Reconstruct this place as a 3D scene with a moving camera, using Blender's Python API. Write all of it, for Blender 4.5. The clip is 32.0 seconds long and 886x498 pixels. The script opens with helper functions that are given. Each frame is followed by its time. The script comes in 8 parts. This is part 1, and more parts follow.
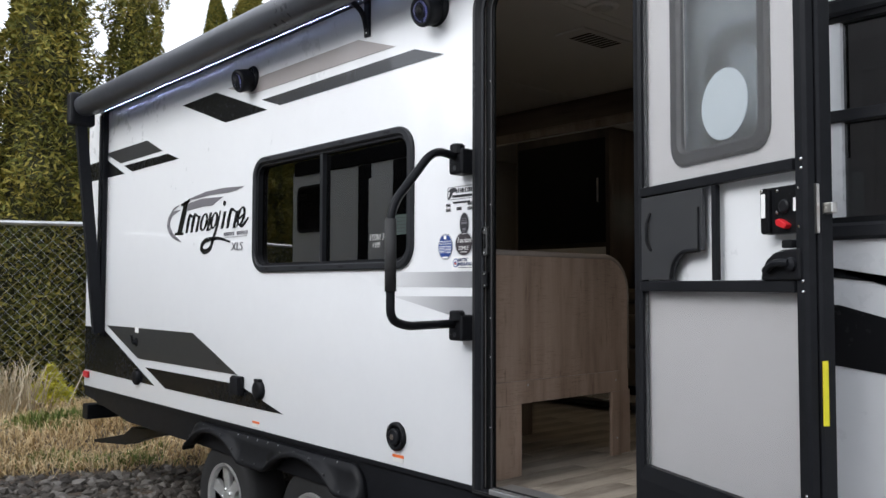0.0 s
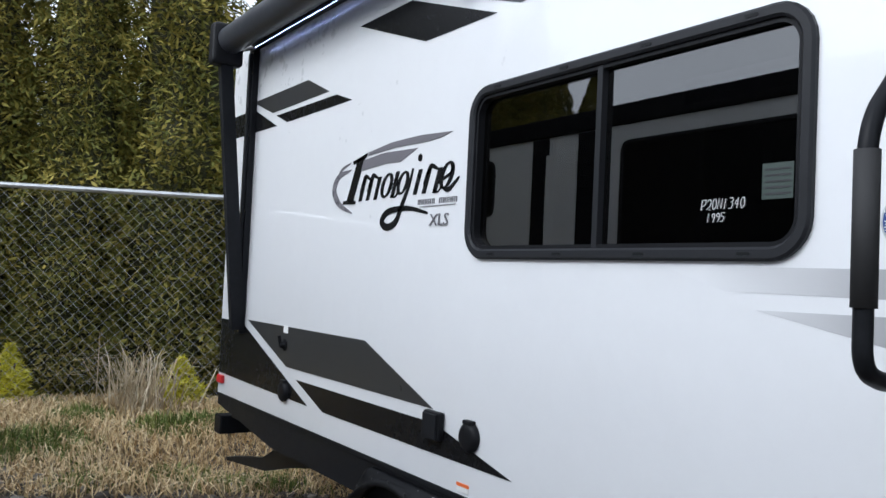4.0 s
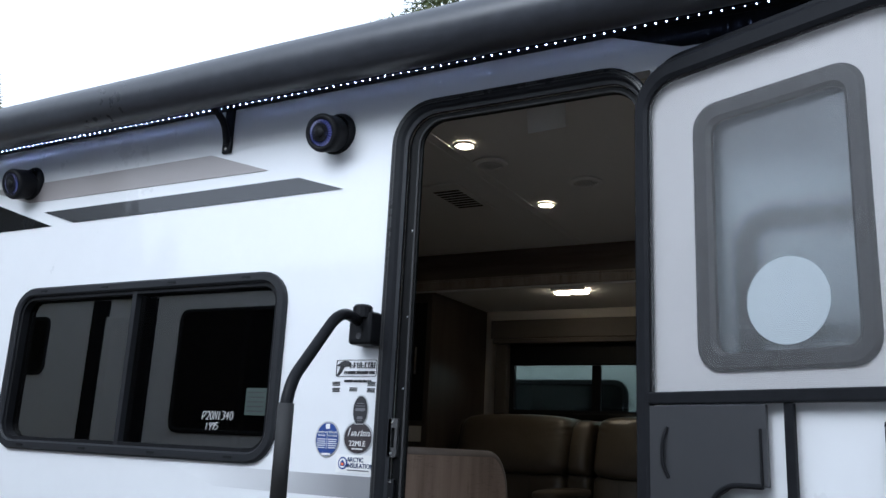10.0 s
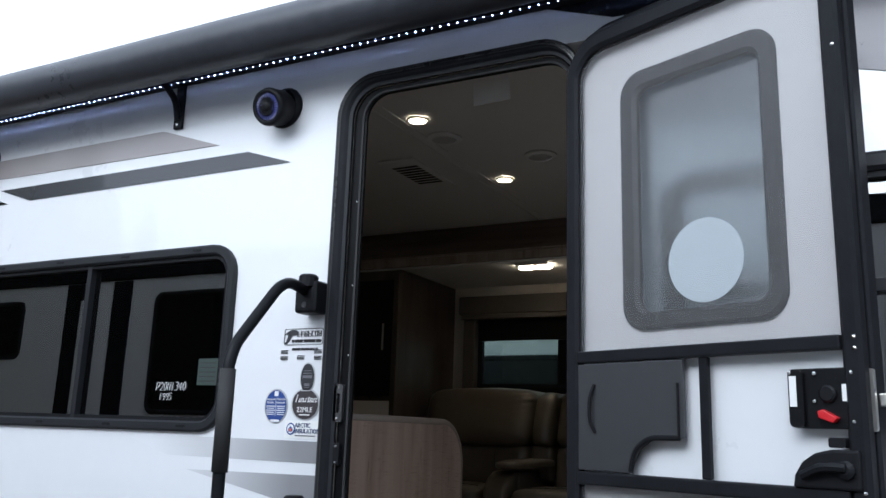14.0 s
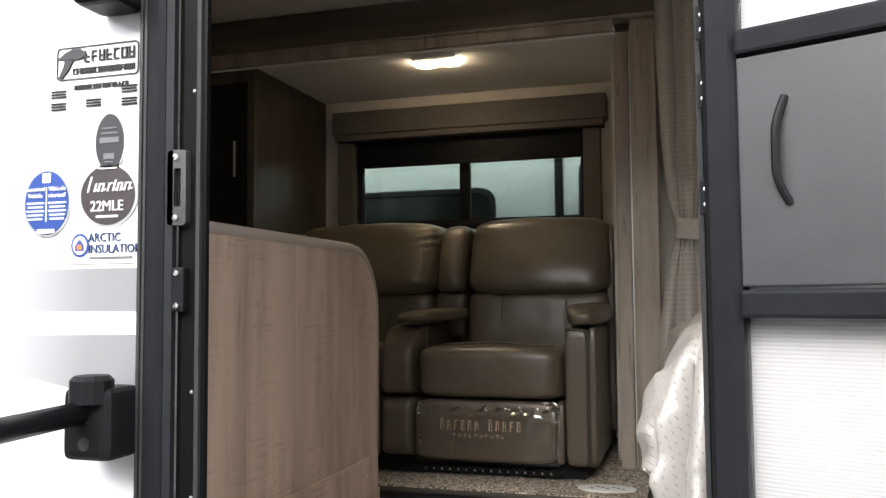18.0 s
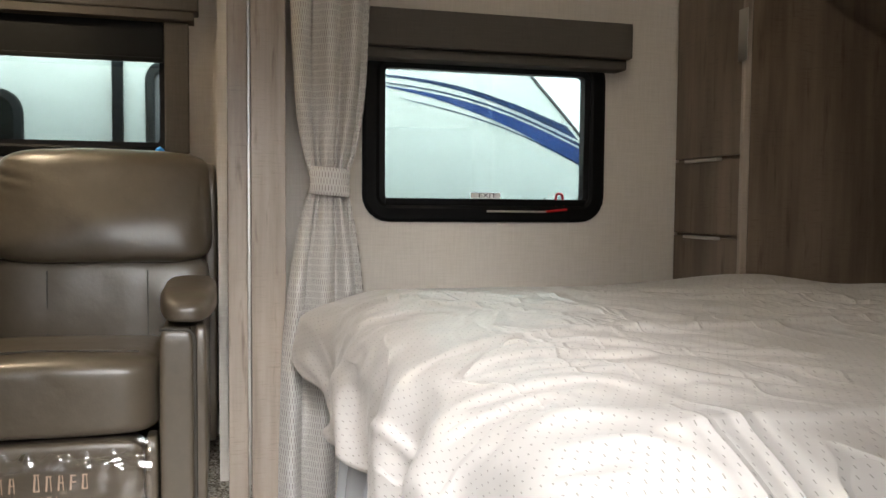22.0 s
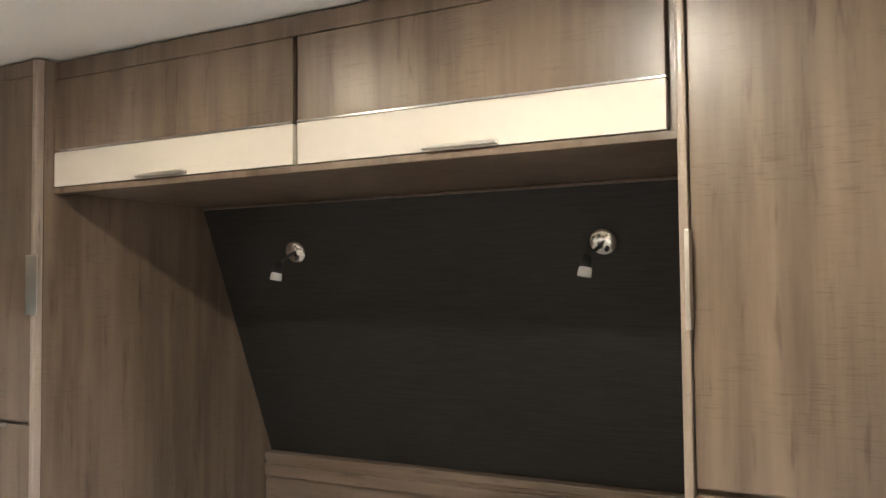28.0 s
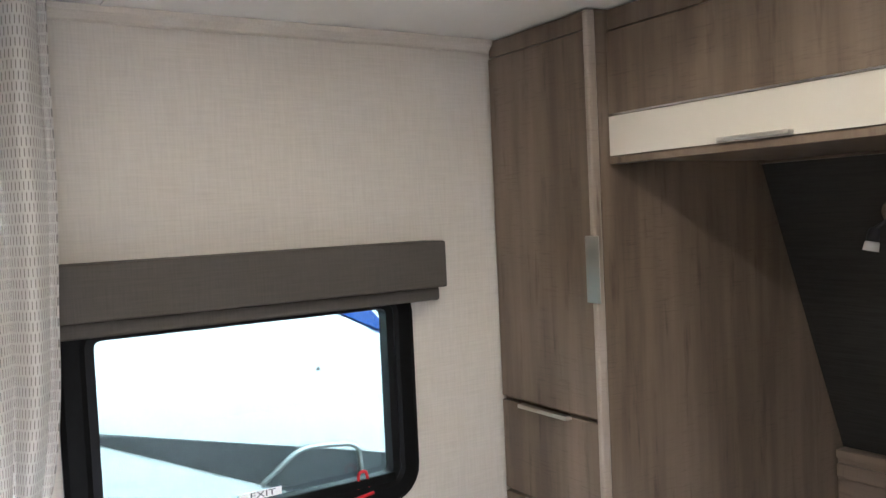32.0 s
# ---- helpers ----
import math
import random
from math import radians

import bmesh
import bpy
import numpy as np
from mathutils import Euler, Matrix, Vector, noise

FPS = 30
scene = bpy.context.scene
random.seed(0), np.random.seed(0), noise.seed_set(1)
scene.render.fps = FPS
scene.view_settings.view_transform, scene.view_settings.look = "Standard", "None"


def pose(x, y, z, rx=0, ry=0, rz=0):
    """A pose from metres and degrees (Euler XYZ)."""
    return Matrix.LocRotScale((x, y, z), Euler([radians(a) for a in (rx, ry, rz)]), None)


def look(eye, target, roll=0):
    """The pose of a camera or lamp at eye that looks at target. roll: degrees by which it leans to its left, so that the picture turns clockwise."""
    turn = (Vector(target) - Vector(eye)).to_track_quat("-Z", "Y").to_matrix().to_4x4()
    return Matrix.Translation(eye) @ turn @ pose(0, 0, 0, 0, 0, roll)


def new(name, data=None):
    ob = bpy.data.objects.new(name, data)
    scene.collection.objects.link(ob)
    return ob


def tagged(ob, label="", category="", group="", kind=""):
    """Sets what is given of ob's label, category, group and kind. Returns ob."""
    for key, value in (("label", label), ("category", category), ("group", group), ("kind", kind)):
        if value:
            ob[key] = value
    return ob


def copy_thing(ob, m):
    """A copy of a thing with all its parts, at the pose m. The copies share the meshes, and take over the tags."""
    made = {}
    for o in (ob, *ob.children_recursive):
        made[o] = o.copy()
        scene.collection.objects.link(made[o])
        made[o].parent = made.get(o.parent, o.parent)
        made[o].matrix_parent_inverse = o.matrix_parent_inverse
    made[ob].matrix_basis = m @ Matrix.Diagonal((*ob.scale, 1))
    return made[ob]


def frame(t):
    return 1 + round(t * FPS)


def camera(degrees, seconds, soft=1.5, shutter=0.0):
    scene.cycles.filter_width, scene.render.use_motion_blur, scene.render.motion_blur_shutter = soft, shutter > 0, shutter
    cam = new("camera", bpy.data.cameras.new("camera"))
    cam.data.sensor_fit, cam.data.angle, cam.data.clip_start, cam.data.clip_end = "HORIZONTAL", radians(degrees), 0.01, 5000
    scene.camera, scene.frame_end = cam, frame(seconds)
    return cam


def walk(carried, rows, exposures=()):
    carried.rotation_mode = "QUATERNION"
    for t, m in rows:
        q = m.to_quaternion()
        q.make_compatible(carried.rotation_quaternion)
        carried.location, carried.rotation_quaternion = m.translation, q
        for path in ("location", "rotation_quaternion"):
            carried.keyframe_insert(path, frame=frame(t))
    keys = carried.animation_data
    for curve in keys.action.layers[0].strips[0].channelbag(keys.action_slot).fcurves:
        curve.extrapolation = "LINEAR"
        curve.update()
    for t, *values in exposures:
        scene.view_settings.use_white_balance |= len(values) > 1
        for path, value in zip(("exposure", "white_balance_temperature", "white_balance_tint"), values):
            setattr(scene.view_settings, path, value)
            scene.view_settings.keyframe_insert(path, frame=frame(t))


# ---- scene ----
cam = camera(56.0, 32.0)
METRES, EYE, TILT, LEAN, TURN = 6.7, 1.45, 0.0, 0.0, -41.6
ROWS = [
    (0.0, 0.0, 0.0, 0.0, -0.01, 2.63, -0.15),
    (0.5, -0.0123, 0.0211, -0.0008, 0.19, 3.14, 0.23),
    (1.0, -0.0292, 0.0479, -0.0026, -0.17, 3.34, -0.48),
    (1.5, -0.0355, 0.079, -0.0057, 1.51, 2.66, -1.4),
    (2.0, -0.0377, 0.1161, -0.0025, 5.5, 2.2, -1.27),
    (2.5, -0.0513, 0.1469, -0.0041, 6.84, 1.21, -1.05),
    (4.5, -0.0994, 0.2229, 0.0032, 8.26, 2.51, -3.17),
    (5.0, -0.1028, 0.2186, 0.0077, 3.63, 4.59, -3.7),
    (5.5, -0.1, 0.2111, 0.0112, -2.39, 7.11, -4.64),
    (6.0, -0.0934, 0.2032, 0.0128, -7.4, 9.13, -4.93),
    (6.5, -0.0909, 0.1952, 0.0149, -11.59, 10.56, -4.81),
    (7.0, -0.0893, 0.1863, 0.0157, -14.75, 11.69, -4.6),
    (7.5, -0.0808, 0.1773, 0.0178, -15.73, 12.96, -4.37),
    (8.0, -0.0727, 0.1619, 0.0167, -16.04, 13.55, -4.36),
    (8.5, -0.0687, 0.1479, 0.0189, -15.85, 13.71, -3.96),
    (9.0, -0.0748, 0.1348, 0.0205, -17.22, 14.22, -3.08),
    (9.5, -0.0848, 0.1253, 0.0197, -19.59, 13.66, -3.01),
    (10.0, -0.0787, 0.1172, 0.021, -20.36, 13.56, -2.7),
    (10.5, -0.0662, 0.1037, 0.0198, -19.34, 14.0, -2.6),
    (11.0, -0.0588, 0.091, 0.0192, -18.55, 14.11, -2.22),
    (11.5, -0.0556, 0.0827, 0.0192, -18.25, 14.43, -2.05),
    (12.0, -0.0552, 0.0811, 0.0187, -18.15, 14.81, -2.37),
    (12.5, -0.0556, 0.0799, 0.0186, -17.96, 15.13, -2.73),
    (13.0, -0.0555, 0.0819, 0.0186, -18.01, 15.41, -3.18),
    (13.5, -0.0597, 0.0891, 0.0168, -18.41, 14.52, -2.98),
    (14.0, -0.0635, 0.1047, 0.0139, -21.14, 12.48, -1.82),
    (14.5, -0.066, 0.1215, 0.0087, -25.97, 8.64, -1.31),
    (15.0, -0.0641, 0.1371, 0.0043, -27.72, 5.07, -1.46),
    (15.5, -0.0492, 0.1561, 0.0052, -26.16, 4.42, -1.44),
    (17.5, -0.0259, 0.2559, 0.0012, -30.21, 2.94, -0.02),
    (18.0, -0.0202, 0.2782, 0.0017, -31.75, 3.48, 0.46),
    (18.5, -0.0221, 0.3072, 0.0002, -38.15, 3.4, 1.03),
    (19.0, -0.024, 0.327, -0.0008, -43.34, 1.99, 0.68),
    (19.5, -0.0164, 0.3413, 0.0001, -45.19, 1.0, 0.62),
    (20.0, -0.001, 0.3553, -0.0001, -46.73, 1.13, 0.61),
    (20.5, 0.0289, 0.3763, 0.0054, -47.23, 0.31, 1.49),
    (21.0, 0.0393, 0.3829, 0.0204, -47.44, -1.8, 1.97),
    (21.5, 0.044, 0.387, 0.0276, -50.94, -3.43, 1.16),
    (22.0, 0.0512, 0.4013, 0.0318, -63.32, -3.18, -0.48),
    (22.5, 0.0545, 0.4138, 0.0431, -76.75, -3.64, -0.28),
    (23.0, 0.0542, 0.416, 0.0525, -84.5, -5.6, -1.26),
    (23.5, 0.0621, 0.4087, 0.054, -89.25, -5.3, -1.8),
    (24.0, 0.0711, 0.4031, 0.0555, -91.49, -5.23, -0.58),
    (24.5, 0.078, 0.4045, 0.0605, -93.68, -4.31, 0.71),
    (25.0, 0.0862, 0.4104, 0.0803, -99.18, -1.18, 1.7),
    (25.5, 0.0887, 0.4147, 0.0954, -104.4, -0.98, 1.11),
    (26.0, 0.0883, 0.4148, 0.1025, -106.88, -0.31, 0.93),
    (26.5, 0.0881, 0.4152, 0.1041, -108.42, 0.88, 0.8),
    (28.5, 0.0929, 0.4155, 0.1053, -110.49, 2.46, 0.54),
    (29.0, 0.0969, 0.42, 0.1044, -109.29, 2.2, -0.02),
    (29.5, 0.1057, 0.4255, 0.1059, -106.59, 1.66, 0.65),
    (30.0, 0.1235, 0.4304, 0.1097, -102.97, 1.41, 1.12),
    (30.5, 0.1391, 0.4349, 0.1163, -100.18, 0.53, 0.39),
    (31.0, 0.143, 0.4428, 0.1247, -94.01, -2.07, 2.09),
    (31.5, 0.1457, 0.4528, 0.1273, -89.1, -2.72, 3.56),
    (32.0, 0.1566, 0.4549, 0.1272, -80.92, -2.43, 2.67),
]
WALK = [(t, pose(0, 0, EYE, TILT, LEAN, TURN) @ pose(METRES * x, METRES * y, METRES * z, 90 + pitch, roll, yaw)) for t, x, y, z, yaw, pitch, roll in ROWS]

# exterior shots are stopped down, the interior is lit by small warm lamps and daylight from the doorway
EXPOSURES = [
    (0.0, 0.22, 6100, 10), (2.5, 0.32, 6050, 10), (5.0, 0.02, 5600, 8), (13.0, 0.05, 5450, 8), (14.0, 0.13, 5550, 8), (14.5, 0.22, 5950, 9), (15.5, 0.35, 6100, 10), (17.5, 1.15, 6350, 10),
    (19.0, 2.2, 6500, 10), (20.0, 2.42, 6500, 10), (21.0, 2.72, 6450, 10), (22.0, 2.62, 6250, 10), (23.0, 2.83, 6250, 10), (24.0, 3.25, 6650, 10), (24.5, 3.4, 6500, 10), (25.0, 4.1, 5950, 10), (26.0, 4.25, 5950, 10), (29.0, 4.2, 6050, 10), (30.0, 4.3, 5750, 10), (31.0, 4.3, 5500, 10), (32.0, 4.0, 5500, 10),
]
walk(cam, WALK, EXPOSURES)

# ---- world and sun ----
world = bpy.data.worlds.new("overcast_sky")
scene.world = world
world.use_nodes = True
wn, wl = world.node_tree.nodes, world.node_tree.links
wn.clear()
w_out = wn.new("ShaderNodeOutputWorld")
w_bg = wn.new("ShaderNodeBackground")
w_sky = wn.new("ShaderNodeTexSky")
w_sky.sky_type, w_sky.sun_disc = "NISHITA", False
w_sky.sun_elevation, w_sky.sun_rotation = radians(31.5), radians(277)
w_sky.air_density, w_sky.dust_density = 1.0, 4.0
w_hsv = wn.new("ShaderNodeHueSaturation")
w_hsv.inputs["Saturation"].default_value = 0.16
w_mix = wn.new("ShaderNodeMixRGB")
w_mix.blend_type = "MIX"
w_mix.inputs["Fac"].default_value = 0.75
w_mix.inputs["Color2"].default_value = (13.2, 13.4, 13.8, 1)
w_bg.inputs["Strength"].default_value = 0.13
wl.new(w_sky.outputs["Color"], w_hsv.inputs["Color"])
wl.new(w_hsv.outputs["Color"], w_mix.inputs["Color1"])
wl.new(w_mix.outputs["Color"], w_bg.inputs["Color"])
wl.new(w_bg.outputs["Background"], w_out.inputs["Surface"])

sun = new("sun", bpy.data.lights.new("sun", "SUN"))
sun.data.energy, sun.data.angle, sun.data.color = 2.5, radians(40), (1.0, 0.96, 0.9)
sun.matrix_world = look((-6.0, 0.7, 3.7), (0, 0, 0))


# ---- material helpers ----
def nodes_of(name):
    m = bpy.data.materials.new(name)
    m.use_nodes = True
    t = m.node_tree
    return m, t, t.nodes["Principled BSDF"]


def noise_node(t, vec, scale, detail=4.0, rough=0.55, stretch=(1, 1, 1)):
    mp = t.nodes.new("ShaderNodeMapping")
    mp.inputs["Scale"].default_value = stretch
    t.links.new(vec, mp.inputs["Vector"])
    n = t.nodes.new("ShaderNodeTexNoise")
    n.inputs["Scale"].default_value = scale
    n.inputs["Detail"].default_value = detail
    n.inputs["Roughness"].default_value = rough
    t.links.new(mp.outputs["Vector"], n.inputs["Vector"])
    return n


def ramp_node(t, fac, stops):
    r = t.nodes.new("ShaderNodeValToRGB")
    el = r.color_ramp.elements
    while len(el) < len(stops):
        el.new(0.5)
    for e, (p, c) in zip(el, stops):
        e.position, e.color = p, (*c, 1)
    t.links.new(fac, r.inputs["Fac"])
    return r


def bump_node(t, bsdf, height, strength, dist):
    b = t.nodes.new("ShaderNodeBump")
    b.inputs["Strength"].default_value = strength
    b.inputs["Distance"].default_value = dist
    t.links.new(height, b.inputs["Height"])
    t.links.new(b.outputs["Normal"], bsdf.inputs["Normal"])
    return b


def mul(c, k):
    return tuple(min(1.0, v * k) for v in c)


def mat(name, col, rough=0.5, metal=0.0, var=0.12, scale=6.0, bump=0.0, bscale=80.0, coat=0.0, stretch=(1, 1, 1), rvar=0.08, dist=0.002, spec=0.5):
    """A surface with two scales of tone, uneven gloss and fine relief."""
    m, t, p = nodes_of(name)
    vec = t.nodes.new("ShaderNodeTexCoord").outputs["Object"]
    big = noise_node(t, vec, scale * 0.25, 3, 0.6)
    fine = noise_node(t, vec, scale * 6, 5, 0.6, stretch)
    mixv = t.nodes.new("ShaderNodeMath")
    mixv.operation = "MULTIPLY_ADD"
    mixv.inputs[1].default_value = 0.55
    add = t.nodes.new("ShaderNodeMath")
    add.operation = "MULTIPLY"
    add.inputs[1].default_value = 0.45
    t.links.new(fine.outputs["Fac"], add.inputs[0])
    t.links.new(big.outputs["Fac"], mixv.inputs[0])
    t.links.new(add.outputs[0], mixv.inputs[2])
    r = ramp_node(t, mixv.outputs[0], [(0.3, mul(col, 1 - var)), (0.7, mul(col, 1 + var))])
    t.links.new(r.outputs["Color"], p.inputs["Base Color"])
    rr = t.nodes.new("ShaderNodeMapRange")
    rr.inputs["From Min"].default_value, rr.inputs["From Max"].default_value = 0.3, 0.7
    rr.inputs["To Min"].default_value, rr.inputs["To Max"].default_value = max(0.02, rough - rvar), min(1, rough + rvar)
    t.links.new(mixv.outputs[0], rr.inputs["Value"])
    t.links.new(rr.outputs["Result"], p.inputs["Roughness"])
    p.inputs["Metallic"].default_value = metal
    p.inputs["Coat Weight"].default_value = coat
    p.inputs["Coat Roughness"].default_value = 0.018
    p.inputs["Specular IOR Level"].default_value = spec
    if bump:
        b = noise_node(t, vec, bscale, 3, 0.6, stretch)
        bump_node(t, p, b.outputs["Fac"], bump, dist)
    return m


def wood(name, dark, mid, light, axis=2, rough=0.34, saws=0.45):
    """Printed oak laminate: long streaks along one axis, knots, faint saw marks across."""
    m, t, p = nodes_of(name)
    vec = t.nodes.new("ShaderNodeTexCoord").outputs["Object"]
    s1, s2, s3 = [1, 1, 1], [1, 1, 1], [0.055, 0.055, 0.055]
    s1[axis], s2[axis], s3[axis] = 0.085, 0.03, 1.0
    a = noise_node(t, vec, 17, 5, 0.58, s1)
    b = noise_node(t, vec, 90, 4, 0.7, s2)
    k = noise_node(t, vec, 3.6, 4, 0.55, [v ** 0.6 for v in s1])
    k.inputs["Distortion"].default_value = 0.5
    saw = noise_node(t, vec, 330, 4, 0.65, s3)
    rub = noise_node(t, vec, 7, 2, 0.5)
    m1 = t.nodes.new("ShaderNodeMix")
    m1.inputs["Factor"].default_value = 0.2
    t.links.new(a.outputs["Fac"], m1.inputs[2])
    t.links.new(b.outputs["Fac"], m1.inputs[3])
    m2 = t.nodes.new("ShaderNodeMix")
    m2.inputs["Factor"].default_value = 0.48
    t.links.new(m1.outputs[0], m2.inputs[2])
    t.links.new(k.outputs["Fac"], m2.inputs[3])
    r = ramp_node(t, m2.outputs[0], [(0.34, mul(dark, 0.85)), (0.42, dark), (0.52, mid), (0.65, light)])
    s4 = [1, 1, 1]
    s4[axis] = 0.13
    fl = noise_node(t, vec, 34, 3, 0.6, s4)
    fl_r = ramp_node(t, fl.outputs["Fac"], [(0.24, (0.42, 0.37, 0.34)), (0.4, (1, 1, 1))])
    saw_r = ramp_node(t, saw.outputs["Fac"], [(0.33, (0.55, 0.52, 0.51)), (0.46, (1, 1, 1))])
    mixf = t.nodes.new("ShaderNodeMixRGB")
    mixf.blend_type = "MULTIPLY"
    mixf.inputs["Fac"].default_value = 0.8
    t.links.new(r.outputs["Color"], mixf.inputs["Color1"])
    t.links.new(fl_r.outputs["Color"], mixf.inputs["Color2"])
    mixc = t.nodes.new("ShaderNodeMixRGB")
    mixc.blend_type = "MULTIPLY"
    rub_r = ramp_node(t, rub.outputs["Fac"], [(0.42, (0.12, 0.12, 0.12)), (0.62, (saws, saws, saws))])
    t.links.new(rub_r.outputs["Color"], mixc.inputs["Fac"])
    t.links.new(mixf.outputs["Color"], mixc.inputs["Color1"])
    t.links.new(saw_r.outputs["Color"], mixc.inputs["Color2"])
    t.links.new(mixc.outputs["Color"], p.inputs["Base Color"])
    p.inputs["Roughness"].default_value = rough
    p.inputs["Specular IOR Level"].default_value = 0.5
    bump_node(t, p, m2.outputs[0], 0.1, 0.002)
    return m


def thread(name, col, dark, sx, sz, rough=0.85, bump=0.25, mixf=0.5, axis=1):
    """Woven cloth or linen print: fine irregular threads along the wall plus up and down."""
    m, t, p = nodes_of(name)
    vec = t.nodes.new("ShaderNodeTexCoord").outputs["Object"]
    h = [0.04, 0.04, 1.0]
    a = noise_node(t, vec, sz, 3, 0.6, h)
    b = noise_node(t, vec, sx, 3, 0.6, (1, 1, 0.05))
    m1 = t.nodes.new("ShaderNodeMix")
    m1.inputs["Factor"].default_value = mixf
    t.links.new(a.outputs["Fac"], m1.inputs[2])
    t.links.new(b.outputs["Fac"], m1.inputs[3])
    big = noise_node(t, vec, 1.5, 3, 0.5)
    m2 = t.nodes.new("ShaderNodeMix")
    m2.inputs["Factor"].default_value = 0.2
    t.links.new(m1.outputs[0], m2.inputs[2])
    t.links.new(big.outputs["Fac"], m2.inputs[3])
    r = ramp_node(t, m2.outputs[0], [(0.32, dark), (0.6, col)])
    t.links.new(r.outputs["Color"], p.inputs["Base Color"])
    p.inputs["Roughness"].default_value = rough
    bump_node(t, p, m1.outputs[0], bump, 0.001)
    return m


def dashes(name, col, ink, su, sv, width, rough=0.75, sheen=0.2, amount=0.9, offset=0.5, gap=0.5, crease=0.0):
    """Cloth with short stitched dashes in staggered rows, laid out in the cloth's own u and v (metres)."""
    m, t, p = nodes_of(name)
    uv = t.nodes.new("ShaderNodeUVMap")
    br = t.nodes.new("ShaderNodeTexBrick")
    br.offset, br.squash = offset, 1.0
    br.inputs["Color1"].default_value = (0, 0, 0, 1)
    br.inputs["Color2"].default_value = (0, 0, 0, 1)
    br.inputs["Mortar"].default_value = (1, 1, 1, 1)
    br.inputs["Scale"].default_value = 1.0
    br.inputs["Mortar Size"].default_value = width
    br.inputs["Mortar Smooth"].default_value = 0.3
    br.inputs["Brick Width"].default_value = su
    br.inputs["Row Height"].default_value = sv
    t.links.new(uv.outputs["UV"], br.inputs["Vector"])
    # keep only part of each joint, so that it reads as single stitches
    sep = t.nodes.new("ShaderNodeSeparateXYZ")
    t.links.new(uv.outputs["UV"], sep.inputs[0])
    w = t.nodes.new("ShaderNodeMath")
    w.operation = "PINGPONG"
    w.inputs[1].default_value = sv / 2
    t.links.new(sep.outputs["Y"], w.inputs[0])
    g = t.nodes.new("ShaderNodeMath")
    g.operation = "GREATER_THAN"
    g.inputs[1].default_value = sv / 2 * gap
    t.links.new(w.outputs[0], g.inputs[0])
    mm = t.nodes.new("ShaderNodeMath")
    mm.operation = "MULTIPLY"
    t.links.new(br.outputs["Color"], mm.inputs[0])
    t.links.new(g.outputs[0], mm.inputs[1])
    ma = t.nodes.new("ShaderNodeMath")
    ma.operation = "MULTIPLY"
    ma.inputs[1].default_value = amount
    t.links.new(mm.outputs[0], ma.inputs[0])
    vec = t.nodes.new("ShaderNodeTexCoord").outputs["Object"]
    n = noise_node(t, vec, 3, 4, 0.6)
    base = ramp_node(t, n.outputs["Fac"], [(0.3, mul(col, 0.93)), (0.7, mul(col, 1.04))])
    mx = t.nodes.new("ShaderNodeMixRGB")
    mx.inputs["Color2"].default_value = (*ink, 1)
    t.links.new(ma.outputs[0], mx.inputs["Fac"])
    t.links.new(base.outputs["Color"], mx.inputs["Color1"])
    t.links.new(mx.outputs["Color"], p.inputs["Base Color"])
    p.inputs["Roughness"].default_value = rough
    p.inputs["Sheen Weight"].default_value = sheen
    f = noise_node(t, vec, 420, 2, 0.5)
    if not crease:
        bump_node(t, p, f.outputs["Fac"], 0.15, 0.001)
        return m
    # sharp little folds left from the packaging
    turn = t.nodes.new("ShaderNodeMapping")
    turn.inputs["Rotation"].default_value = (0, 0, 0.6)
    turn.inputs["Scale"].default_value = (1.0, 2.6, 1.0)
    t.links.new(vec, turn.inputs["Vector"])
    c = noise_node(t, turn.outputs["Vector"], 2.7, 2, 0.45)
    c.inputs["Distortion"].default_value = 0.7
    big = noise_node(t, vec, 2.2, 2, 0.5)
    rid = ramp_node(t, c.outputs["Fac"], [(0.38, (0.35, 0.35, 0.35)), (0.495, (1, 1, 1)), (0.515, (0.55, 0.55, 0.55)), (0.64, (0, 0, 0))])
    gate = ramp_node(t, big.outputs["Fac"], [(0.4, (0.15, 0.15, 0.15)), (0.62, (1, 1, 1))])
    pr = t.nodes.new("ShaderNodeMath")
    pr.operation = "MULTIPLY"
    t.links.new(rid.outputs["Color"], pr.inputs[0])
    t.links.new(gate.outputs["Color"], pr.inputs[1])
    bump_node(t, p, pr.outputs[0], crease, 0.03)
    return m


def speckle(name, dark, mid, light):
    """Cut pile of mixed yarns: small flecks of three tones and a deep, fuzzy relief."""
    m, t, p = nodes_of(name)
    vec = t.nodes.new("ShaderNodeTexCoord").outputs["Object"]
    v = t.nodes.new("ShaderNodeTexVoronoi")
    v.inputs["Scale"].default_value = 150
    t.links.new(vec, v.inputs["Vector"])
    sep = t.nodes.new("ShaderNodeSeparateColor")
    t.links.new(v.outputs["Color"], sep.inputs[0])
    r = ramp_node(t, sep.outputs[0], [(0.15, dark), (0.5, mid), (0.85, light)])
    t.links.new(r.outputs["Color"], p.inputs["Base Color"])
    p.inputs["Roughness"].default_value = 0.95
    f = noise_node(t, vec, 260, 3, 0.6)
    bump_node(t, p, f.outputs["Fac"], 1.0, 0.006)
    return m


def glass(name, col, rough=0.0, ior=1.45):
    m, t, p = nodes_of(name)
    p.inputs["Base Color"].default_value = (*col, 1)
    p.inputs["Roughness"].default_value = rough
    p.inputs["IOR"].default_value = ior
    p.inputs["Transmission Weight"].default_value = 1.0
    return m


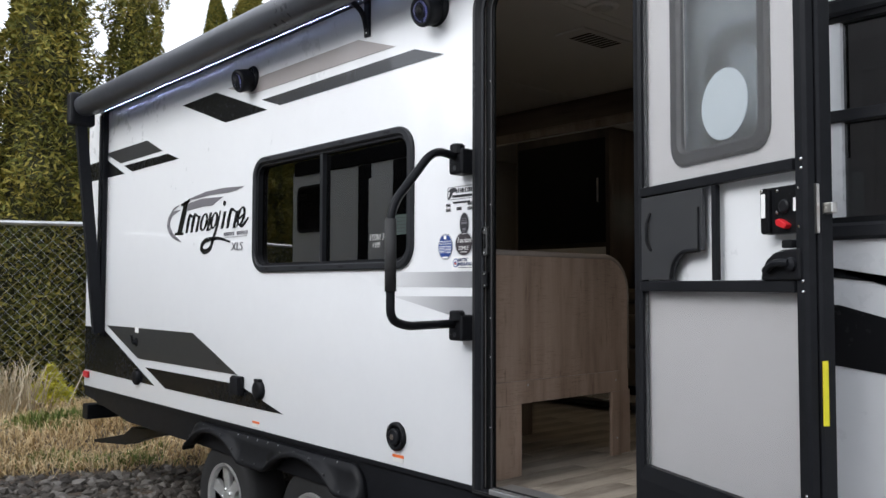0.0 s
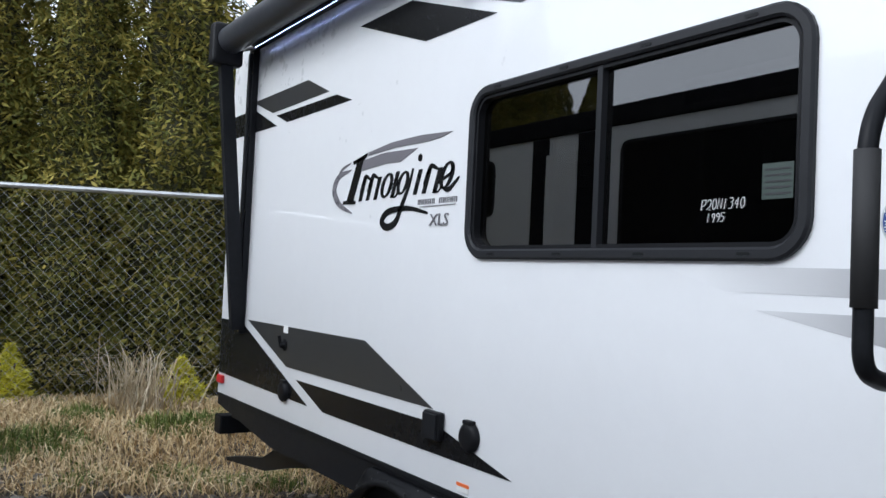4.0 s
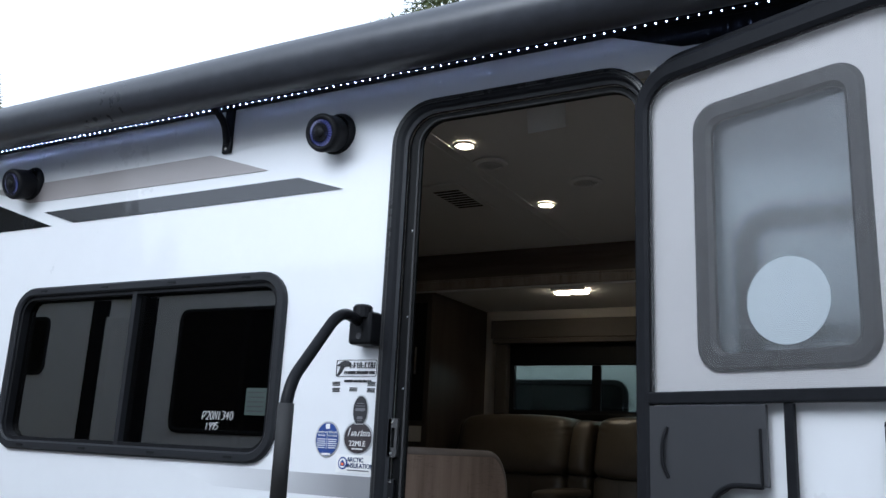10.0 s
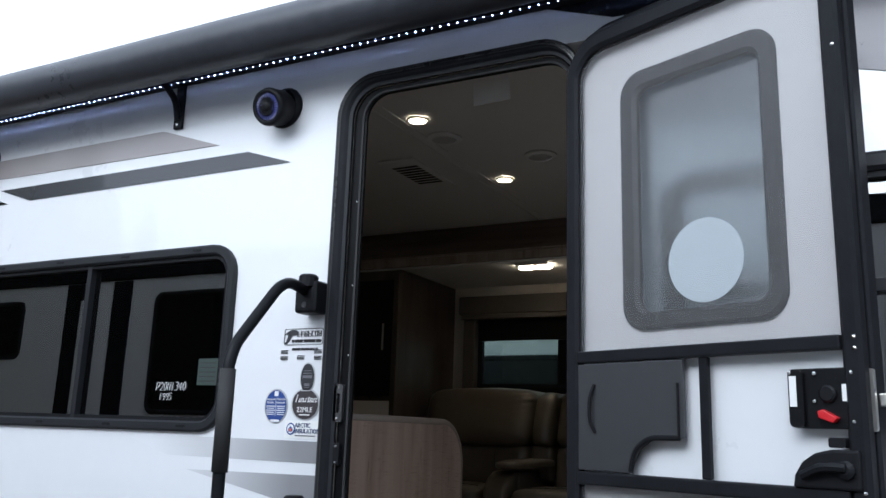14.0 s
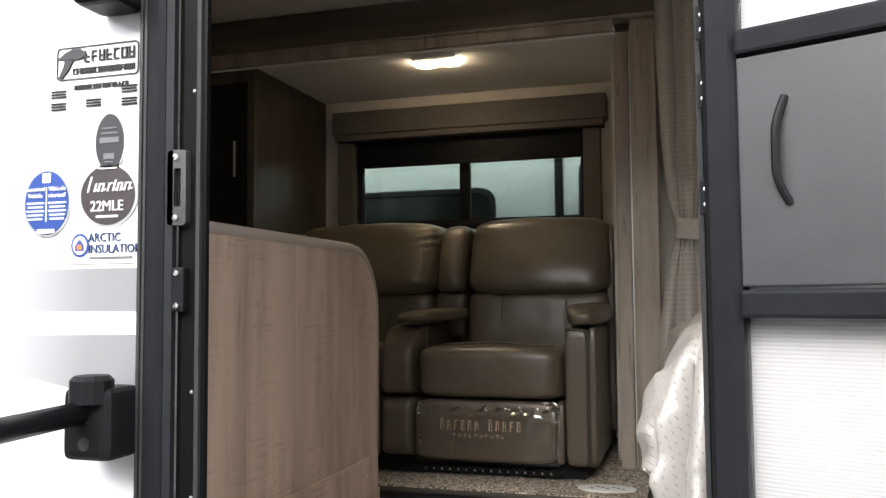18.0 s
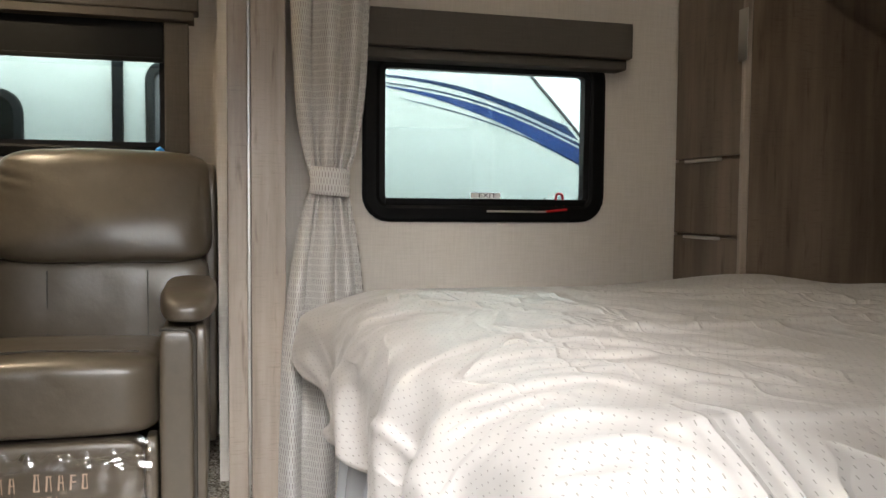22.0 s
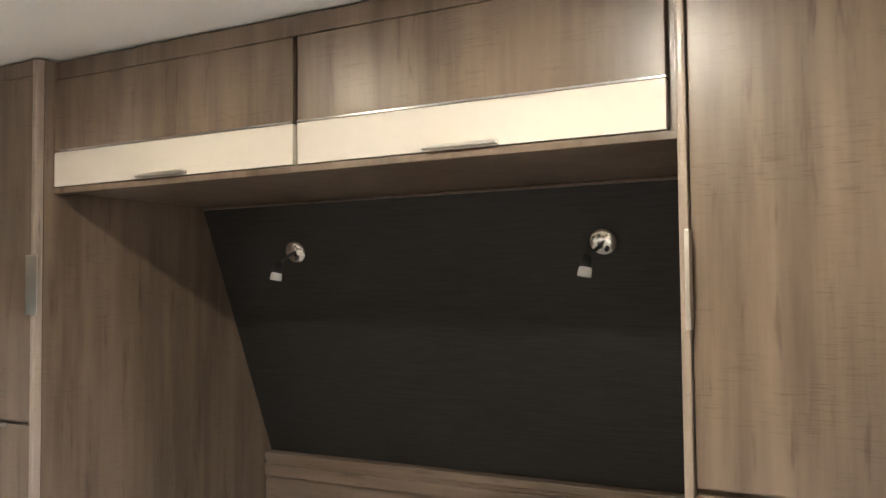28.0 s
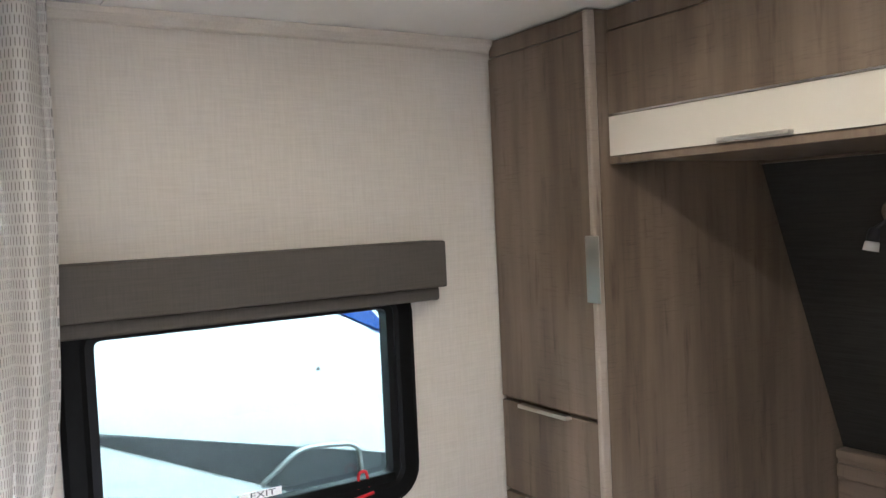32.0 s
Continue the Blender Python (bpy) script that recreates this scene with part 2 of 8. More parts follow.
def film_sheet():
    """Thin clear plastic: mostly see-through, with a sharp gloss."""
    m, t, p = nodes_of("clear_film")
    gl = t.nodes.new("ShaderNodeBsdfGlossy")
    gl.inputs["Roughness"].default_value = 0.05
    tr = t.nodes.new("ShaderNodeBsdfTransparent")
    fr = t.nodes.new("ShaderNodeFresnel")
    fr.inputs["IOR"].default_value = 1.9
    mx = t.nodes.new("ShaderNodeMixShader")
    t.links.new(fr.outputs[0], mx.inputs["Fac"])
    t.links.new(tr.outputs[0], mx.inputs[1])
    t.links.new(gl.outputs[0], mx.inputs[2])
    t.links.new(mx.outputs[0], t.nodes["Material Output"].inputs["Surface"])
    return m


def glow(name, col, strength):
    m, t, p = nodes_of(name)
    p.inputs["Base Color"].default_value = (0.8, 0.8, 0.8, 1)
    p.inputs["Emission Color"].default_value = (*col, 1)
    p.inputs["Emission Strength"].default_value = strength
    return m


def fade(name, col, white, a, b, axis=1):
    """Sprayed panel paint that runs out from grey to the white of the wall along one axis."""
    m, t, p = nodes_of(name)
    vec = t.nodes.new("ShaderNodeTexCoord").outputs["Object"]
    sep = t.nodes.new("ShaderNodeSeparateXYZ")
    t.links.new(vec, sep.inputs[0])
    mr = t.nodes.new("ShaderNodeMapRange")
    mr.inputs["From Min"].default_value, mr.inputs["From Max"].default_value = a, b
    t.links.new(sep.outputs[axis], mr.inputs["Value"])
    r = ramp_node(t, mr.outputs["Result"], [(0.0, col), (0.45, tuple((c + w * 1.2) / 2.2 for c, w in zip(col, white))), (1.0, white)])
    t.links.new(r.outputs["Color"], p.inputs["Base Color"])
    p.inputs["Roughness"].default_value = 0.3
    p.inputs["Coat Weight"].default_value = 0.5
    p.inputs["Coat Roughness"].default_value = 0.08
    return m


# ---- materials ----
M_WHITE = mat("gelcoat_white", (0.71, 0.72, 0.74), 0.3, var=0.025, scale=2.0, coat=0.9, rvar=0.05)
M_DOORWHITE = mat("door_white", (0.62, 0.61, 0.612), 0.5, var=0.03, scale=3.0, bump=0.05, bscale=300)
M_BLACK = mat("black_powder_coat", (0.0125, 0.0132, 0.0155), 0.4, var=0.25, bump=0.08, bscale=500, rvar=0.1, spec=0.09)
M_FRAME = mat("black_window_frame", (0.0165, 0.0175, 0.0205), 0.44, var=0.2, bump=0.1, bscale=400, rvar=0.12, spec=0.22)
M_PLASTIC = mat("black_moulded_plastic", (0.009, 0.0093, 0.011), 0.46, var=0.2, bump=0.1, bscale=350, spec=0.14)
M_VINYL_BLACK = mat("black_vinyl", (0.0075, 0.0078, 0.009), 0.25, var=0.05, spec=0.16)
M_VINYL_CHAR = mat("charcoal_vinyl", (0.034, 0.0345, 0.036), 0.3, var=0.05, scale=1.5, coat=0.1, spec=0.35)
M_VINYL_GREY = mat("slate_vinyl", (0.035, 0.037, 0.042), 0.24, var=0.04, scale=1.0, coat=0.45, rvar=0.03)
M_VINYL_TAUPE = mat("taupe_vinyl", (0.3, 0.275, 0.27), 0.3, var=0.02, scale=1.0, coat=0.4, rvar=0.02)
M_LOGO_GREY = mat("logo_grey", (0.14, 0.135, 0.15), 0.3, var=0.06)
M_FADE = fade("grey_fade_paint", (0.235, 0.235, 0.248), (0.71, 0.72, 0.74), 2.3, 2.85)
M_FABRIC_AWN = mat("awning_vinyl", (0.04, 0.043, 0.052), 0.36, var=0.3, scale=4, bump=0.3, bscale=14, rvar=0.12)
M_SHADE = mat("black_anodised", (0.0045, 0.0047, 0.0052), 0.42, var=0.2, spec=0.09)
M_TINT = glass("tinted_glass", (0.045, 0.048, 0.053), 0.0, 2.0)
M_CLEAR = glass("green_tinted_glass", (0.175, 0.225, 0.203))
M_FROST = glass("frosted_glass", (0.36, 0.41, 0.44), 0.24, 1.9)
M_STEEL = mat("brushed_nickel", (0.62, 0.6, 0.57), 0.34, 1.0, var=0.03, scale=3, rvar=0.03)
M_CHROME = mat("chrome", (0.78, 0.78, 0.77), 0.16, 1.0, var=0.02, scale=2, rvar=0.02)
M_ALU = mat("alloy_wheel", (0.6, 0.6, 0.59), 0.34, 0.55, var=0.08)
M_GALV = mat("galvanised_steel", (0.5, 0.51, 0.52), 0.45, 0.9, var=0.15, scale=12)
M_WIRE = mat("zinc_wire", (0.34, 0.35, 0.36), 0.5, 0.3, var=0.15, scale=10)
M_RUBBER = mat("tyre_rubber", (0.02, 0.02, 0.021), 0.75, var=0.25, bump=0.3, bscale=90)
M_WOOD = wood("taupe_oak_laminate", (0.108, 0.079, 0.057), (0.165, 0.123, 0.09), (0.222, 0.17, 0.127), saws=0.6)
M_WOODH = wood("taupe_oak_ledge", (0.115, 0.086, 0.066), (0.185, 0.14, 0.108), (0.25, 0.196, 0.155), axis=0)
M_WOODPANEL = wood("pale_taupe_oak_panel", (0.25, 0.178, 0.137), (0.36, 0.264, 0.206), (0.45, 0.342, 0.272), saws=0.8)
# oak for the pantry, with the shade on its side put into the colour
M_WOODSHADED = wood("shaded_oak_laminate", (0.028, 0.021, 0.018), (0.044, 0.034, 0.028), (0.063, 0.049, 0.041))
M_WOODY = wood("dark_oak_header", (0.07, 0.052, 0.042), (0.11, 0.084, 0.068), (0.15, 0.118, 0.096), axis=1)
M_WOODPALE = wood("pale_oak_trim", (0.24, 0.195, 0.16), (0.33, 0.275, 0.23), (0.42, 0.355, 0.3))
M_EDGE = mat("edge_banding", (0.2, 0.166, 0.142), 0.45, var=0.15, scale=12)
M_PLANK = wood("grey_vinyl_plank", (0.2, 0.17, 0.14), (0.38, 0.335, 0.28), (0.56, 0.51, 0.44), axis=0, rough=0.38)
M_CREAM = mat("cream_gloss_panel", (0.64, 0.597, 0.53), 0.16, var=0.02, coat=0.6, rvar=0.03)
M_LINEN = thread("linen_wallboard", (0.6, 0.555, 0.5), (0.5, 0.457, 0.405), 240, 300, bump=0.12)
M_HEAD = thread("black_grasscloth", (0.023, 0.0215, 0.021), (0.0055, 0.0053, 0.0053), 60, 210, rough=0.7, bump=0.4, mixf=0.15)
M_VALANCE = thread("grey_brown_upholstery", (0.07, 0.061, 0.052), (0.048, 0.042, 0.036), 300, 300, rough=0.8)
M_CEIL = mat("ceiling_panel", (0.76, 0.75, 0.73), 0.6, var=0.03, bump=0.05, bscale=120)
M_LEATHER = mat("dark_olive_leather", (0.077, 0.0625, 0.0455), 0.37, var=0.18, scale=4, bump=0.16, bscale=42, rvar=0.05, dist=0.004, spec=0.55)
M_SEAM = mat("seam_thread", (0.03, 0.026, 0.02), 0.6)
M_CARPET = speckle("speckled_carpet", (0.13, 0.1, 0.07), (0.4, 0.335, 0.26), (0.72, 0.66, 0.57))
M_SPREAD = dashes("cream_bedspread", (0.425, 0.405, 0.39), (0.11, 0.1, 0.085), 0.016, 0.0125, 0.0009, rough=0.32, crease=0.45, sheen=0.1, amount=0.7, gap=0.6)
M_CURTAIN = dashes("woven_curtain", (0.5, 0.48, 0.455), (0.1, 0.088, 0.08), 0.0082, 0.019, 0.0011, amount=0.85, gap=0.22)
M_PLASTIC_BAG = mat("milky_plastic_film", (0.5, 0.53, 0.58), 0.22, var=0.12, bump=0.3, bscale=20)
M_CLEARFILM = film_sheet()
M_RED = mat("red_plastic", (0.5, 0.012, 0.018), 0.35)
M_YELLOW = mat("yellow_tape", (0.75, 0.68, 0.02), 0.5)
M_PAPER = mat("white_paper", (0.75, 0.75, 0.74), 0.6, var=0.03)
M_INK = mat("black_ink", (0.02, 0.02, 0.024), 0.5)
M_BLUE = mat("blue_vinyl", (0.022, 0.056, 0.23), 0.35, var=0.1)
M_NAVY = mat("navy_vinyl", (0.015, 0.035, 0.12), 0.35, var=0.1)
M_ORANGE = mat("orange_vinyl", (0.75, 0.16, 0.04), 0.4)
M_GREENLABEL = mat("green_label", (0.03, 0.047, 0.041), 0.5)
M_GREYDISC = mat("pale_blue_disc", (0.55, 0.62, 0.66), 0.6, var=0.03)
M_LAMPWARM = glow("warm_lamp_lens", (1.0, 0.78, 0.5), 28.0)
M_LAMPBED = glow("bright_lamp_lens", (1.0, 0.87, 0.66), 78.0)
M_LAMPBED_SOFT = glow("soft_lamp_lens", (1.0, 0.83, 0.58), 34.0)
M_LED = glow("led_bead", (0.5, 0.6, 1.0), 26.0)
M_BLUEGLOW = glow("blue_speaker_glow", (0.06, 0.1, 1.0), 0.22)
M_GOLDTEXT = mat("copper_print", (0.5, 0.36, 0.27), 0.45)
M_STRIKE = mat("worn_zinc_plate", (0.07, 0.07, 0.072), 0.5, 0.5, var=0.25, scale=30)
M_NB = mat("neighbour_gelcoat", (0.74, 0.75, 0.75), 0.3, var=0.04, scale=2, coat=0.4)
M_BARK = mat("cedar_bark", (0.11, 0.075, 0.05), 0.9, var=0.35, scale=8, bump=0.8, bscale=30, stretch=(1, 1, 0.2), dist=0.02)
M_DARKGLASS = mat("dark_window_glass", (0.012, 0.014, 0.015), 0.04, var=0.05, rvar=0.01, spec=0.6)
M_DARKVOID = mat("dark_interior", (0.02, 0.02, 0.02), 0.8)


def leaf_mat(name, a, b, c):
    m, t, p = nodes_of(name)
    g = t.nodes.new("ShaderNodeNewGeometry")
    vec = t.nodes.new("ShaderNodeTexCoord").outputs["Object"]
    n = noise_node(t, vec, 1.6, 3, 0.6)
    mx = t.nodes.new("ShaderNodeMix")
    mx.inputs["Factor"].default_value = 0.55
    t.links.new(g.outputs["Random Per Island"], mx.inputs[2])
    t.links.new(n.outputs["Fac"], mx.inputs[3])
    r = ramp_node(t, mx.outputs[0], [(0.25, a), (0.5, b), (0.75, c)])
    t.links.new(r.outputs["Color"], p.inputs["Base Color"])
    p.inputs["Roughness"].default_value = 0.7
    p.inputs["Specular IOR Level"].default_value = 0.25
    return m


M_CEDAR = leaf_mat("cedar_foliage", (0.07, 0.082, 0.016), (0.155, 0.147, 0.027), (0.29, 0.235, 0.047))
M_CONIFER = leaf_mat("conifer_foliage", (0.045, 0.065, 0.025), (0.085, 0.105, 0.04), (0.14, 0.15, 0.062))
M_STRAW = leaf_mat("dry_grass", (0.4, 0.27, 0.13), (0.6, 0.45, 0.24), (0.75, 0.62, 0.4))
M_PALESTRAW = leaf_mat("bleached_stalks", (0.42, 0.33, 0.21), (0.56, 0.47, 0.33), (0.68, 0.6, 0.46))
M_GREENGRASS = leaf_mat("green_grass", (0.08, 0.12, 0.03), (0.14, 0.19, 0.045), (0.24, 0.25, 0.075))
M_LAWNGAP = leaf_mat("lawn_stand_in", (0.5, 0.48, 0.035), (0.7, 0.65, 0.05), (0.82, 0.76, 0.12))
M_STONE = leaf_mat("gravel_stone", (0.045, 0.039, 0.034), (0.105, 0.092, 0.08), (0.25, 0.23, 0.208))


def ground_mat():
    m, t, p = nodes_of("gravel_and_soil")
    vec = t.nodes.new("ShaderNodeTexCoord").outputs["Object"]
    a = noise_node(t, vec, 0.6, 5, 0.6)
    v = t.nodes.new("ShaderNodeTexVoronoi")
    v.inputs["Scale"].default_value = 22
    t.links.new(vec, v.inputs["Vector"])
    f = noise_node(t, vec, 40, 5, 0.7)
    r1 = ramp_node(t, f.outputs["Fac"], [(0.3, (0.055, 0.042, 0.032)), (0.55, (0.13, 0.104, 0.082)), (0.75, (0.24, 0.205, 0.17))])
    r2 = ramp_node(t, a.outputs["Fac"], [(0.4, (0.7, 0.7, 0.7)), (0.65, (1.1, 1.0, 0.9))])
    mx = t.nodes.new("ShaderNodeMixRGB")
    mx.blend_type = "MULTIPLY"
    mx.inputs["Fac"].default_value = 1.0
    t.links.new(r1.outputs["Color"], mx.inputs["Color1"])
    t.links.new(r2.outputs["Color"], mx.inputs["Color2"])
    t.links.new(mx.outputs["Color"], p.inputs["Base Color"])
    p.inputs["Roughness"].default_value = 0.9
    bump_node(t, p, v.outputs["Distance"], 0.8, 0.03)
    return m


M_GROUND = ground_mat()

# ---- mesh helpers ----
def thing(name, at, label, category, group="", kind=""):
    """An Empty at the base of a thing whose parts are meshes under it."""
    ob = new(name)
    ob.empty_display_size = 0.05
    ob.matrix_world = Matrix.Translation(at)
    return tagged(ob, label, category, group, kind)


def mesh_of(bm, name, material, smooth=False):
    me = bpy.data.meshes.new(name)
    bmesh.ops.recalc_face_normals(bm, faces=bm.faces)
    bm.to_mesh(me)
    bm.free()
    me.materials.append(material)
    if smooth:
        me.shade_smooth()
    return me


ORIGINS = {}


def part(name, bm, material, parent, label="", smooth=False, kind=""):
    """Links a bmesh (in world metres) as one mesh object under a thing or a part."""
    ob = new(name, mesh_of(bm, name, material, smooth))
    if parent is not None:
        ob.parent = parent
        o = ORIGINS.get(parent.name)
        if o is None:
            o = parent.matrix_basis.translation.copy() if parent.type == "EMPTY" else Vector()
        ob.location = -o if parent.type == "EMPTY" else Vector()
    return tagged(ob, label, "", "", kind)


def solo(name, bm, material, label, category, group="", kind="", smooth=False):
    return tagged(new(name, mesh_of(bm, name, material, smooth)), label, category, group, kind)


def bbox(x0, x1, y0, y1, z0, z1, bevel=0.0, seg=2, bm=None):
    b = bmesh.new()
    r = bmesh.ops.create_cube(b, size=1.0)
    for v in b.verts:
        v.co = Vector((x0 + (v.co.x + 0.5) * (x1 - x0), y0 + (v.co.y + 0.5) * (y1 - y0), z0 + (v.co.z + 0.5) * (z1 - z0)))
    if bevel:
        bmesh.ops.bevel(b, geom=b.edges[:], offset=bevel, segments=seg, profile=0.6, affect="EDGES", clamp_overlap=True)
    return join(bm, b)


def join(bm, b):
    if bm is None:
        return b
    me = bpy.data.meshes.new("tmp")
    b.to_mesh(me)
    b.free()
    bm.from_mesh(me)
    bpy.data.meshes.remove(me)
    return bm


def moved(bm, m):
    bmesh.ops.transform(bm, matrix=m, verts=bm.verts)
    return bm


def prism(pts, off, bevel=0.0, bm=None):
    """A flat outline (3D points) pushed along off."""
    b = bmesh.new()
    v0 = [b.verts.new(p) for p in pts]
    v1 = [b.verts.new(Vector(p) + Vector(off)) for p in pts]
    b.faces.new(v0)
    b.faces.new(v1[::-1])
    n = len(pts)
    for i in range(n):
        b.faces.new((v0[i], v1[i], v1[(i + 1) % n], v0[(i + 1) % n]))
    if bevel:
        bmesh.ops.bevel(b, geom=b.edges[:], offset=bevel, segments=2, profile=0.6, affect="EDGES", clamp_overlap=True)
    return join(bm, b)


def rrect(a0, a1, b0, b1, r, n=6, corners=(1, 1, 1, 1)):
    """A rounded rectangle as 2D points; corners: low-low, high-low, high-high, low-high."""
    out = []
    for k, (ca, cb, ang) in enumerate(((a0, b0, 180), (a1, b0, 270), (a1, b1, 0), (a0, b1, 90))):
        rr = r * corners[k]
        if rr <= 0:
            out.append((ca, cb))
            continue
        cx, cy = (ca + rr if ca == a0 else ca - rr), (cb + rr if cb == b0 else cb - rr)
        for i in range(n + 1):
            t = radians(ang + 90 * i / n)
            out.append((cx + rr * math.cos(t), cy + rr * math.sin(t)))
    return out


def ring(outer, inner, to3, depth, bm=None, chamfer=0.0):
    """A frame between two outlines of equal count; to3 maps (a, b, d) to the world, d runs 0 to depth."""
    b = bmesh.new()
    n = len(outer)
    ch = chamfer

    def inset(o, i, k):
        return [(p[0] + (q[0] - p[0]) * k, p[1] + (q[1] - p[1]) * k) for p, q in zip(o, i)]
    if ch:
        loops = [(outer, 0.0), (outer, depth - ch), (inset(outer, inner, 0.2), depth), (inset(outer, inner, 0.8), depth), (inner, depth - ch), (inner, 0.0)]
    else:
        loops = [(outer, 0.0), (outer, depth), (inner, depth), (inner, 0.0)]
    vs = [[b.verts.new(to3(p[0], p[1], d)) for p in loop] for loop, d in loops]
    m = len(vs)
    for k in range(m):
        A, B = vs[k], vs[(k + 1) % m]
        for i in range(n):
            b.faces.new((A[i], A[(i + 1) % n], B[(i + 1) % n], B[i]))
    return join(bm, b)


def plate(outline, to3, depth, bm=None, bevel=0.0):
    p0 = [to3(a, c, 0.0) for a, c in outline]
    off = Vector(to3(0, 0, depth)) - Vector(to3(0, 0, 0))
    return prism(p0, off, bevel, bm)


def tube(path, r, n=10, bm=None, caps=True, radii=None):
    """A round bar along a list of points."""
    b = bmesh.new()
    P = [Vector(p) for p in path]
    up = None
    rings = []
    for i, p in enumerate(P):
        d = (P[min(i + 1, len(P) - 1)] - P[max(i - 1, 0)]).normalized()
        if up is None:
            up = Vector((0, 0, 1)) if abs(d.z) < 0.9 else Vector((1, 0, 0))
        s = d.cross(up).normalized()
        up = s.cross(d).normalized()
        rr = radii[i] if radii else r
        rings.append([b.verts.new(p + (s * math.cos(2 * math.pi * k / n) + up * math.sin(2 * math.pi * k / n)) * rr) for k in range(n)])
    for A, B in zip(rings, rings[1:]):
        for k in range(n):
            b.faces.new((A[k], A[(k + 1) % n], B[(k + 1) % n], B[k]))
    if caps:
        b.faces.new(rings[0][::-1])
        b.faces.new(rings[-1])
    return join(bm, b)


def arc_path(pts, r, n=6):
    """A polyline with its inner corners rounded."""
    P = [Vector(p) for p in pts]
    out = [P[0]]
    for a, c, e in zip(P, P[1:], P[2:]):
        d1, d2 = (a - c).normalized(), (e - c).normalized()
        k = min(r, (a - c).length * 0.45, (e - c).length * 0.45)
        s, f = c + d1 * k, c + d2 * k
        for i in range(n + 1):
            t = i / n
            out.append((1 - t) ** 2 * s + 2 * t * (1 - t) * c + t * t * f)
    out.append(P[-1])
    return out


def lathe(profile, base, axis, n=24, bm=None):
    """Turns (radius, height) pairs round an axis from base."""
    b = bmesh.new()
    ax = Vector(axis).normalized()
    u = ax.orthogonal().normalized()
    v = ax.cross(u)
    rings = []
    for r, h in profile:
        c = Vector(base) + ax * h
        if r <= 1e-6:
            rings.append([b.verts.new(c)])
        else:
            rings.append([b.verts.new(c + (u * math.cos(2 * math.pi * k / n) + v * math.sin(2 * math.pi * k / n)) * r) for k in range(n)])
    for A, B in zip(rings, rings[1:]):
        for k in range(n):
            k2 = (k + 1) % n
            if len(A) == 1 and len(B) == 1:
                continue
            if len(A) == 1:
                b.faces.new((A[0], B[k], B[k2]))
            elif len(B) == 1:
                b.faces.new((A[k], A[k2], B[0]))
            else:
                b.faces.new((A[k], A[k2], B[k2], B[k]))
    return join(bm, b)


def cushion(x0, x1, y0, y1, z0, z1, p=5.0, n=12, wob=0.0, seed=0, bm=None, shear=0.0):
    """A stuffed, rounded block with slightly uneven sides. shear: how far its top leans along x."""
    b = bmesh.new()
    bmesh.ops.create_cube(b, size=2.0)
    bmesh.ops.subdivide_edges(b, edges=b.edges[:], cuts=n, use_grid_fill=True)
    c = Vector(((x0 + x1) / 2, (y0 + y1) / 2, (z0 + z1) / 2))
    h = Vector(((x1 - x0) / 2, (y1 - y0) / 2, (z1 - z0) / 2))
    for v in b.verts:
        q = v.co
        k = (abs(q.x) ** p + abs(q.y) ** p + abs(q.z) ** p) ** (1 / p)
        q = q / k
        w = Vector((q.x * h.x, q.y * h.y, q.z * h.z))
        if wob:
            s = noise.noise(w * 7 + Vector((seed * 3.1, seed, 0))) + 0.6 * noise.noise(w * 18 + Vector((seed, 0, seed)))
            w += q.normalized() * wob * s
        w.x += shear * (w.z / h.z + 1) / 2 if h.z else 0
        v.co = c + w
    return join(bm, b)


def wall_mesh(axis, at, thick, a0, a1, b0, b1, holes):
    """A wall with real thickness and rectangular openings through it. axis 'x': runs along y, 'y': along x, 'z': a slab along x and y."""
    A = sorted({a0, a1, *[h[0] for h in holes], *[h[1] for h in holes]})
    B = sorted({b0, b1, *[h[2] for h in holes], *[h[3] for h in holes]})

    def to(a, c, d):
        return {"x": (at + d, a, c), "y": (a, at + d, c), "z": (a, c, at + d)}[axis]
    b = bmesh.new()
    V = {(i, j, k): b.verts.new(to(A[i], B[j], thick * k)) for i in range(len(A)) for j in range(len(B)) for k in (0, 1)}

    def solid(i, j):
        if i < 0 or j < 0 or i >= len(A) - 1 or j >= len(B) - 1:
            return False
        ca, cb = (A[i] + A[i + 1]) / 2, (B[j] + B[j + 1]) / 2
        return not any(h[0] < ca < h[1] and h[2] < cb < h[3] for h in holes)
    for i in range(len(A) - 1):
        for j in range(len(B) - 1):
            if not solid(i, j):
                continue
            for k in (0, 1):
                b.faces.new((V[i, j, k], V[i + 1, j, k], V[i + 1, j + 1, k], V[i, j + 1, k]))
            for di, dj, e0, e1 in ((-1, 0, (i, j), (i, j + 1)), (1, 0, (i + 1, j), (i + 1, j + 1)), (0, -1, (i, j), (i + 1, j)), (0, 1, (i, j + 1), (i + 1, j + 1))):
                if not solid(i + di, j + dj):
                    b.faces.new((V[(*e0, 0)], V[(*e1, 0)], V[(*e1, 1)], V[(*e0, 1)]))
    for v in [v for v in b.verts if not v.link_faces]:
        b.verts.remove(v)
    return b


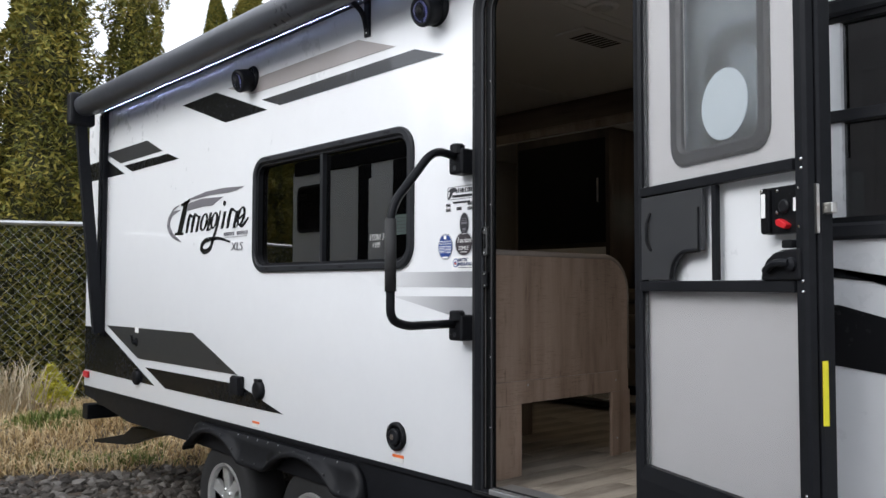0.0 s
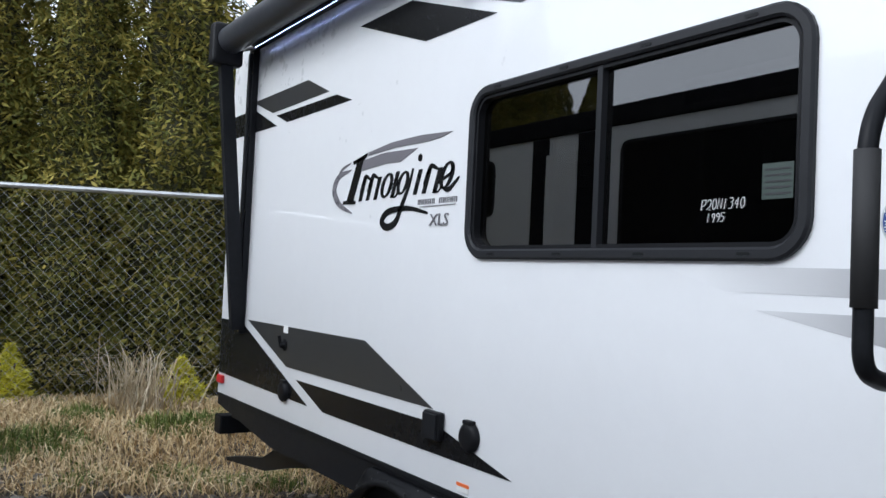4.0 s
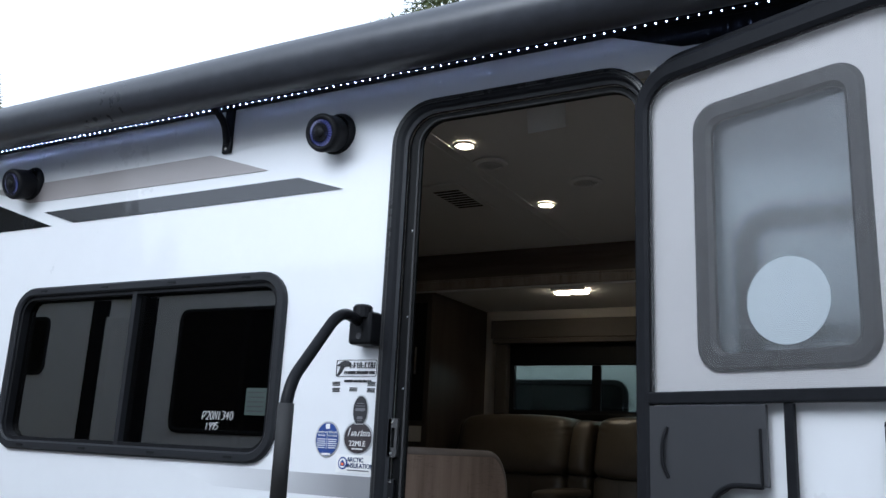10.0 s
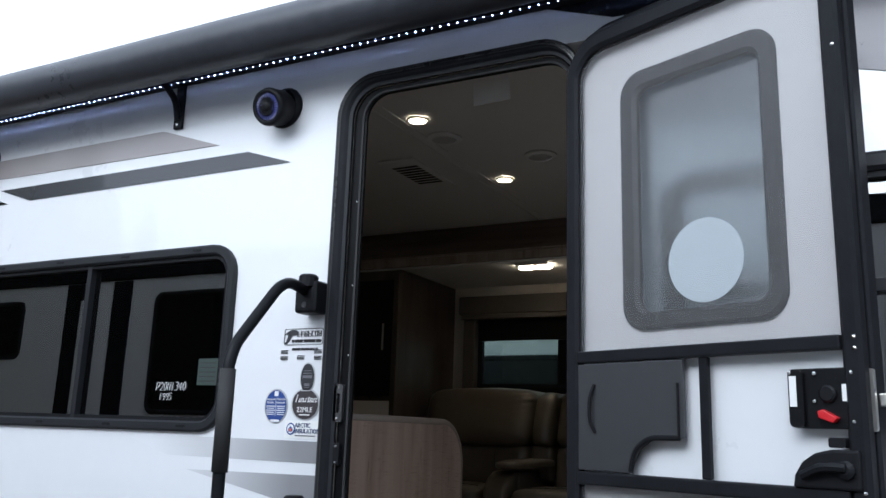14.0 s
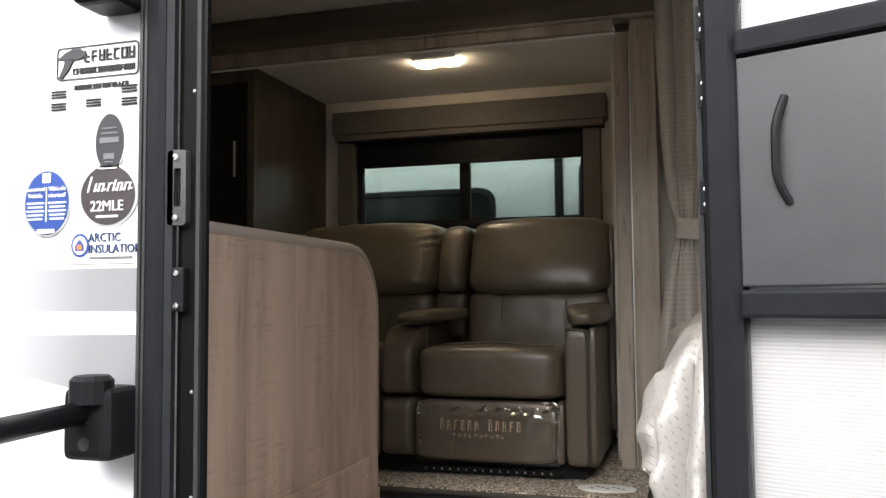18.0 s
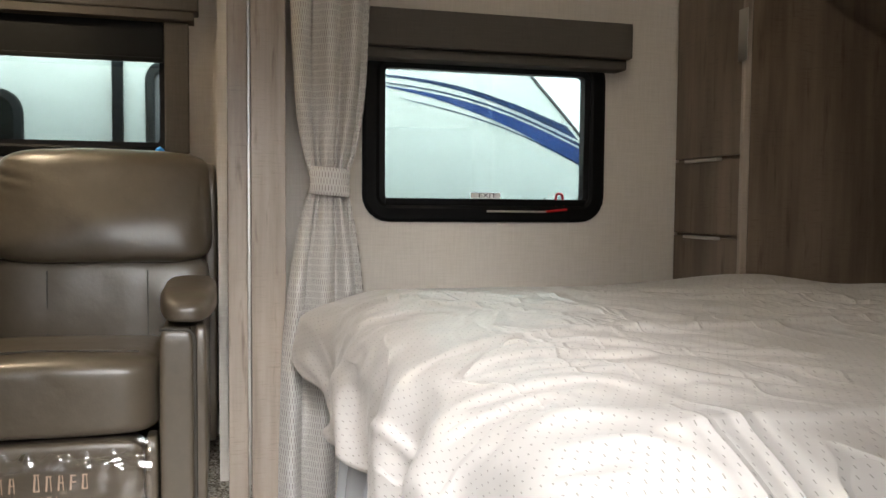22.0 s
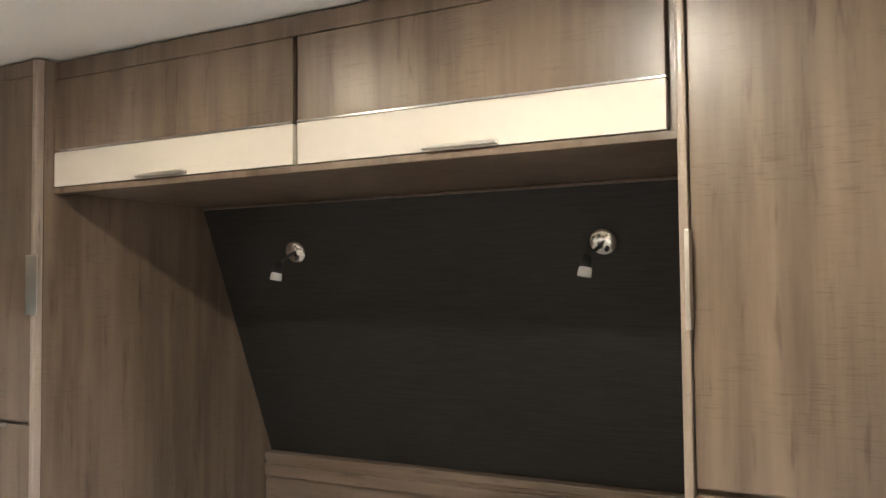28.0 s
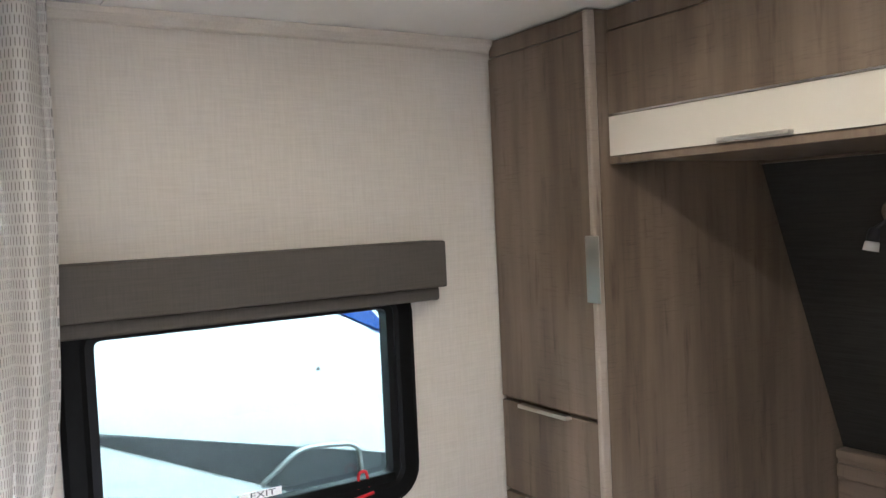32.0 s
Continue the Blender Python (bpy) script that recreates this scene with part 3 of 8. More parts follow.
def lettering(body, size, m, material, parent, depth=0.0008, name="lettering", stretch=1.0, shear=0.0, align="CENTER"):
    cu = bpy.data.curves.new("text", "FONT")
    cu.body, cu.size, cu.extrude, cu.align_x, cu.align_y, cu.shear, cu.resolution_u = body, size, depth, align, "CENTER", shear, 2
    tmp = new("text", cu)
    me = bpy.data.meshes.new_from_object(tmp)
    bpy.data.objects.remove(tmp)
    b = bmesh.new()
    b.from_mesh(me)
    bpy.data.meshes.remove(me)
    moved(b, m @ Matrix.Diagonal((stretch, 1, 1, 1)))
    return part(name, b, material, parent)


WX = 2.12          # outer face of the trailer's door-side wall
FLOOR = 0.725
CEIL = 2.745


def on_wall(y, z, d=0.0):
    """A place on the outer wall; d metres proud of it."""
    return (WX - d, y, z)


def wall_text(y, z):
    return Matrix(((0, 0, -1, WX - 0.0035), (-1, 0, 0, y), (0, 1, 0, z), (0, 0, 0, 1)))


# ---- ground ----
def ground_height(x, y):
    """Flat gravel by the trailer; the strip beyond it rises to the fence."""
    d = y + 0.45 * x - 7.6
    k = min(1.0, max(0.0, d / 1.6))
    return 0.22 * k * k * (3 - 2 * k)


def build_ground():
    xs = [-600, -200, -60, -25, -12, *[-8 + 0.5 * i for i in range(41)], 14, 30, 80, 200, 600]
    ys = [-600, -200, -60, -25, -12, *[-6 + 0.5 * i for i in range(49)], 22, 40, 90, 250, 600]
    b = bmesh.new()
    g = [[b.verts.new((x, y, ground_height(x, y) + (0.02 * noise.noise(Vector((x, y, 0)) * 0.9) if abs(x) < 20 and -8 < y < 20 else 0))) for y in ys] for x in xs]
    for i in range(len(xs) - 1):
        for j in range(len(ys) - 1):
            b.faces.new((g[i][j], g[i + 1][j], g[i + 1][j + 1], g[i][j + 1]))
    solo("ground", b, M_GROUND, "stony gravel yard with bare soil and a low grassy bank", "ground", kind="structure", smooth=True)


build_ground()

# ---- trailer shell ----
DOOR = (1.44, 2.172, 0.712, 2.575)
WIN_D = (2.6, 3.815, 1.56, 2.07)      # dinette window, door side
WIN_B = (-0.05, 0.885, 1.6, 2.125)       # bedroom window, door side
WIN_F = (0.575, 1.34, 1.628, 2.1)         # bedroom window, far side
SLIDE = (1.76, 4.95, 0.745, 2.56)

wall_door = solo("wall_door_side", wall_mesh("x", WX, 0.045, -0.95, 6.35, 0.73, 2.86, [DOOR, WIN_D, WIN_B]), M_WHITE,
                 "glossy white fibreglass side wall with black and grey graphics", "wall", kind="structure")
solo("wall_far_side", wall_mesh("x", 4.603, 0.045, -0.95, 6.35, 0.73, 2.86, [WIN_F, SLIDE]), M_WHITE,
                "white fibreglass side wall with a slide-out opening", "wall", kind="structure")
solo("wall_rear", bbox(WX + 0.045, 4.603, 6.305, 6.35, 0.73, 2.86), M_WHITE, "white fibreglass rear wall of the trailer", "wall", kind="structure")
solo("wall_front", prism([(WX + 0.045, -0.95, 0.73), (WX + 0.045, -0.95, 1.75), (WX + 0.045, -0.52, 2.86), (WX + 0.045, -0.48, 2.86), (WX + 0.045, -0.905, 1.74), (WX + 0.045, -0.905, 0.73)], (4.603 - WX - 0.045, 0, 0)),
     M_WHITE, "white raked front wall of the trailer", "wall", kind="structure")
solo("roof", bbox(WX - 0.015, 4.525, -0.56, 6.37, 2.86, 2.9, 0.015), M_NB, "white membrane trailer roof with rounded edge", "roof", kind="structure")
solo("subfloor", bbox(WX + 0.046, 4.602, -0.9, 6.3, 0.655, FLOOR - 0.012), M_DARKVOID, "dark subfloor under the vinyl planks", "floor", kind="structure")
# linen-faced wallboards inside
solo("wallboard_door_side", wall_mesh("x", WX + 0.0455, 0.008, -0.88, 6.3, FLOOR - 0.01, CEIL, [DOOR, WIN_D, WIN_B]), M_LINEN,
     "warm grey linen-textured wallboard round the entry", "wall", kind="structure")
solo("wallboard_far_side", wall_mesh("x", 4.595, 0.0075, -0.88, 6.3, FLOOR - 0.01, CEIL, [WIN_F, SLIDE]), M_LINEN,
     "warm grey linen-textured wallboard with a window", "wall", kind="structure")
solo("wallboard_rear", bbox(WX + 0.06, 4.59, 6.28, 6.304, FLOOR, CEIL), M_LINEN, "warm grey linen-textured rear wallboard", "wall", kind="structure")
ceiling = solo("ceiling", bbox(WX + 0.05, 4.6, -0.53, 6.3, CEIL + 0.002, CEIL + 0.035), M_CEIL, "white panelled trailer ceiling with slim batten strips", "ceiling", kind="structure")
for yb in (0.02, 1.23, 2.42, 3.62, 4.85):
    part("batten", bbox(WX + 0.055, 4.59, yb - 0.012, yb + 0.012, CEIL - 0.0015, CEIL + 0.004, 0.001), M_CEIL, ceiling)
part("cove_moulding", prism([(4.594, -0.4, CEIL), (4.594, -0.4, CEIL - 0.03), (4.583, -0.4, CEIL - 0.026), (4.568, -0.4, CEIL - 0.012), (4.564, -0.4, CEIL)], (0, 2.15, 0)), M_LINEN, ceiling)

# ---- slide-out room ----
SX = 5.2
solo("slide_wall_back", wall_mesh("x", SX, 0.04, 1.72, 4.99, 0.7, 2.6, [(1.97, 3.16, 1.85, 2.28)]), M_LINEN, "linen-textured back wall of the slide-out with a wide window", "wall", kind="structure")
solo("slide_skin", wall_mesh("x", SX + 0.0405, 0.012, 1.72, 4.99, 0.7, 2.6, [(1.97, 3.16, 1.85, 2.28)]), M_WHITE, "white fibreglass outer skin of the slide-out", "wall", kind="structure")
solo("slide_wall_side", bbox(4.65, SX - 0.001, 1.755, 1.79, 0.75, 2.54), M_LINEN, "linen-textured narrow end wall of the slide-out", "wall", kind="structure")
solo("slide_wall_end", bbox(4.65, SX - 0.001, 4.92, 4.955, 0.75, 2.54), M_LINEN, "linen-textured end wall of the slide-out", "wall", kind="structure")
solo("slide_ceiling", bbox(4.47, SX - 0.001, 1.757, 4.953, 2.515, 2.545), M_CEIL, "low white ceiling of the slide-out", "ceiling", kind="structure")
solo("slide_floor", bbox(4.0, SX - 0.001, 1.66, 4.953, 0.748, 0.783, 0.004), M_DARKVOID, "dark raised floor deck of the slide-out", "floor", kind="structure")
solo("slide_carpet", bbox(3.985, SX - 0.002, 1.645, 4.9, 0.784, 0.801, 0.006), M_CARPET, "brown speckled carpet on the slide-out deck", "carpet", kind="structure")
solo("slide_carpet_edge", tube([(3.985, 4.9, 0.787), (3.985, 1.66, 0.787), (4.0, 1.645, 0.787), (4.44, 1.645, 0.787)], 0.009, 8), M_VALANCE, "brown bound edge of the slide-out carpet", "carpet", kind="structure")
head = solo("slide_header", bbox(4.455, 4.526, 1.6, 4.95, 2.585, CEIL - 0.002, 0.003), M_WOODY, "dark oak header board over the slide-out", "header", kind="structure")
part("lower_trim", bbox(4.44, 4.53, 1.6, 4.95, 2.572, 2.5845, 0.003), M_WOODPALE, head, "pale trim along the lower edge")
part("pale_strip", bbox(4.448, 4.528, 1.765, 4.95, 2.525, 2.5715, 0.003), M_WOODPALE, head, "pale oak lower strip")
post = thing("slide_post", (4.5, 1.68, FLOOR), "pale oak corner post with a bright gap beside the slide-out", "trim", kind="structure")
part("board", bbox(4.47, 4.495, 1.602, 1.7, 0.79, 2.571, 0.003), M_WOODPALE, post)
part("board", bbox(4.478, 4.56, 1.709, 1.764, 0.79, 2.524, 0.003), M_WOODPALE, post)
part("metal_strip", bbox(4.493, 4.498, 1.7025, 1.7065, 0.8, 2.5), M_STEEL, post, "thin bright metal strip in the gap")
part("roller_leg", tube([(4.5, 1.65, FLOOR), (4.5, 1.65, 0.8)], 0.012, 8), M_PLASTIC, post, "small black roller foot")


# ---- windows ----
def rounded_window(name, to3, a0, a1, b0, b1, r, frame_w, depth, glass_mat, label, mullions=(), sunk=-0.02, frame_mat=None, pane_shadow=True, clips=0, bar=0.014):
    fm = frame_mat or M_FRAME
    base = to3((a0 + a1) / 2, b0, 0)
    w = thing(name, base, label, "window", kind="structure")
    out, inn = rrect(a0, a1, b0, b1, r), rrect(a0 + frame_w, a1 - frame_w, b0 + frame_w, b1 - frame_w, max(0.02, r - frame_w))
    part("window_frame", ring(out, inn, to3, depth, chamfer=depth * 0.35), fm, w, smooth=False)
    inn2 = rrect(a0 + frame_w * 1.35, a1 - frame_w * 1.35, b0 + frame_w * 1.35, b1 - frame_w * 1.35, max(0.015, r - frame_w * 1.35))
    part("inner_bead", ring(inn, inn2, lambda a, b, d: to3(a, b, d - 0.035), 0.04), M_PLASTIC, w)
    edges = [a0 + frame_w, *mullions, a1 - frame_w]
    for i, (p, q) in enumerate(zip(edges, edges[1:])):
        rr = max(0.02, r - frame_w)
        if len(edges) == 2:
            cs = (1, 1, 1, 1)
        else:
            cs = (1, 0, 0, 1) if i == 0 else ((0, 1, 1, 0) if i == len(edges) - 2 else (0, 0, 0, 0))
        pane = part("pane", plate(rrect(p + 0.003, q - 0.003, b0 + frame_w + 0.002, b1 - frame_w - 0.002, rr, corners=cs), lambda a, b, d, k=i: to3(a, b, d + sunk - 0.005 * (k % 2)), 0.004), glass_mat, w)
        pane.visible_shadow = pane_shadow
    for mu in mullions:
        part("mullion", plate([(mu - bar, b0 + frame_w), (mu + bar, b0 + frame_w), (mu + bar, b1 - frame_w), (mu - bar, b1 - frame_w)], lambda a, b, d: to3(a, b, d + sunk), 0.026), fm, w)
    for i in range(clips):
        ac = a0 + (a1 - a0) * (i + 0.5) / clips
        for bc in (b0 + frame_w * 0.5, b1 - frame_w * 0.5):
            part("weep_cover", plate(rrect(ac - 0.018, ac + 0.018, bc - 0.004, bc + 0.004, 0.003, 2), lambda a, b, d: to3(a, b, d + depth), 0.002), M_PLASTIC, w)
    return w


win1 = rounded_window("window_1", on_wall, 2.56, 3.853, 1.523, 2.108, 0.1, 0.033, 0.018, M_TINT, "black-framed dark tinted sliding window on white wall", (3.225,), clips=4, bar=0.01)
win2 = rounded_window("window_2", on_wall, -0.1, 1.245, 1.57, 2.175, 0.09, 0.042, 0.018, M_TINT, "black-framed dark tinted bedroom window on white wall", (), clips=3)
part("crossbar", bbox(WX - 0.012, WX + 0.02, -0.06, 1.2, 1.865, 1.895, 0.003), M_FRAME, win2)


def on_far(y, z, d=0.0):
    return (4.595 - d, y, z)


win3 = rounded_window("window_3", on_far, 0.553, 1.362, 1.602, 2.15, 0.085, 0.053, 0.014, M_CLEAR, "black-framed rounded bedroom window with green-tinted glass", (), pane_shadow=False, sunk=-0.03, frame_mat=M_SHADE)
part("lower_sash", bbox(4.584, 4.6, 0.62, 1.29, 1.654, 1.677, 0.004), M_SHADE, win3, "black lower sash rail")
st3 = part("exit_sticker", bbox(4.614, 4.616, 0.905, 1.005, 1.678, 1.696), M_PAPER, win3, "small printed exit sticker on the glass")
lettering("EXIT", 0.02, Matrix(((0, 0, -1, 4.6135), (-1, 0, 0, 0.95), (0, 1, 0, 1.687), (0, 0, 0, 1))), M_INK, st3, 0.0004, stretch=1.5)
part("latch_bar", tube([(4.568, 0.965, 1.637), (4.566, 0.765, 1.636)], 0.0035, 6), M_STEEL, win3, "thin steel latch bar")
part("latch_end", tube([(4.568, 0.765, 1.637), (4.573, 0.69, 1.644)], 0.004, 6), M_RED, win3, "red end of the latch bar")
part("exit_tab", tube(arc_path([(4.588, 0.725, 1.655), (4.588, 0.72, 1.695), (4.588, 0.7, 1.695), (4.588, 0.695, 1.655)], 0.008, 3), 0.004, 6), M_RED, win3, "red emergency exit tab")


def on_slide(y, z, d=0.0):
    return (SX - d, y, z)


rounded_window("window_4", on_slide, 1.93, 3.197, 1.808, 2.32, 0.04, 0.045, 0.012, M_CLEAR, "black-framed sliding window behind the theatre seat", (2.58,), pane_shadow=False, sunk=-0.03, bar=0.027, frame_mat=M_SHADE)
shade = thing("roller_shade", (5.17, 2.55, 2.13), "black roller shade pulled partly down over the window", "shade")
part("cloth", bbox(5.158, 5.162, 1.975, 3.145, 2.155, 2.3), M_SHADE, shade)
part("bottom_bar", bbox(5.152, 5.168, 1.975, 3.145, 2.146, 2.162, 0.003), M_SHADE, shade)
lam = thing("window_lambrequin", (5.12, 2.57, 1.75), "grey-brown upholstered window lambrequin with side legs", "valance")
part("top_box", bbox(5.085, SX - 0.002, 1.855, 3.262, 2.316, 2.436, 0.008, 3), M_VALANCE, lam)
part("under_lip", bbox(5.095, SX - 0.003, 1.87, 3.25, 2.286, 2.3155, 0.004), M_VALANCE, lam)
for ya in (1.889, 3.161):
    part("side_leg", bbox(5.125, SX - 0.002, ya, ya + 0.081, 1.83, 2.285, 0.006), M_VALANCE, lam)
bval = thing("window_valance", (4.48, 0.98, 2.12), "grey-brown upholstered box valance over the bedroom window", "valance")
part("box", bbox(4.49, 4.593, 0.506, 1.5, 2.127, 2.238, 0.006, 3), M_VALANCE, bval)
part("shade_roll", bbox(4.515, 4.593, 0.513, 1.48, 2.094, 2.1265, 0.008, 3), M_VALANCE, bval, "rolled lower edge of the shade")

# ---- entry frame and open door ----
entry = thing("door_frame", (WX, 1.8, 0.715), "black aluminium entry door frame with rounded top corners", "door frame", kind="structure")
out = rrect(1.437, 2.212, 0.705, 2.597, 0.13, 8, (0, 0, 1, 1))
mid = rrect(1.456, 2.17, 0.722, 2.562, 0.1, 8, (0, 0, 1, 1))
inn = rrect(1.474, 2.115, 0.742, 2.528, 0.075, 8, (0, 0, 1, 1))
part("outer_flange", ring(out, mid, on_wall, 0.016, chamfer=0.005), M_BLACK, entry)
part("step_bead", ring(rrect(1.4565, 2.1695, 0.7225, 2.5615, 0.0995, 8, (0, 0, 1, 1)), rrect(1.461, 2.157, 0.729, 2.55, 0.092, 8, (0, 0, 1, 1)), on_wall, 0.01), M_FRAME, entry)
part("door_stop", ring(rrect(1.4605, 2.1575, 0.7285, 2.5505, 0.0925, 8, (0, 0, 1, 1)), inn, lambda a, b, d: (WX + 0.014 - d, a, b), 0.012, chamfer=0.003), M_SHADE, entry)
for g in (0.006, 0.013):
    part("flange_bead", ring(rrect(1.437 + g, 2.212 - g, 0.705 + g, 2.597 - g, 0.13 - g, 8, (0, 0, 1, 1)), rrect(1.441 + g, 2.208 - g, 0.709 + g, 2.593 - g, 0.126 - g, 8, (0, 0, 1, 1)), lambda a, b, d: on_wall(a, b, d + 0.0145), 0.0035), M_VINYL_CHAR, entry, "thin raised bead")
part("seal_lip", ring(rrect(1.469, 2.125, 0.738, 2.534, 0.08, 8, (0, 0, 1, 1)), rrect(1.4745, 2.119, 0.7425, 2.5285, 0.076, 8, (0, 0, 1, 1)), lambda a, b, d: (WX + 0.002 - d, a, b), 0.006), M_RUBBER, entry)
part("sill_plate", bbox(WX - 0.03, WX + 0.09, 1.5, 2.11, 0.722, 0.741, 0.004), M_GALV, entry, "bright aluminium door sill")
sp = part("strike_plate", ring(rrect(2.137, 2.166, 1.565, 1.668, 0.005, 3), rrect(2.145, 2.156, 1.59, 1.643, 0.003, 3), lambda a, b, d: (WX + 0.002 - d, a, b), 0.012), M_STRIKE, entry, "worn steel strike plate")
for zz in (1.575, 1.658):
    part("screw", lathe([(0.005, 0), (0.004, 0.003), (0, 0.0035)], (WX - 0.01, 2.152, zz), (-1, 0, 0), 8), M_CHROME, sp)
lp = part("lower_strike", bbox(WX - 0.012, WX + 0.003, 2.138, 2.158, 1.448, 1.508, 0.003), M_PLASTIC, entry, "small black strike block")
for zz in (1.456, 1.5):
    part("screw", lathe([(0.005, 0), (0.004, 0.003), (0, 0.0035)], (WX - 0.012, 2.148, zz), (-1, 0, 0), 8), M_CHROME, lp)
for zz in (0.95, 1.2, 1.34, 1.75, 1.95, 2.2):
    part("rivet", lathe([(0.003, 0), (0.002, 0.0015), (0, 0.002)], (WX + 0.0015, 2.132, zz), (-1, 0, 0), 6), M_GALV, entry)

# the door stands open, folded back past a right angle; u runs from its hinge edge to its free edge
DA, DU, DN = Vector((2.055, 1.452, 0)), Vector((-0.38244, -0.92398, 0)), Vector((-0.92398, 0.38244, 0))


def on_door(u, z, d=0.0):
    return tuple(DA + DU * u + DN * d + Vector((0, 0, z)))


def dring(o, i, d0, depth, chamfer=0.0):
    return ring(o, i, lambda a, b, d: on_door(a, b, d + d0), depth, chamfer=chamfer)


def dplate(o, d0, depth, bevel=0.0):
    return plate(o, lambda a, b, d: on_door(a, b, d + d0), depth, bevel=bevel)


main_door = thing("door_1", on_door(0.33, 0.73, -0.05), "open white entry door with black edges and a frosted window", "door", kind="structure")
top1 = (0, 0, 1, 1)
part("edge_frame", dring(rrect(-0.01, 0.68, 0.73, 2.575, 0.11, 8, top1), rrect(0.008, 0.66, 0.75, 2.555, 0.095, 8, top1), -0.066, 0.037, 0.006), M_BLACK, main_door, "black aluminium edge")
core = wall_mesh("z", 0, 0.03, 0.008, 0.66, 0.75, 2.46, [(0.165, 0.507, 1.808, 2.377)])
for v in core.verts:
    v.co = Vector(on_door(v.co.x, v.co.y, v.co.z - 0.063))
part("skin", core, M_DOORWHITE, main_door, "off-white moulded door skin")
part("skin_top", dplate(rrect(0.009, 0.659, 2.46, 2.554, 0.09, 8, top1), -0.063, 0.03), M_DOORWHITE, main_door, "off-white moulded door skin")
wf_o, wf_i = rrect(0.132, 0.532, 1.782, 2.41, 0.06), rrect(0.18, 0.492, 1.823, 2.362, 0.03)
part("middle_panel", dplate([(0.01, 1.445), (0.658, 1.445), (0.658, 1.73), (0.01, 1.73)], -0.0329, 0.0012), M_WHITE, main_door, "glossy white middle panel")
part("window_frame", dring(wf_o, wf_i, -0.04, 0.02, 0.008), mat("grey_door_window_frame", (0.019, 0.02, 0.022), 0.5, bump=0.1, bscale=300), main_door, "dark grey plastic window surround")
part("pane", dplate(rrect(0.166, 0.506, 1.809, 2.376, 0.03), -0.058, 0.006), M_FROST, main_door, "frosted glass").visible_shadow = False
disc = [(0.335 + 0.0925 * math.cos(2 * math.pi * i / 32), 1.929 + 0.0935 * math.sin(2 * math.pi * i / 32)) for i in range(32)]
part("round_sticker", dplate(disc, -0.0515, 0.0012), M_GREYDISC, main_door, "pale round sticker on the glass")
dead = part("deadbolt_plate", dplate(rrect(0.662, 0.681, 1.57, 1.68, 0.004, 2), -0.03, 0.008), M_STEEL, main_door, "steel latch plate")
part("latch_bolt", bbox(0, 0.028, -0.008, 0.008, -0.012, 0.012, 0.003), M_STEEL, dead).matrix_local = Matrix.Translation(on_door(0.68, 1.625, -0.045)) @ Matrix.Rotation(math.atan2(DU.y, DU.x), 4, "Z")
part("hazard_tape", dplate([(0.6802, 1.152), (0.6822, 1.152), (0.6822, 1.292), (0.6802, 1.292)], -0.045, 0.0145), M_YELLOW, main_door, "yellow tape on the door edge")

screen = thing("screen_door", on_door(0.33, 0.74, -0.012), "black-framed screen door with mesh panels held to the main door", "door", kind="structure")
part("stile_frame", dring(rrect(-0.02, 0.674, 0.74, 2.548, 0.115, 8, top1), rrect(0.018, 0.637, 0.94, 2.497, 0.075, 8, top1), -0.024, 0.026, 0.007), M_BLACK, screen, "black outer frame")
for z0, z1, nm in ((1.714, 1.741, "upper_rail"), (1.44, 1.469, "lower_rail")):
    part(nm, dplate([(0.018, z0), (0.637, z0), (0.637, z1), (0.018, z1)], -0.02, 0.024, 0.004), M_BLACK, screen)
part("divider", dplate([(0.341, 1.4695), (0.361, 1.4695), (0.361, 1.7135), (0.341, 1.7135)], -0.016, 0.014, 0.003), M_BLACK, screen)


def mesh_mat():
    """Fine insect mesh: grey threads, open between."""
    m, t, p = nodes_of("insect_mesh")
    p.inputs["Base Color"].default_value = (0.2, 0.2, 0.205, 1)
    p.inputs["Roughness"].default_value = 0.6
    tr = t.nodes.new("ShaderNodeBsdfTransparent")
    mx = t.nodes.new("ShaderNodeMixShader")
    sep = t.nodes.new("ShaderNodeSeparateXYZ")
    t.links.new(t.nodes.new("ShaderNodeTexCoord").outputs["Object"], sep.inputs[0])
    turn = t.nodes.new("ShaderNodeMath")
    turn.operation, turn.inputs[1].default_value = "MULTIPLY", 2 * math.pi / 0.0042
    t.links.new(sep.outputs[2], turn.inputs[0])
    wave = t.nodes.new("ShaderNodeMath")
    wave.operation = "SINE"
    t.links.new(turn.outputs[0], wave.inputs[0])
    cover = t.nodes.new("ShaderNodeMath")
    cover.operation, cover.inputs[1].default_value, cover.inputs[2].default_value = "MULTIPLY_ADD", 0.035, 0.14
    t.links.new(wave.outputs[0], cover.inputs[0])
    t.links.new(cover.outputs[0], mx.inputs["Fac"])
    t.links.new(tr.outputs[0], mx.inputs[1])
    t.links.new(p.outputs[0], mx.inputs[2])
    t.links.new(mx.outputs[0], t.nodes["Material Output"].inputs["Surface"])
    return m


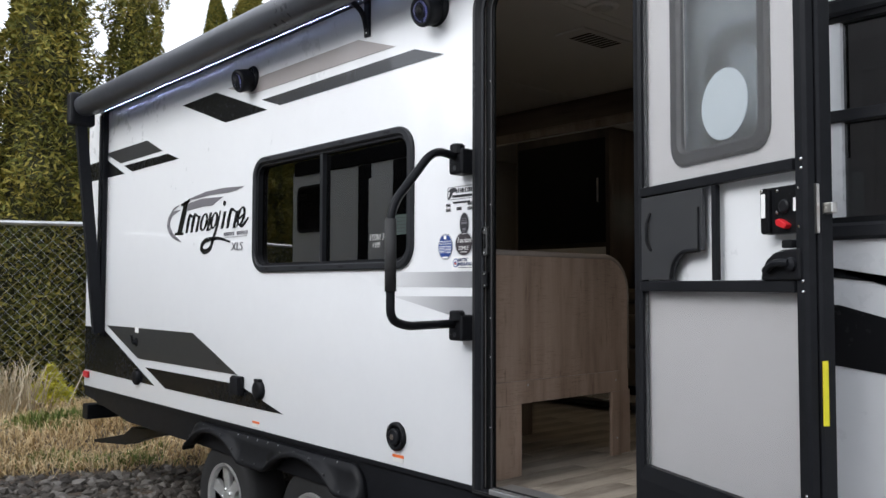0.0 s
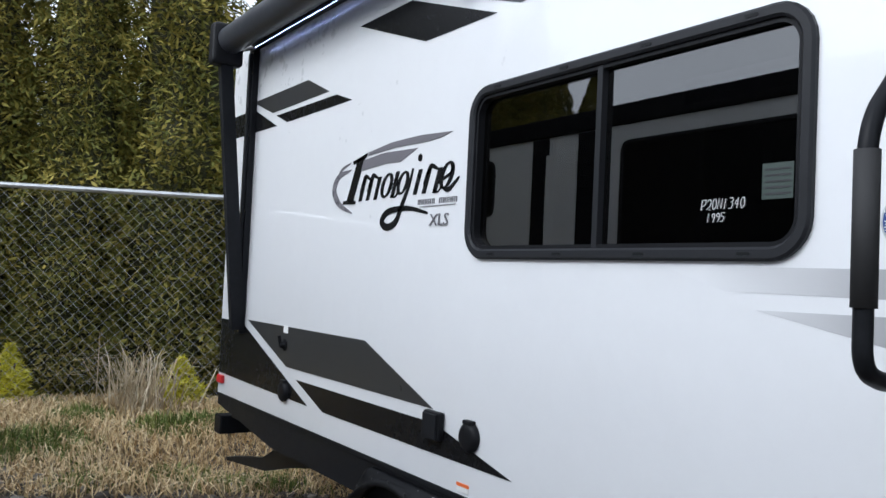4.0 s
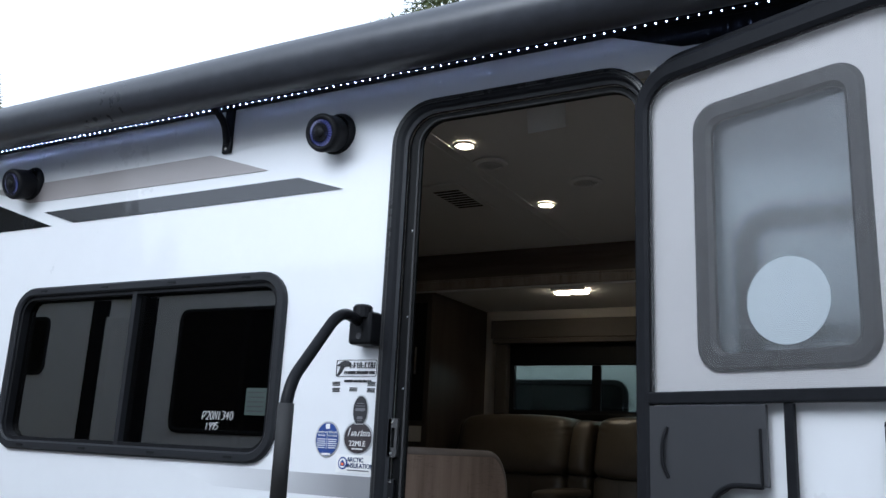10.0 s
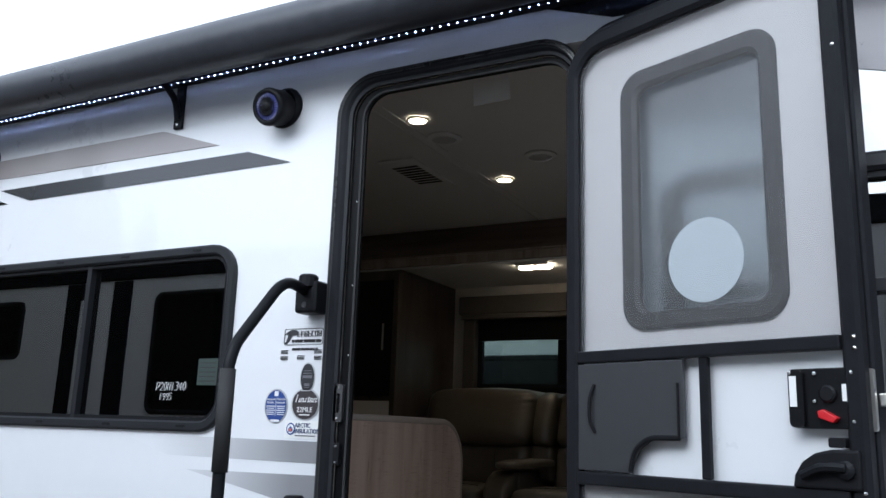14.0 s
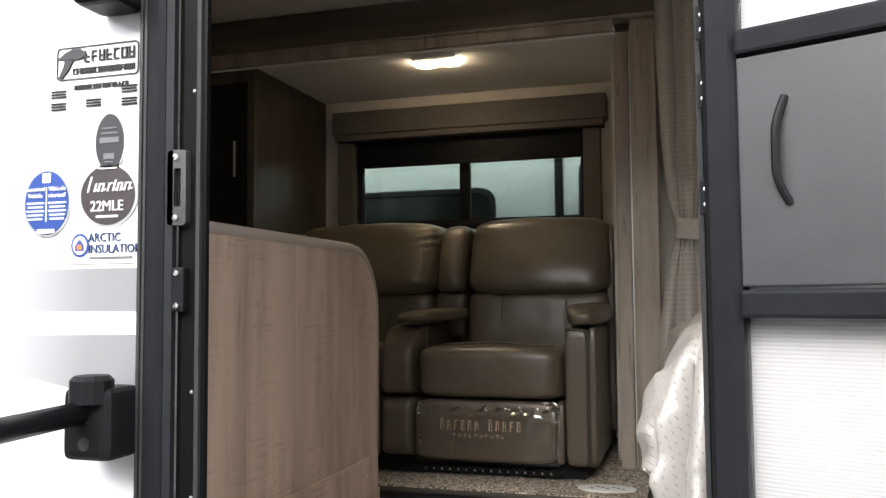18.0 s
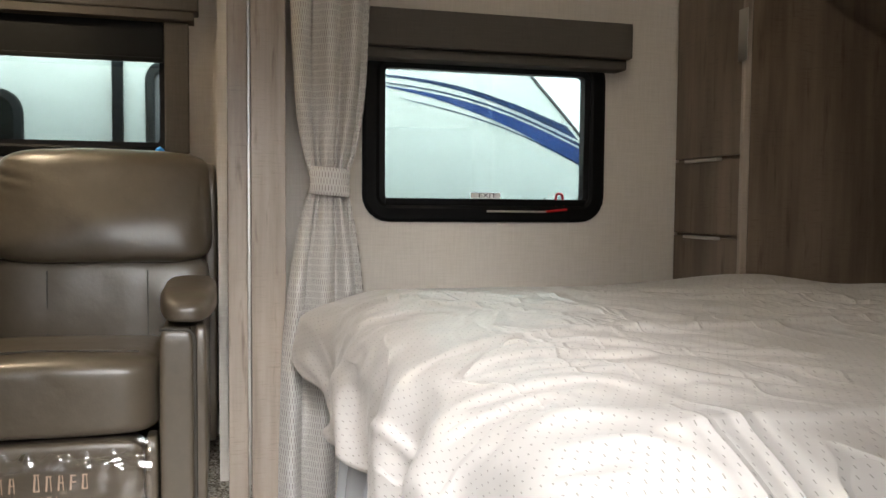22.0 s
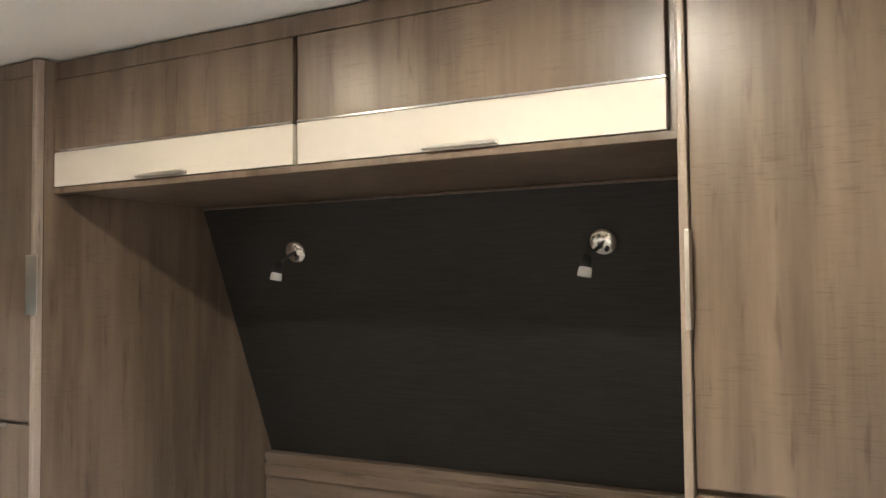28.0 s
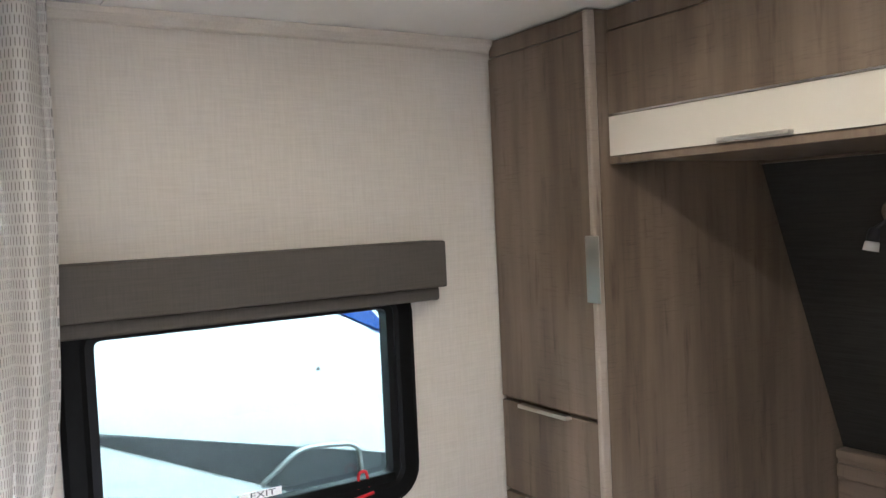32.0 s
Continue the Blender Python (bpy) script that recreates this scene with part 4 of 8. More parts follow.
M_MESH = mesh_mat()
part("upper_mesh", dplate(rrect(0.019, 0.636, 1.742, 2.496, 0.07, 8, top1), -0.014, 0.001), M_MESH, screen, "fine grey insect mesh")
part("lower_mesh", dplate([(0.019, 0.941), (0.636, 0.941), (0.636, 1.439), (0.019, 1.439)], -0.014, 0.001), M_MESH, screen, "fine grey insect mesh")
slider = [(0.0185, 1.472), (0.165, 1.472), (0.172, 1.5), (0.188, 1.526), (0.214, 1.543), (0.24, 1.548), (0.303, 1.548), (0.303, 1.711), (0.0185, 1.711)]
pn = part("sliding_panel", dplate(slider, -0.0125, 0.011, 0.002), mat("charcoal_panel", (0.03, 0.031, 0.035), 0.42, bump=0.08, bscale=260, spec=0.6, coat=0.15), screen, "charcoal plastic sliding panel")
part("pull_handle", tube(arc_path([on_door(0.067, 1.664, -0.001), on_door(0.059, 1.635, 0.008), on_door(0.059, 1.58, 0.008), on_door(0.069, 1.555, -0.001)], 0.03, 6), 0.0042, 8), M_PLASTIC, pn)
part("raised_rib", tube(arc_path([on_door(0.166, 1.474, -0.0005), on_door(0.178, 1.52, -0.0005), on_door(0.215, 1.548, -0.0005), on_door(0.292, 1.549, -0.0005)], 0.04, 6), 0.006, 8), M_PLASTIC, pn)
part("pull_handle", tube([on_door(0.291, 1.662, 0.0005), on_door(0.291, 1.552, 0.0005)], 0.003, 6), M_PLASTIC, pn)
lk = part("lock_case", dplate(rrect(0.535, 0.66, 1.573, 1.682, 0.012, 4), -0.028, 0.026, 0.004), M_VINYL_BLACK, main_door, "glossy black lock case")
part("lock_lip", dplate(rrect(0.536, 0.565, 1.574, 1.681, 0.01, 4), -0.003, 0.01, 0.003), M_VINYL_BLACK, lk)
part("label", dplate([(0.5395, 1.612), (0.553, 1.612), (0.553, 1.668), (0.5395, 1.668)], 0.0073, 0.0008), M_PAPER, lk, "white printed label")
part("label", dplate([(0.633, 1.622), (0.645, 1.622), (0.645, 1.652), (0.633, 1.652)], -0.0018, 0.0008), M_PAPER, lk, "white printed label")
part("thumb_lever", prism([on_door(0.592, 1.604, -0.002), on_door(0.602, 1.607, -0.002), on_door(0.628, 1.592, -0.002), on_door(0.62, 1.583, -0.002), on_door(0.594, 1.592, -0.002)], tuple(DN * 0.016), 0.002), M_RED, lk, "red locking lever")
part("thumb_knob", lathe([(0.016, 0), (0.016, 0.006), (0.012, 0.009), (0, 0.009)], on_door(0.608, 1.635, -0.002), DN, 16), M_PLASTIC, lk)
for uu, zz in ((0.541, 1.675), (0.585, 1.672), (0.583, 1.622), (0.652, 1.672), (0.652, 1.586)):
    part("screw", lathe([(0.0045, 0), (0.0035, 0.002), (0, 0.0025)], on_door(uu, zz, 0.0 if uu > 0.57 else 0.007), DN, 8), M_CHROME, lk)
dome_o = [(0.537, 1.468), (0.66, 1.468), (0.66, 1.537), (0.61, 1.537), (0.58, 1.53), (0.556, 1.514), (0.541, 1.49)]
hd = part("handle_cup", dplate(dome_o, -0.012, 0.022, 0.005), M_PLASTIC, screen, "black moulded handle cup")
part("handle", tube(arc_path([on_door(0.56, 1.49, 0.016), on_door(0.6, 1.508, 0.026), on_door(0.64, 1.506, 0.02)], 0.02, 4), 0.009, 8, radii=None), M_BLACK, hd)
part("pivot", lathe([(0.016, 0), (0.016, 0.01), (0.008, 0.014), (0, 0.014)], on_door(0.638, 1.503, 0.008), DN, 14), M_BLACK, hd)
part("catch", dplate(rrect(0.607, 0.638, 1.54, 1.558, 0.004, 2), -0.012, 0.022, 0.002), M_PLASTIC, screen, "small black screen catch")
for zz in (1.735, 1.715, 1.465, 1.442, 2.3, 1.0):
    part("rivet", lathe([(0.0045, 0), (0.0035, 0.002), (0, 0.003)], on_door(0.662, zz, 0.0015), DN, 8), M_CHROME, screen)
# hinges on the jamb
for zz in (1.77, 1.692, 1.573):
    h = tagged(thing("door_hinge", (WX - 0.01, 1.46, zz), "small black steel door hinge with two bright rivets", "hinge", "door hinges"))
    part("leaf", bbox(WX - 0.02, WX - 0.0165, 1.4535, 1.473, zz - 0.02, zz + 0.02, 0.0015), M_BLACK, h)
    part("barrel", tube([(WX - 0.024, 1.458, zz - 0.021), (WX - 0.024, 1.458, zz + 0.02)], 0.0045, 10), M_BLACK, h)
    for k in (-0.009, 0.008):
        part("rivet", lathe([(0.0035, 0), (0.003, 0.002), (0, 0.003)], (WX - 0.02, 1.4665, zz + k), (-1, 0, 0), 8), M_CHROME, h)

# ---- graphics on the outer wall ----


def decal(name, pts, material, label="", d=0.003):
    return part(name, prism([(WX + 0.001, y, z) for y, z in pts], (-d - 0.001, 0, 0)), material, wall_door, label)


decal("stripe", [(4.735, 2.533), (4.3, 2.537), (3.735, 2.35), (4.185, 2.35)], M_VINYL_BLACK, "black diamond graphic")
decal("stripe", [(4.16, 2.533), (2.945, 2.533), (2.69, 2.449), (3.89, 2.457)], M_VINYL_TAUPE, "taupe slanted stripe")
decal("stripe", [(3.79, 2.409), (2.56, 2.409), (2.385, 2.353), (3.61, 2.353)], M_VINYL_GREY, "slate slanted stripe")
decal("stripe", [(6.0, 2.392), (5.265, 2.392), (5.02, 2.296), (5.715, 2.293)], M_VINYL_CHAR, "charcoal slanted stripe")
decal("stripe", [(5.655, 2.27), (4.94, 2.268), (4.78, 2.219), (5.51, 2.217)], M_VINYL_BLACK, "black slanted stripe")
decal("stripe", [(6.34, 2.35), (5.99, 2.35), (5.645, 2.215), (6.34, 2.222)], M_VINYL_BLACK, "black corner wedge")
decal("stripe", [(5.91, 1.18), (4.555, 1.184), (4.015, 0.987), (5.35, 0.986)], M_VINYL_CHAR, "charcoal lower panel graphic")
decal("stripe", [(5.225, 0.938), (4.0, 0.938), (3.55, 0.834), (4.915, 0.832)], M_VINYL_BLACK, "black lower panel graphic")
decal("stripe", [(6.34, 1.16), (6.01, 1.163), (5.085, 0.834), (6.34, 0.846)], M_VINYL_BLACK, "black rear corner graphic")
decal("fade_band", [(2.985, 1.512), (2.211, 1.509), (2.211, 1.449), (2.78, 1.452)], M_FADE, "grey band fading into white", 0.0008)
decal("fade_band", [(2.7, 1.413), (2.211, 1.417), (2.211, 1.33), (2.32, 1.34)], M_FADE, "grey band fading into white", 0.0008)
decal("stripe", [(1.55, 2.69), (1.36, 2.625), (0.5, 2.6), (-0.9, 2.6), (-0.9, 2.69)], M_VINYL_BLACK, "black upper front graphic")
decal("stripe", [(1.25, 2.57), (-0.9, 2.5), (-0.9, 2.3), (0.7, 2.35), (1.0, 2.43)], M_LOGO_GREY, "grey upper front graphic")
decal("stripe", [(1.3, 1.52), (0.95, 1.508), (0.3, 1.3), (-0.9, 1.3), (-0.9, 1.42), (0.5, 1.43)], M_VINYL_BLACK, "black swept graphic")
decal("stripe", [(1.4, 1.41), (0.9, 1.409), (0.5, 1.3), (-0.9, 1.15), (-0.9, 1.0), (0.4, 1.2), (0.9, 1.257), (1.4, 1.26)], M_VINYL_BLACK, "black swept graphic")


def ribbon(pts, w0, w1=None, n=14):
    """A calligraphic stroke: a smooth line through points, swelling from thin ends."""
    P = [Vector((a, b, 0)) for a, b in pts]
    line = []
    for i in range(len(P) - 1):
        p0, p1, p2, p3 = P[max(i - 1, 0)], P[i], P[i + 1], P[min(i + 2, len(P) - 1)]
        for k in range(n):
            t = k / n
            line.append(0.5 * ((2 * p1) + (p2 - p0) * t + (2 * p0 - 5 * p1 + 4 * p2 - p3) * t * t + (3 * p1 - p0 - 3 * p2 + p3) * t ** 3))
    line.append(P[-1])
    left, right = [], []
    for i, p in enumerate(line):
        d = (line[min(i + 1, len(line) - 1)] - line[max(i - 1, 0)]).normalized()
        s = i / (len(line) - 1)
        w = w0 if w1 is None else w0 + (w1 - w0) * math.sin(math.pi * s)
        nrm = Vector((-d.y, d.x, 0)) * w / 2
        left.append((p + nrm)[:2])
        right.append((p - nrm)[:2])
    return left + right[::-1]


def ellipse_at(u, v, ru, rv, n=16):
    return [(u + ru * math.cos(2 * math.pi * i / n), v + rv * math.sin(2 * math.pi * i / n)) for i in range(n)]


def strokes(name, polys, material, label, d=0.003):
    """Several flat painted shapes as one badge part; u runs to the reader's right."""
    bm = None
    for poly in polys:
        bm = prism([(WX + 0.001, 4.42 - u, 1.8 + v) for u, v in poly], (-d - 0.001, 0, 0), bm=bm)
    return part(name, bm, material, wall_door, label)


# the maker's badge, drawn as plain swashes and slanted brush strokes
strokes("badge_swash", [ribbon([(-0.311, -0.084), (-0.43, -0.042), (-0.492, 0.02), (-0.455, 0.082), (-0.334, 0.106)], 0.004, 0.036),
                        [(-0.179, 0.167), (0.015, 0.188), (0.234, 0.191), (0.451, 0.18), (0.375, 0.166), (0.289, 0.161), (0.046, 0.164), (-0.185, 0.153)],
                        [(-0.223, 0.138), (-0.039, 0.152), (0.214, 0.144), (0.162, 0.128), (0.084, 0.103), (-0.032, 0.106), (-0.24, 0.094)],
                        ribbon([(-0.469, 0.075), (-0.422, 0.115), (-0.347, 0.135)], 0.003, 0.012)], M_LOGO_GREY, "grey sweeping arcs of a badge")


def stem(u, v0, v1, w, lean=0.4):
    return [(u, v0), (u + w, v0), (u + w + (v1 - v0) * lean, v1), (u + (v1 - v0) * lean, v1)]


def oval_stroke(u, v, ru, rv, w):
    """A leaning bowl, heavy at its sides."""
    o = [(u + ru * math.cos(2 * math.pi * i / 24) + rv * 0.4 * math.sin(2 * math.pi * i / 24), v + rv * math.sin(2 * math.pi * i / 24)) for i in range(25)]
    h = [(u + (ru - w) * math.cos(2 * math.pi * i / 24) + rv * 0.32 * math.sin(2 * math.pi * i / 24), v + rv * 0.8 * math.sin(2 * math.pi * i / 24)) for i in range(25)]
    return o + h[::-1]


def arch(u, w):
    """A thin rise that turns into a heavy leaning downstroke."""
    return [ribbon([(u + 0.012, 0.0), (u + 0.04, 0.045), (u + w * 0.6 + 0.02, 0.066), (u + w + 0.035, 0.05)], 0.008, 0.02), stem(u + w, -0.036, 0.056, 0.026)]


strokes("badge_stroke", [stem(-0.365, -0.033, 0.15, 0.062, 0.5), [(-0.4, -0.042), (-0.282, -0.046), (-0.28, -0.03), (-0.396, -0.026)], [(-0.318, 0.141), (-0.193, 0.166), (-0.195, 0.149), (-0.312, 0.126)],
                         stem(-0.252, -0.036, 0.062, 0.027), *arch(-0.252, 0.066), *arch(-0.186, 0.066),
                         oval_stroke(-0.012, 0.016, 0.046, 0.05, 0.024), stem(0.02, -0.036, 0.066, 0.026), ribbon([(0.03, -0.03), (0.055, -0.034), (0.085, -0.015)], 0.014, 0.006),
                         oval_stroke(0.115, 0.018, 0.042, 0.046, 0.022), ribbon([(0.188, 0.068), (0.16, 0.0), (0.12, -0.062), (0.07, -0.135), (0.0, -0.152), (-0.04, -0.128), (0.0, -0.094), (0.09, -0.083), (0.19, -0.086), (0.305, -0.108)], 0.01, 0.03),
                         stem(0.194, -0.034, 0.06, 0.026), ellipse_at(0.236, 0.105, 0.014, 0.015), stem(0.258, -0.034, 0.06, 0.026), *arch(0.258, 0.074), ribbon([(0.345, -0.03), (0.37, -0.032), (0.395, -0.01)], 0.014, 0.006),
                         oval_stroke(0.425, 0.024, 0.044, 0.05, 0.024), ribbon([(0.4, 0.012), (0.45, 0.03), (0.465, 0.055)], 0.012), ribbon([(0.4, -0.018), (0.44, -0.028), (0.505, 0.012)], 0.006, 0.018)], M_VINYL_BLACK, "black slanted strokes of a badge")
bars = []
for k in range(11):
    if k != 5:
        u = 0.235 + k * 0.0245
        bars.append([(u, -0.075), (u + 0.004, -0.075), (u + 0.004, -0.055), (u, -0.055)])
        bars.append([(u + 0.012, -0.075), (u + 0.016, -0.075), (u + 0.016, -0.055), (u + 0.012, -0.055)])
        bars.append([(u, -0.058 - 0.008 * (k % 2)), (u + 0.016, -0.058 - 0.008 * (k % 2)), (u + 0.016, -0.055 - 0.008 * (k % 2)), (u, -0.055 - 0.008 * (k % 2))])
bars.append([(0.25, -0.084), (0.49, -0.084), (0.49, -0.0815), (0.25, -0.0815)])
strokes("badge_bar", bars, M_LOGO_GREY, "small grey bars of a badge")
lettering("XLS", 0.062, wall_text(4.42 - 0.385, 1.8 - 0.137) @ Matrix.Translation((0, 0, 0.0005)), M_LOGO_GREY, wall_door, 0.001, "model_code", 1.25, 0.12)

# small stickers beside the door
st = tagged(part("dealer_sticker", ring(rrect(2.221, 2.36, 1.782, 1.83, 0.006, 3), rrect(2.2225, 2.3585, 1.7835, 1.8285, 0.005, 3), lambda a, b, d: (WX - d + 0.001, a, b), 0.003), M_INK, wall_door, "outlined dealer sticker with a black tree shape"))


def small_print(bm, y, z, count, pitch, height, stroke, seed):
    """A run of made-up marks: thin upright strokes joined by short bars, as unreadable small print."""
    rnd = random.Random(seed)
    for k in range(count):
        y1 = y - k * pitch
        w = pitch * rnd.uniform(0.62, 0.78)
        bm = bbox(WX - 0.003, WX, y1 - stroke, y1, z, z + height, bm=bm)
        if rnd.random() < 0.65:
            bm = bbox(WX - 0.003, WX, y1 - w, y1 - w + stroke, z, z + height, bm=bm)
        for zb in rnd.sample((0.0, 0.42, 0.84), 2):
            bm = bbox(WX - 0.0028, WX, y1 - w, y1, z + height * zb, z + height * zb + stroke, bm=bm)
    return bm


bm = small_print(None, 2.312, 1.806, 7, 0.0125, 0.0165, 0.002, 1)
bm = small_print(bm, 2.331, 1.789, 17, 0.0062, 0.009, 0.0012, 2)
bm = small_print(bm, 2.328, 1.766, 17, 0.0054, 0.0072, 0.0009, 3)
for cx, cz in ((2.355, 1.768), (2.235, 1.768), (2.355, 1.75), (2.295, 1.752), (2.235, 1.75)):
    for k in range(3):
        bm = small_print(bm, cx + 0.013, cz - 0.0042 * k - 0.003, 8, 0.0032, 0.0022, 0.0005, 9 + k)
part("printing", bm, M_INK, st)
tr = [(2.358, 1.813), (2.345, 1.822), (2.33, 1.827), (2.318, 1.826), (2.308, 1.818), (2.318, 1.811), (2.335, 1.81)]
bm = prism([(WX, y, z) for y, z in tr], (-0.0032, 0, 0))
bm = prism([(WX, y, z) for y, z in ((2.345, 1.811), (2.33, 1.812), (2.34, 1.795), (2.35, 1.785), (2.356, 1.785), (2.348, 1.8))], (-0.0032, 0, 0), bm=bm)
part("tree_shape", bm, M_INK, st)


def ellipse(cy, cz, ry, rz, n=28):
    return [(cy + ry * math.cos(2 * math.pi * i / n), cz + rz * math.sin(2 * math.pi * i / n)) for i in range(n)]


def oval(name, cy, cz, ry, rz, rim, fill, label, bars, ink=None):
    o = decal(name, ellipse(cy, cz, ry, rz), rim, label, 0.002)
    part("face", prism([(WX, y, z) for y, z in ellipse(cy, cz, ry * 0.9, rz * 0.92)], (-0.003, 0, 0)), fill, o)
    bm = None
    for u, v, w, h in bars:
        bm = bbox(WX - 0.004, WX, cy - u - w / 2, cy - u + w / 2, cz + v - h / 2, cz + v + h / 2, bm=bm)
    part("printing", bm, ink or M_PAPER, o)
    return o


oval("oval_sticker", 2.266, 1.687, 0.026, 0.044, M_GALV, M_INK, "small dark oval sticker", [(0, 0.02, 0.024, 0.002), (0, 0.013, 0.028, 0.002), (0, 0.003, 0.032, 0.008), (0, -0.02, 0.018, 0.008), (0, -0.028, 0.014, 0.002)], M_LOGO_GREY)
blue_bars = [(0, 0.036, 0.014, 0.014), (0, -0.002, 0.0012, 0.05)]
for k, w in enumerate((0.03, 0.026, 0.03, 0.026, 0.024)):
    for s in (-1, 1):
        blue_bars.append((s * 0.019, 0.0 - 0.0058 * k, w, 0.0022))
blue_bars.append((0, -0.041, 0.03, 0.006))
oval("oval_sticker", 2.372, 1.605, 0.042, 0.05, M_GALV, M_BLUE, "round blue bilingual notice sticker", blue_bars)
for body, dy, dz in (("Recreational", 0.019, 0.02), ("Vehicle", 0.019, 0.0105), ("V\u00e9hicule", -0.019, 0.02), ("r\u00e9cr\u00e9atif", -0.019, 0.0105)):
    lettering(body, 0.0092, wall_text(2.372 + dy, 1.605 + dz) @ Matrix.Translation((0, 0, 0.0008)), M_PAPER, wall_door, 0.0004, "notice_lettering", 0.72 if len(body) > 9 else 0.95)
oval("oval_sticker", 2.268, 1.612, 0.05, 0.046, M_GALV, mat("dark_plum_vinyl", (0.04, 0.032, 0.036), 0.35), "dark oval model sticker with white bars", [(0, -0.03, 0.036, 0.003), (0, 0.038, 0.03, 0.0015)])
bm = None
for k, (u, h) in enumerate(((-0.034, 0.022), (-0.023, 0.012), (-0.0165, 0.012), (-0.01, 0.012), (-0.001, 0.012), (0.008, 0.016), (0.0145, 0.012), (0.0205, 0.012), (0.0265, 0.012), (0.034, 0.012))):
    bm = prism([(WX, 2.268 - u, 1.617), (WX, 2.268 - u - 0.0026, 1.617), (WX, 2.268 - u - 0.0026 - h * 0.3, 1.617 + h), (WX, 2.268 - u - h * 0.3, 1.617 + h)], (-0.0042, 0, 0), bm=bm)
    if k % 2:
        bm = prism([(WX, 2.268 - u, 1.6175), (WX, 2.268 - u - 0.008, 1.6195), (WX, 2.268 - u - 0.008, 1.6215), (WX, 2.268 - u, 1.6195)], (-0.0042, 0, 0), bm=bm)
    elif k:
        bm = prism([(WX, 2.268 - u - 0.003, 1.627), (WX, 2.268 - u - 0.0095, 1.6275), (WX, 2.268 - u - 0.0095, 1.6295), (WX, 2.268 - u - 0.003, 1.629)], (-0.0042, 0, 0), bm=bm)
part("sticker_script", bm, M_PAPER, wall_door, "white slanted strokes on the dark oval")
lettering("22MLE", 0.021, wall_text(2.268, 1.596) @ Matrix.Translation((0, 0, 0.0008)), M_PAPER, wall_door, 0.0008, "model_number", 0.95)
arc = decal("insulation_sticker", [(2.336, 1.516), (2.216, 1.516), (2.216, 1.566), (2.336, 1.566)], M_PAPER, "white rectangular sticker with blue lettering", 0.002)
part("emblem", prism([(WX, y, z) for y, z in ellipse(2.313, 1.542, 0.015, 0.017)], (-0.0032, 0, 0)), M_BLUE, arc, "round blue emblem")
part("emblem_face", prism([(WX, y, z) for y, z in ellipse(2.313, 1.542, 0.0115, 0.013)], (-0.0036, 0, 0)), M_PAPER, arc)
part("emblem_house", prism([(WX, y, z) for y, z in ((2.3205, 1.534), (2.3055, 1.534), (2.3055, 1.542), (2.313, 1.551), (2.3205, 1.542))], (-0.004, 0, 0)), M_BLUE, arc)
part("emblem_core", bbox(WX - 0.0045, WX, 2.309, 2.317, 1.536, 1.543), M_ORANGE, arc)
lettering("ARCTIC", 0.018, wall_text(2.2985, 1.552) @ Matrix.Translation((0, 0, 0)), M_NAVY, arc, align="LEFT", stretch=0.85)
lettering("INSULATION", 0.018, wall_text(2.2985, 1.536), M_NAVY, arc, align="LEFT", stretch=0.85)
part("printing", bbox(WX - 0.0035, WX, 2.226, 2.296, 1.5225, 1.5255), M_LOGO_GREY, arc)
# marks on the dinette window glass
gx = WX + 0.0195


GLYPHS = {"P": "00 05 25 35 33 22 02", "2": "04 15 25 34 32 00 30", "0": "10 02 04 15 25 33 31 20 10", "N": "00 05 30 35", "1": "10 15", "3": "05 25 34 23 13 23 32 20 00", "4": "14 02 32 22 25 20", "9": "33 13 04 15 25 34 33 20", "5": "35 05 03 23 32 20 00"}


def glass_text(body, y, z, s):
    """Figures chalked on the glass by hand: thin uneven strokes."""
    bm = None
    rnd = random.Random(body)
    for k, ch in enumerate(body):
        up = rnd.uniform(-0.05, 0.05)
        pts = [(gx - 0.006, y - s * (0.62 * k + int(c[0]) * 0.14 + int(c[1]) * 0.03 + rnd.uniform(-0.02, 0.02)), z + s * (int(c[1]) * 0.19 - 0.5 + up)) for c in GLYPHS[ch].split()]
        bm = tube(pts, 0.0011, 5, bm=bm)
    return part("chalk_mark", bm, M_PAPER, win1, "white hand-chalked figures")


glass_text("P20N1340", 2.872, 1.662, 0.026)
glass_text("1995", 2.855, 1.63, 0.022)
gl = part("glass_label", bbox(gx - 0.0075, gx - 0.0055, 2.62, 2.7, 1.666, 1.748), M_GREENLABEL, win1, "green certificate label on the glass")
for k in range(5):
    part("print_bar", bbox(gx - 0.0085, gx - 0.0076, 2.627, 2.693, 1.676 + k * 0.014, 1.68 + k * 0.014), M_INK, gl)

# ---- awning ----
awn = thing("awning", (1.95, 3.0, 2.6), "rolled black patio awning with arms and a light strip", "awning")
AX, AZ, AR = 1.945, 2.7, 0.075


def roller():
    b = bmesh.new()
    n, rows = 28, 90
    rings = []
    for i in range(rows + 1):
        y = 5.93 - (5.93 + 0.8) * i / rows
        rg = []
        for k in range(n):
            a = 2 * math.pi * k / n
            r = AR + 0.0022 * noise.noise(Vector((y * 1.3, a * 1.2, 0))) + 0.0012 * noise.noise(Vector((y * 7, a * 2, 3)))
            rg.append(b.verts.new((AX + r * math.cos(a), y, AZ + r * math.sin(a))))
        rings.append(rg)
    for A, B in zip(rings, rings[1:]):
        for k in range(n):
            b.faces.new((A[k], A[(k + 1) % n], B[(k + 1) % n], B[k]))
    return b


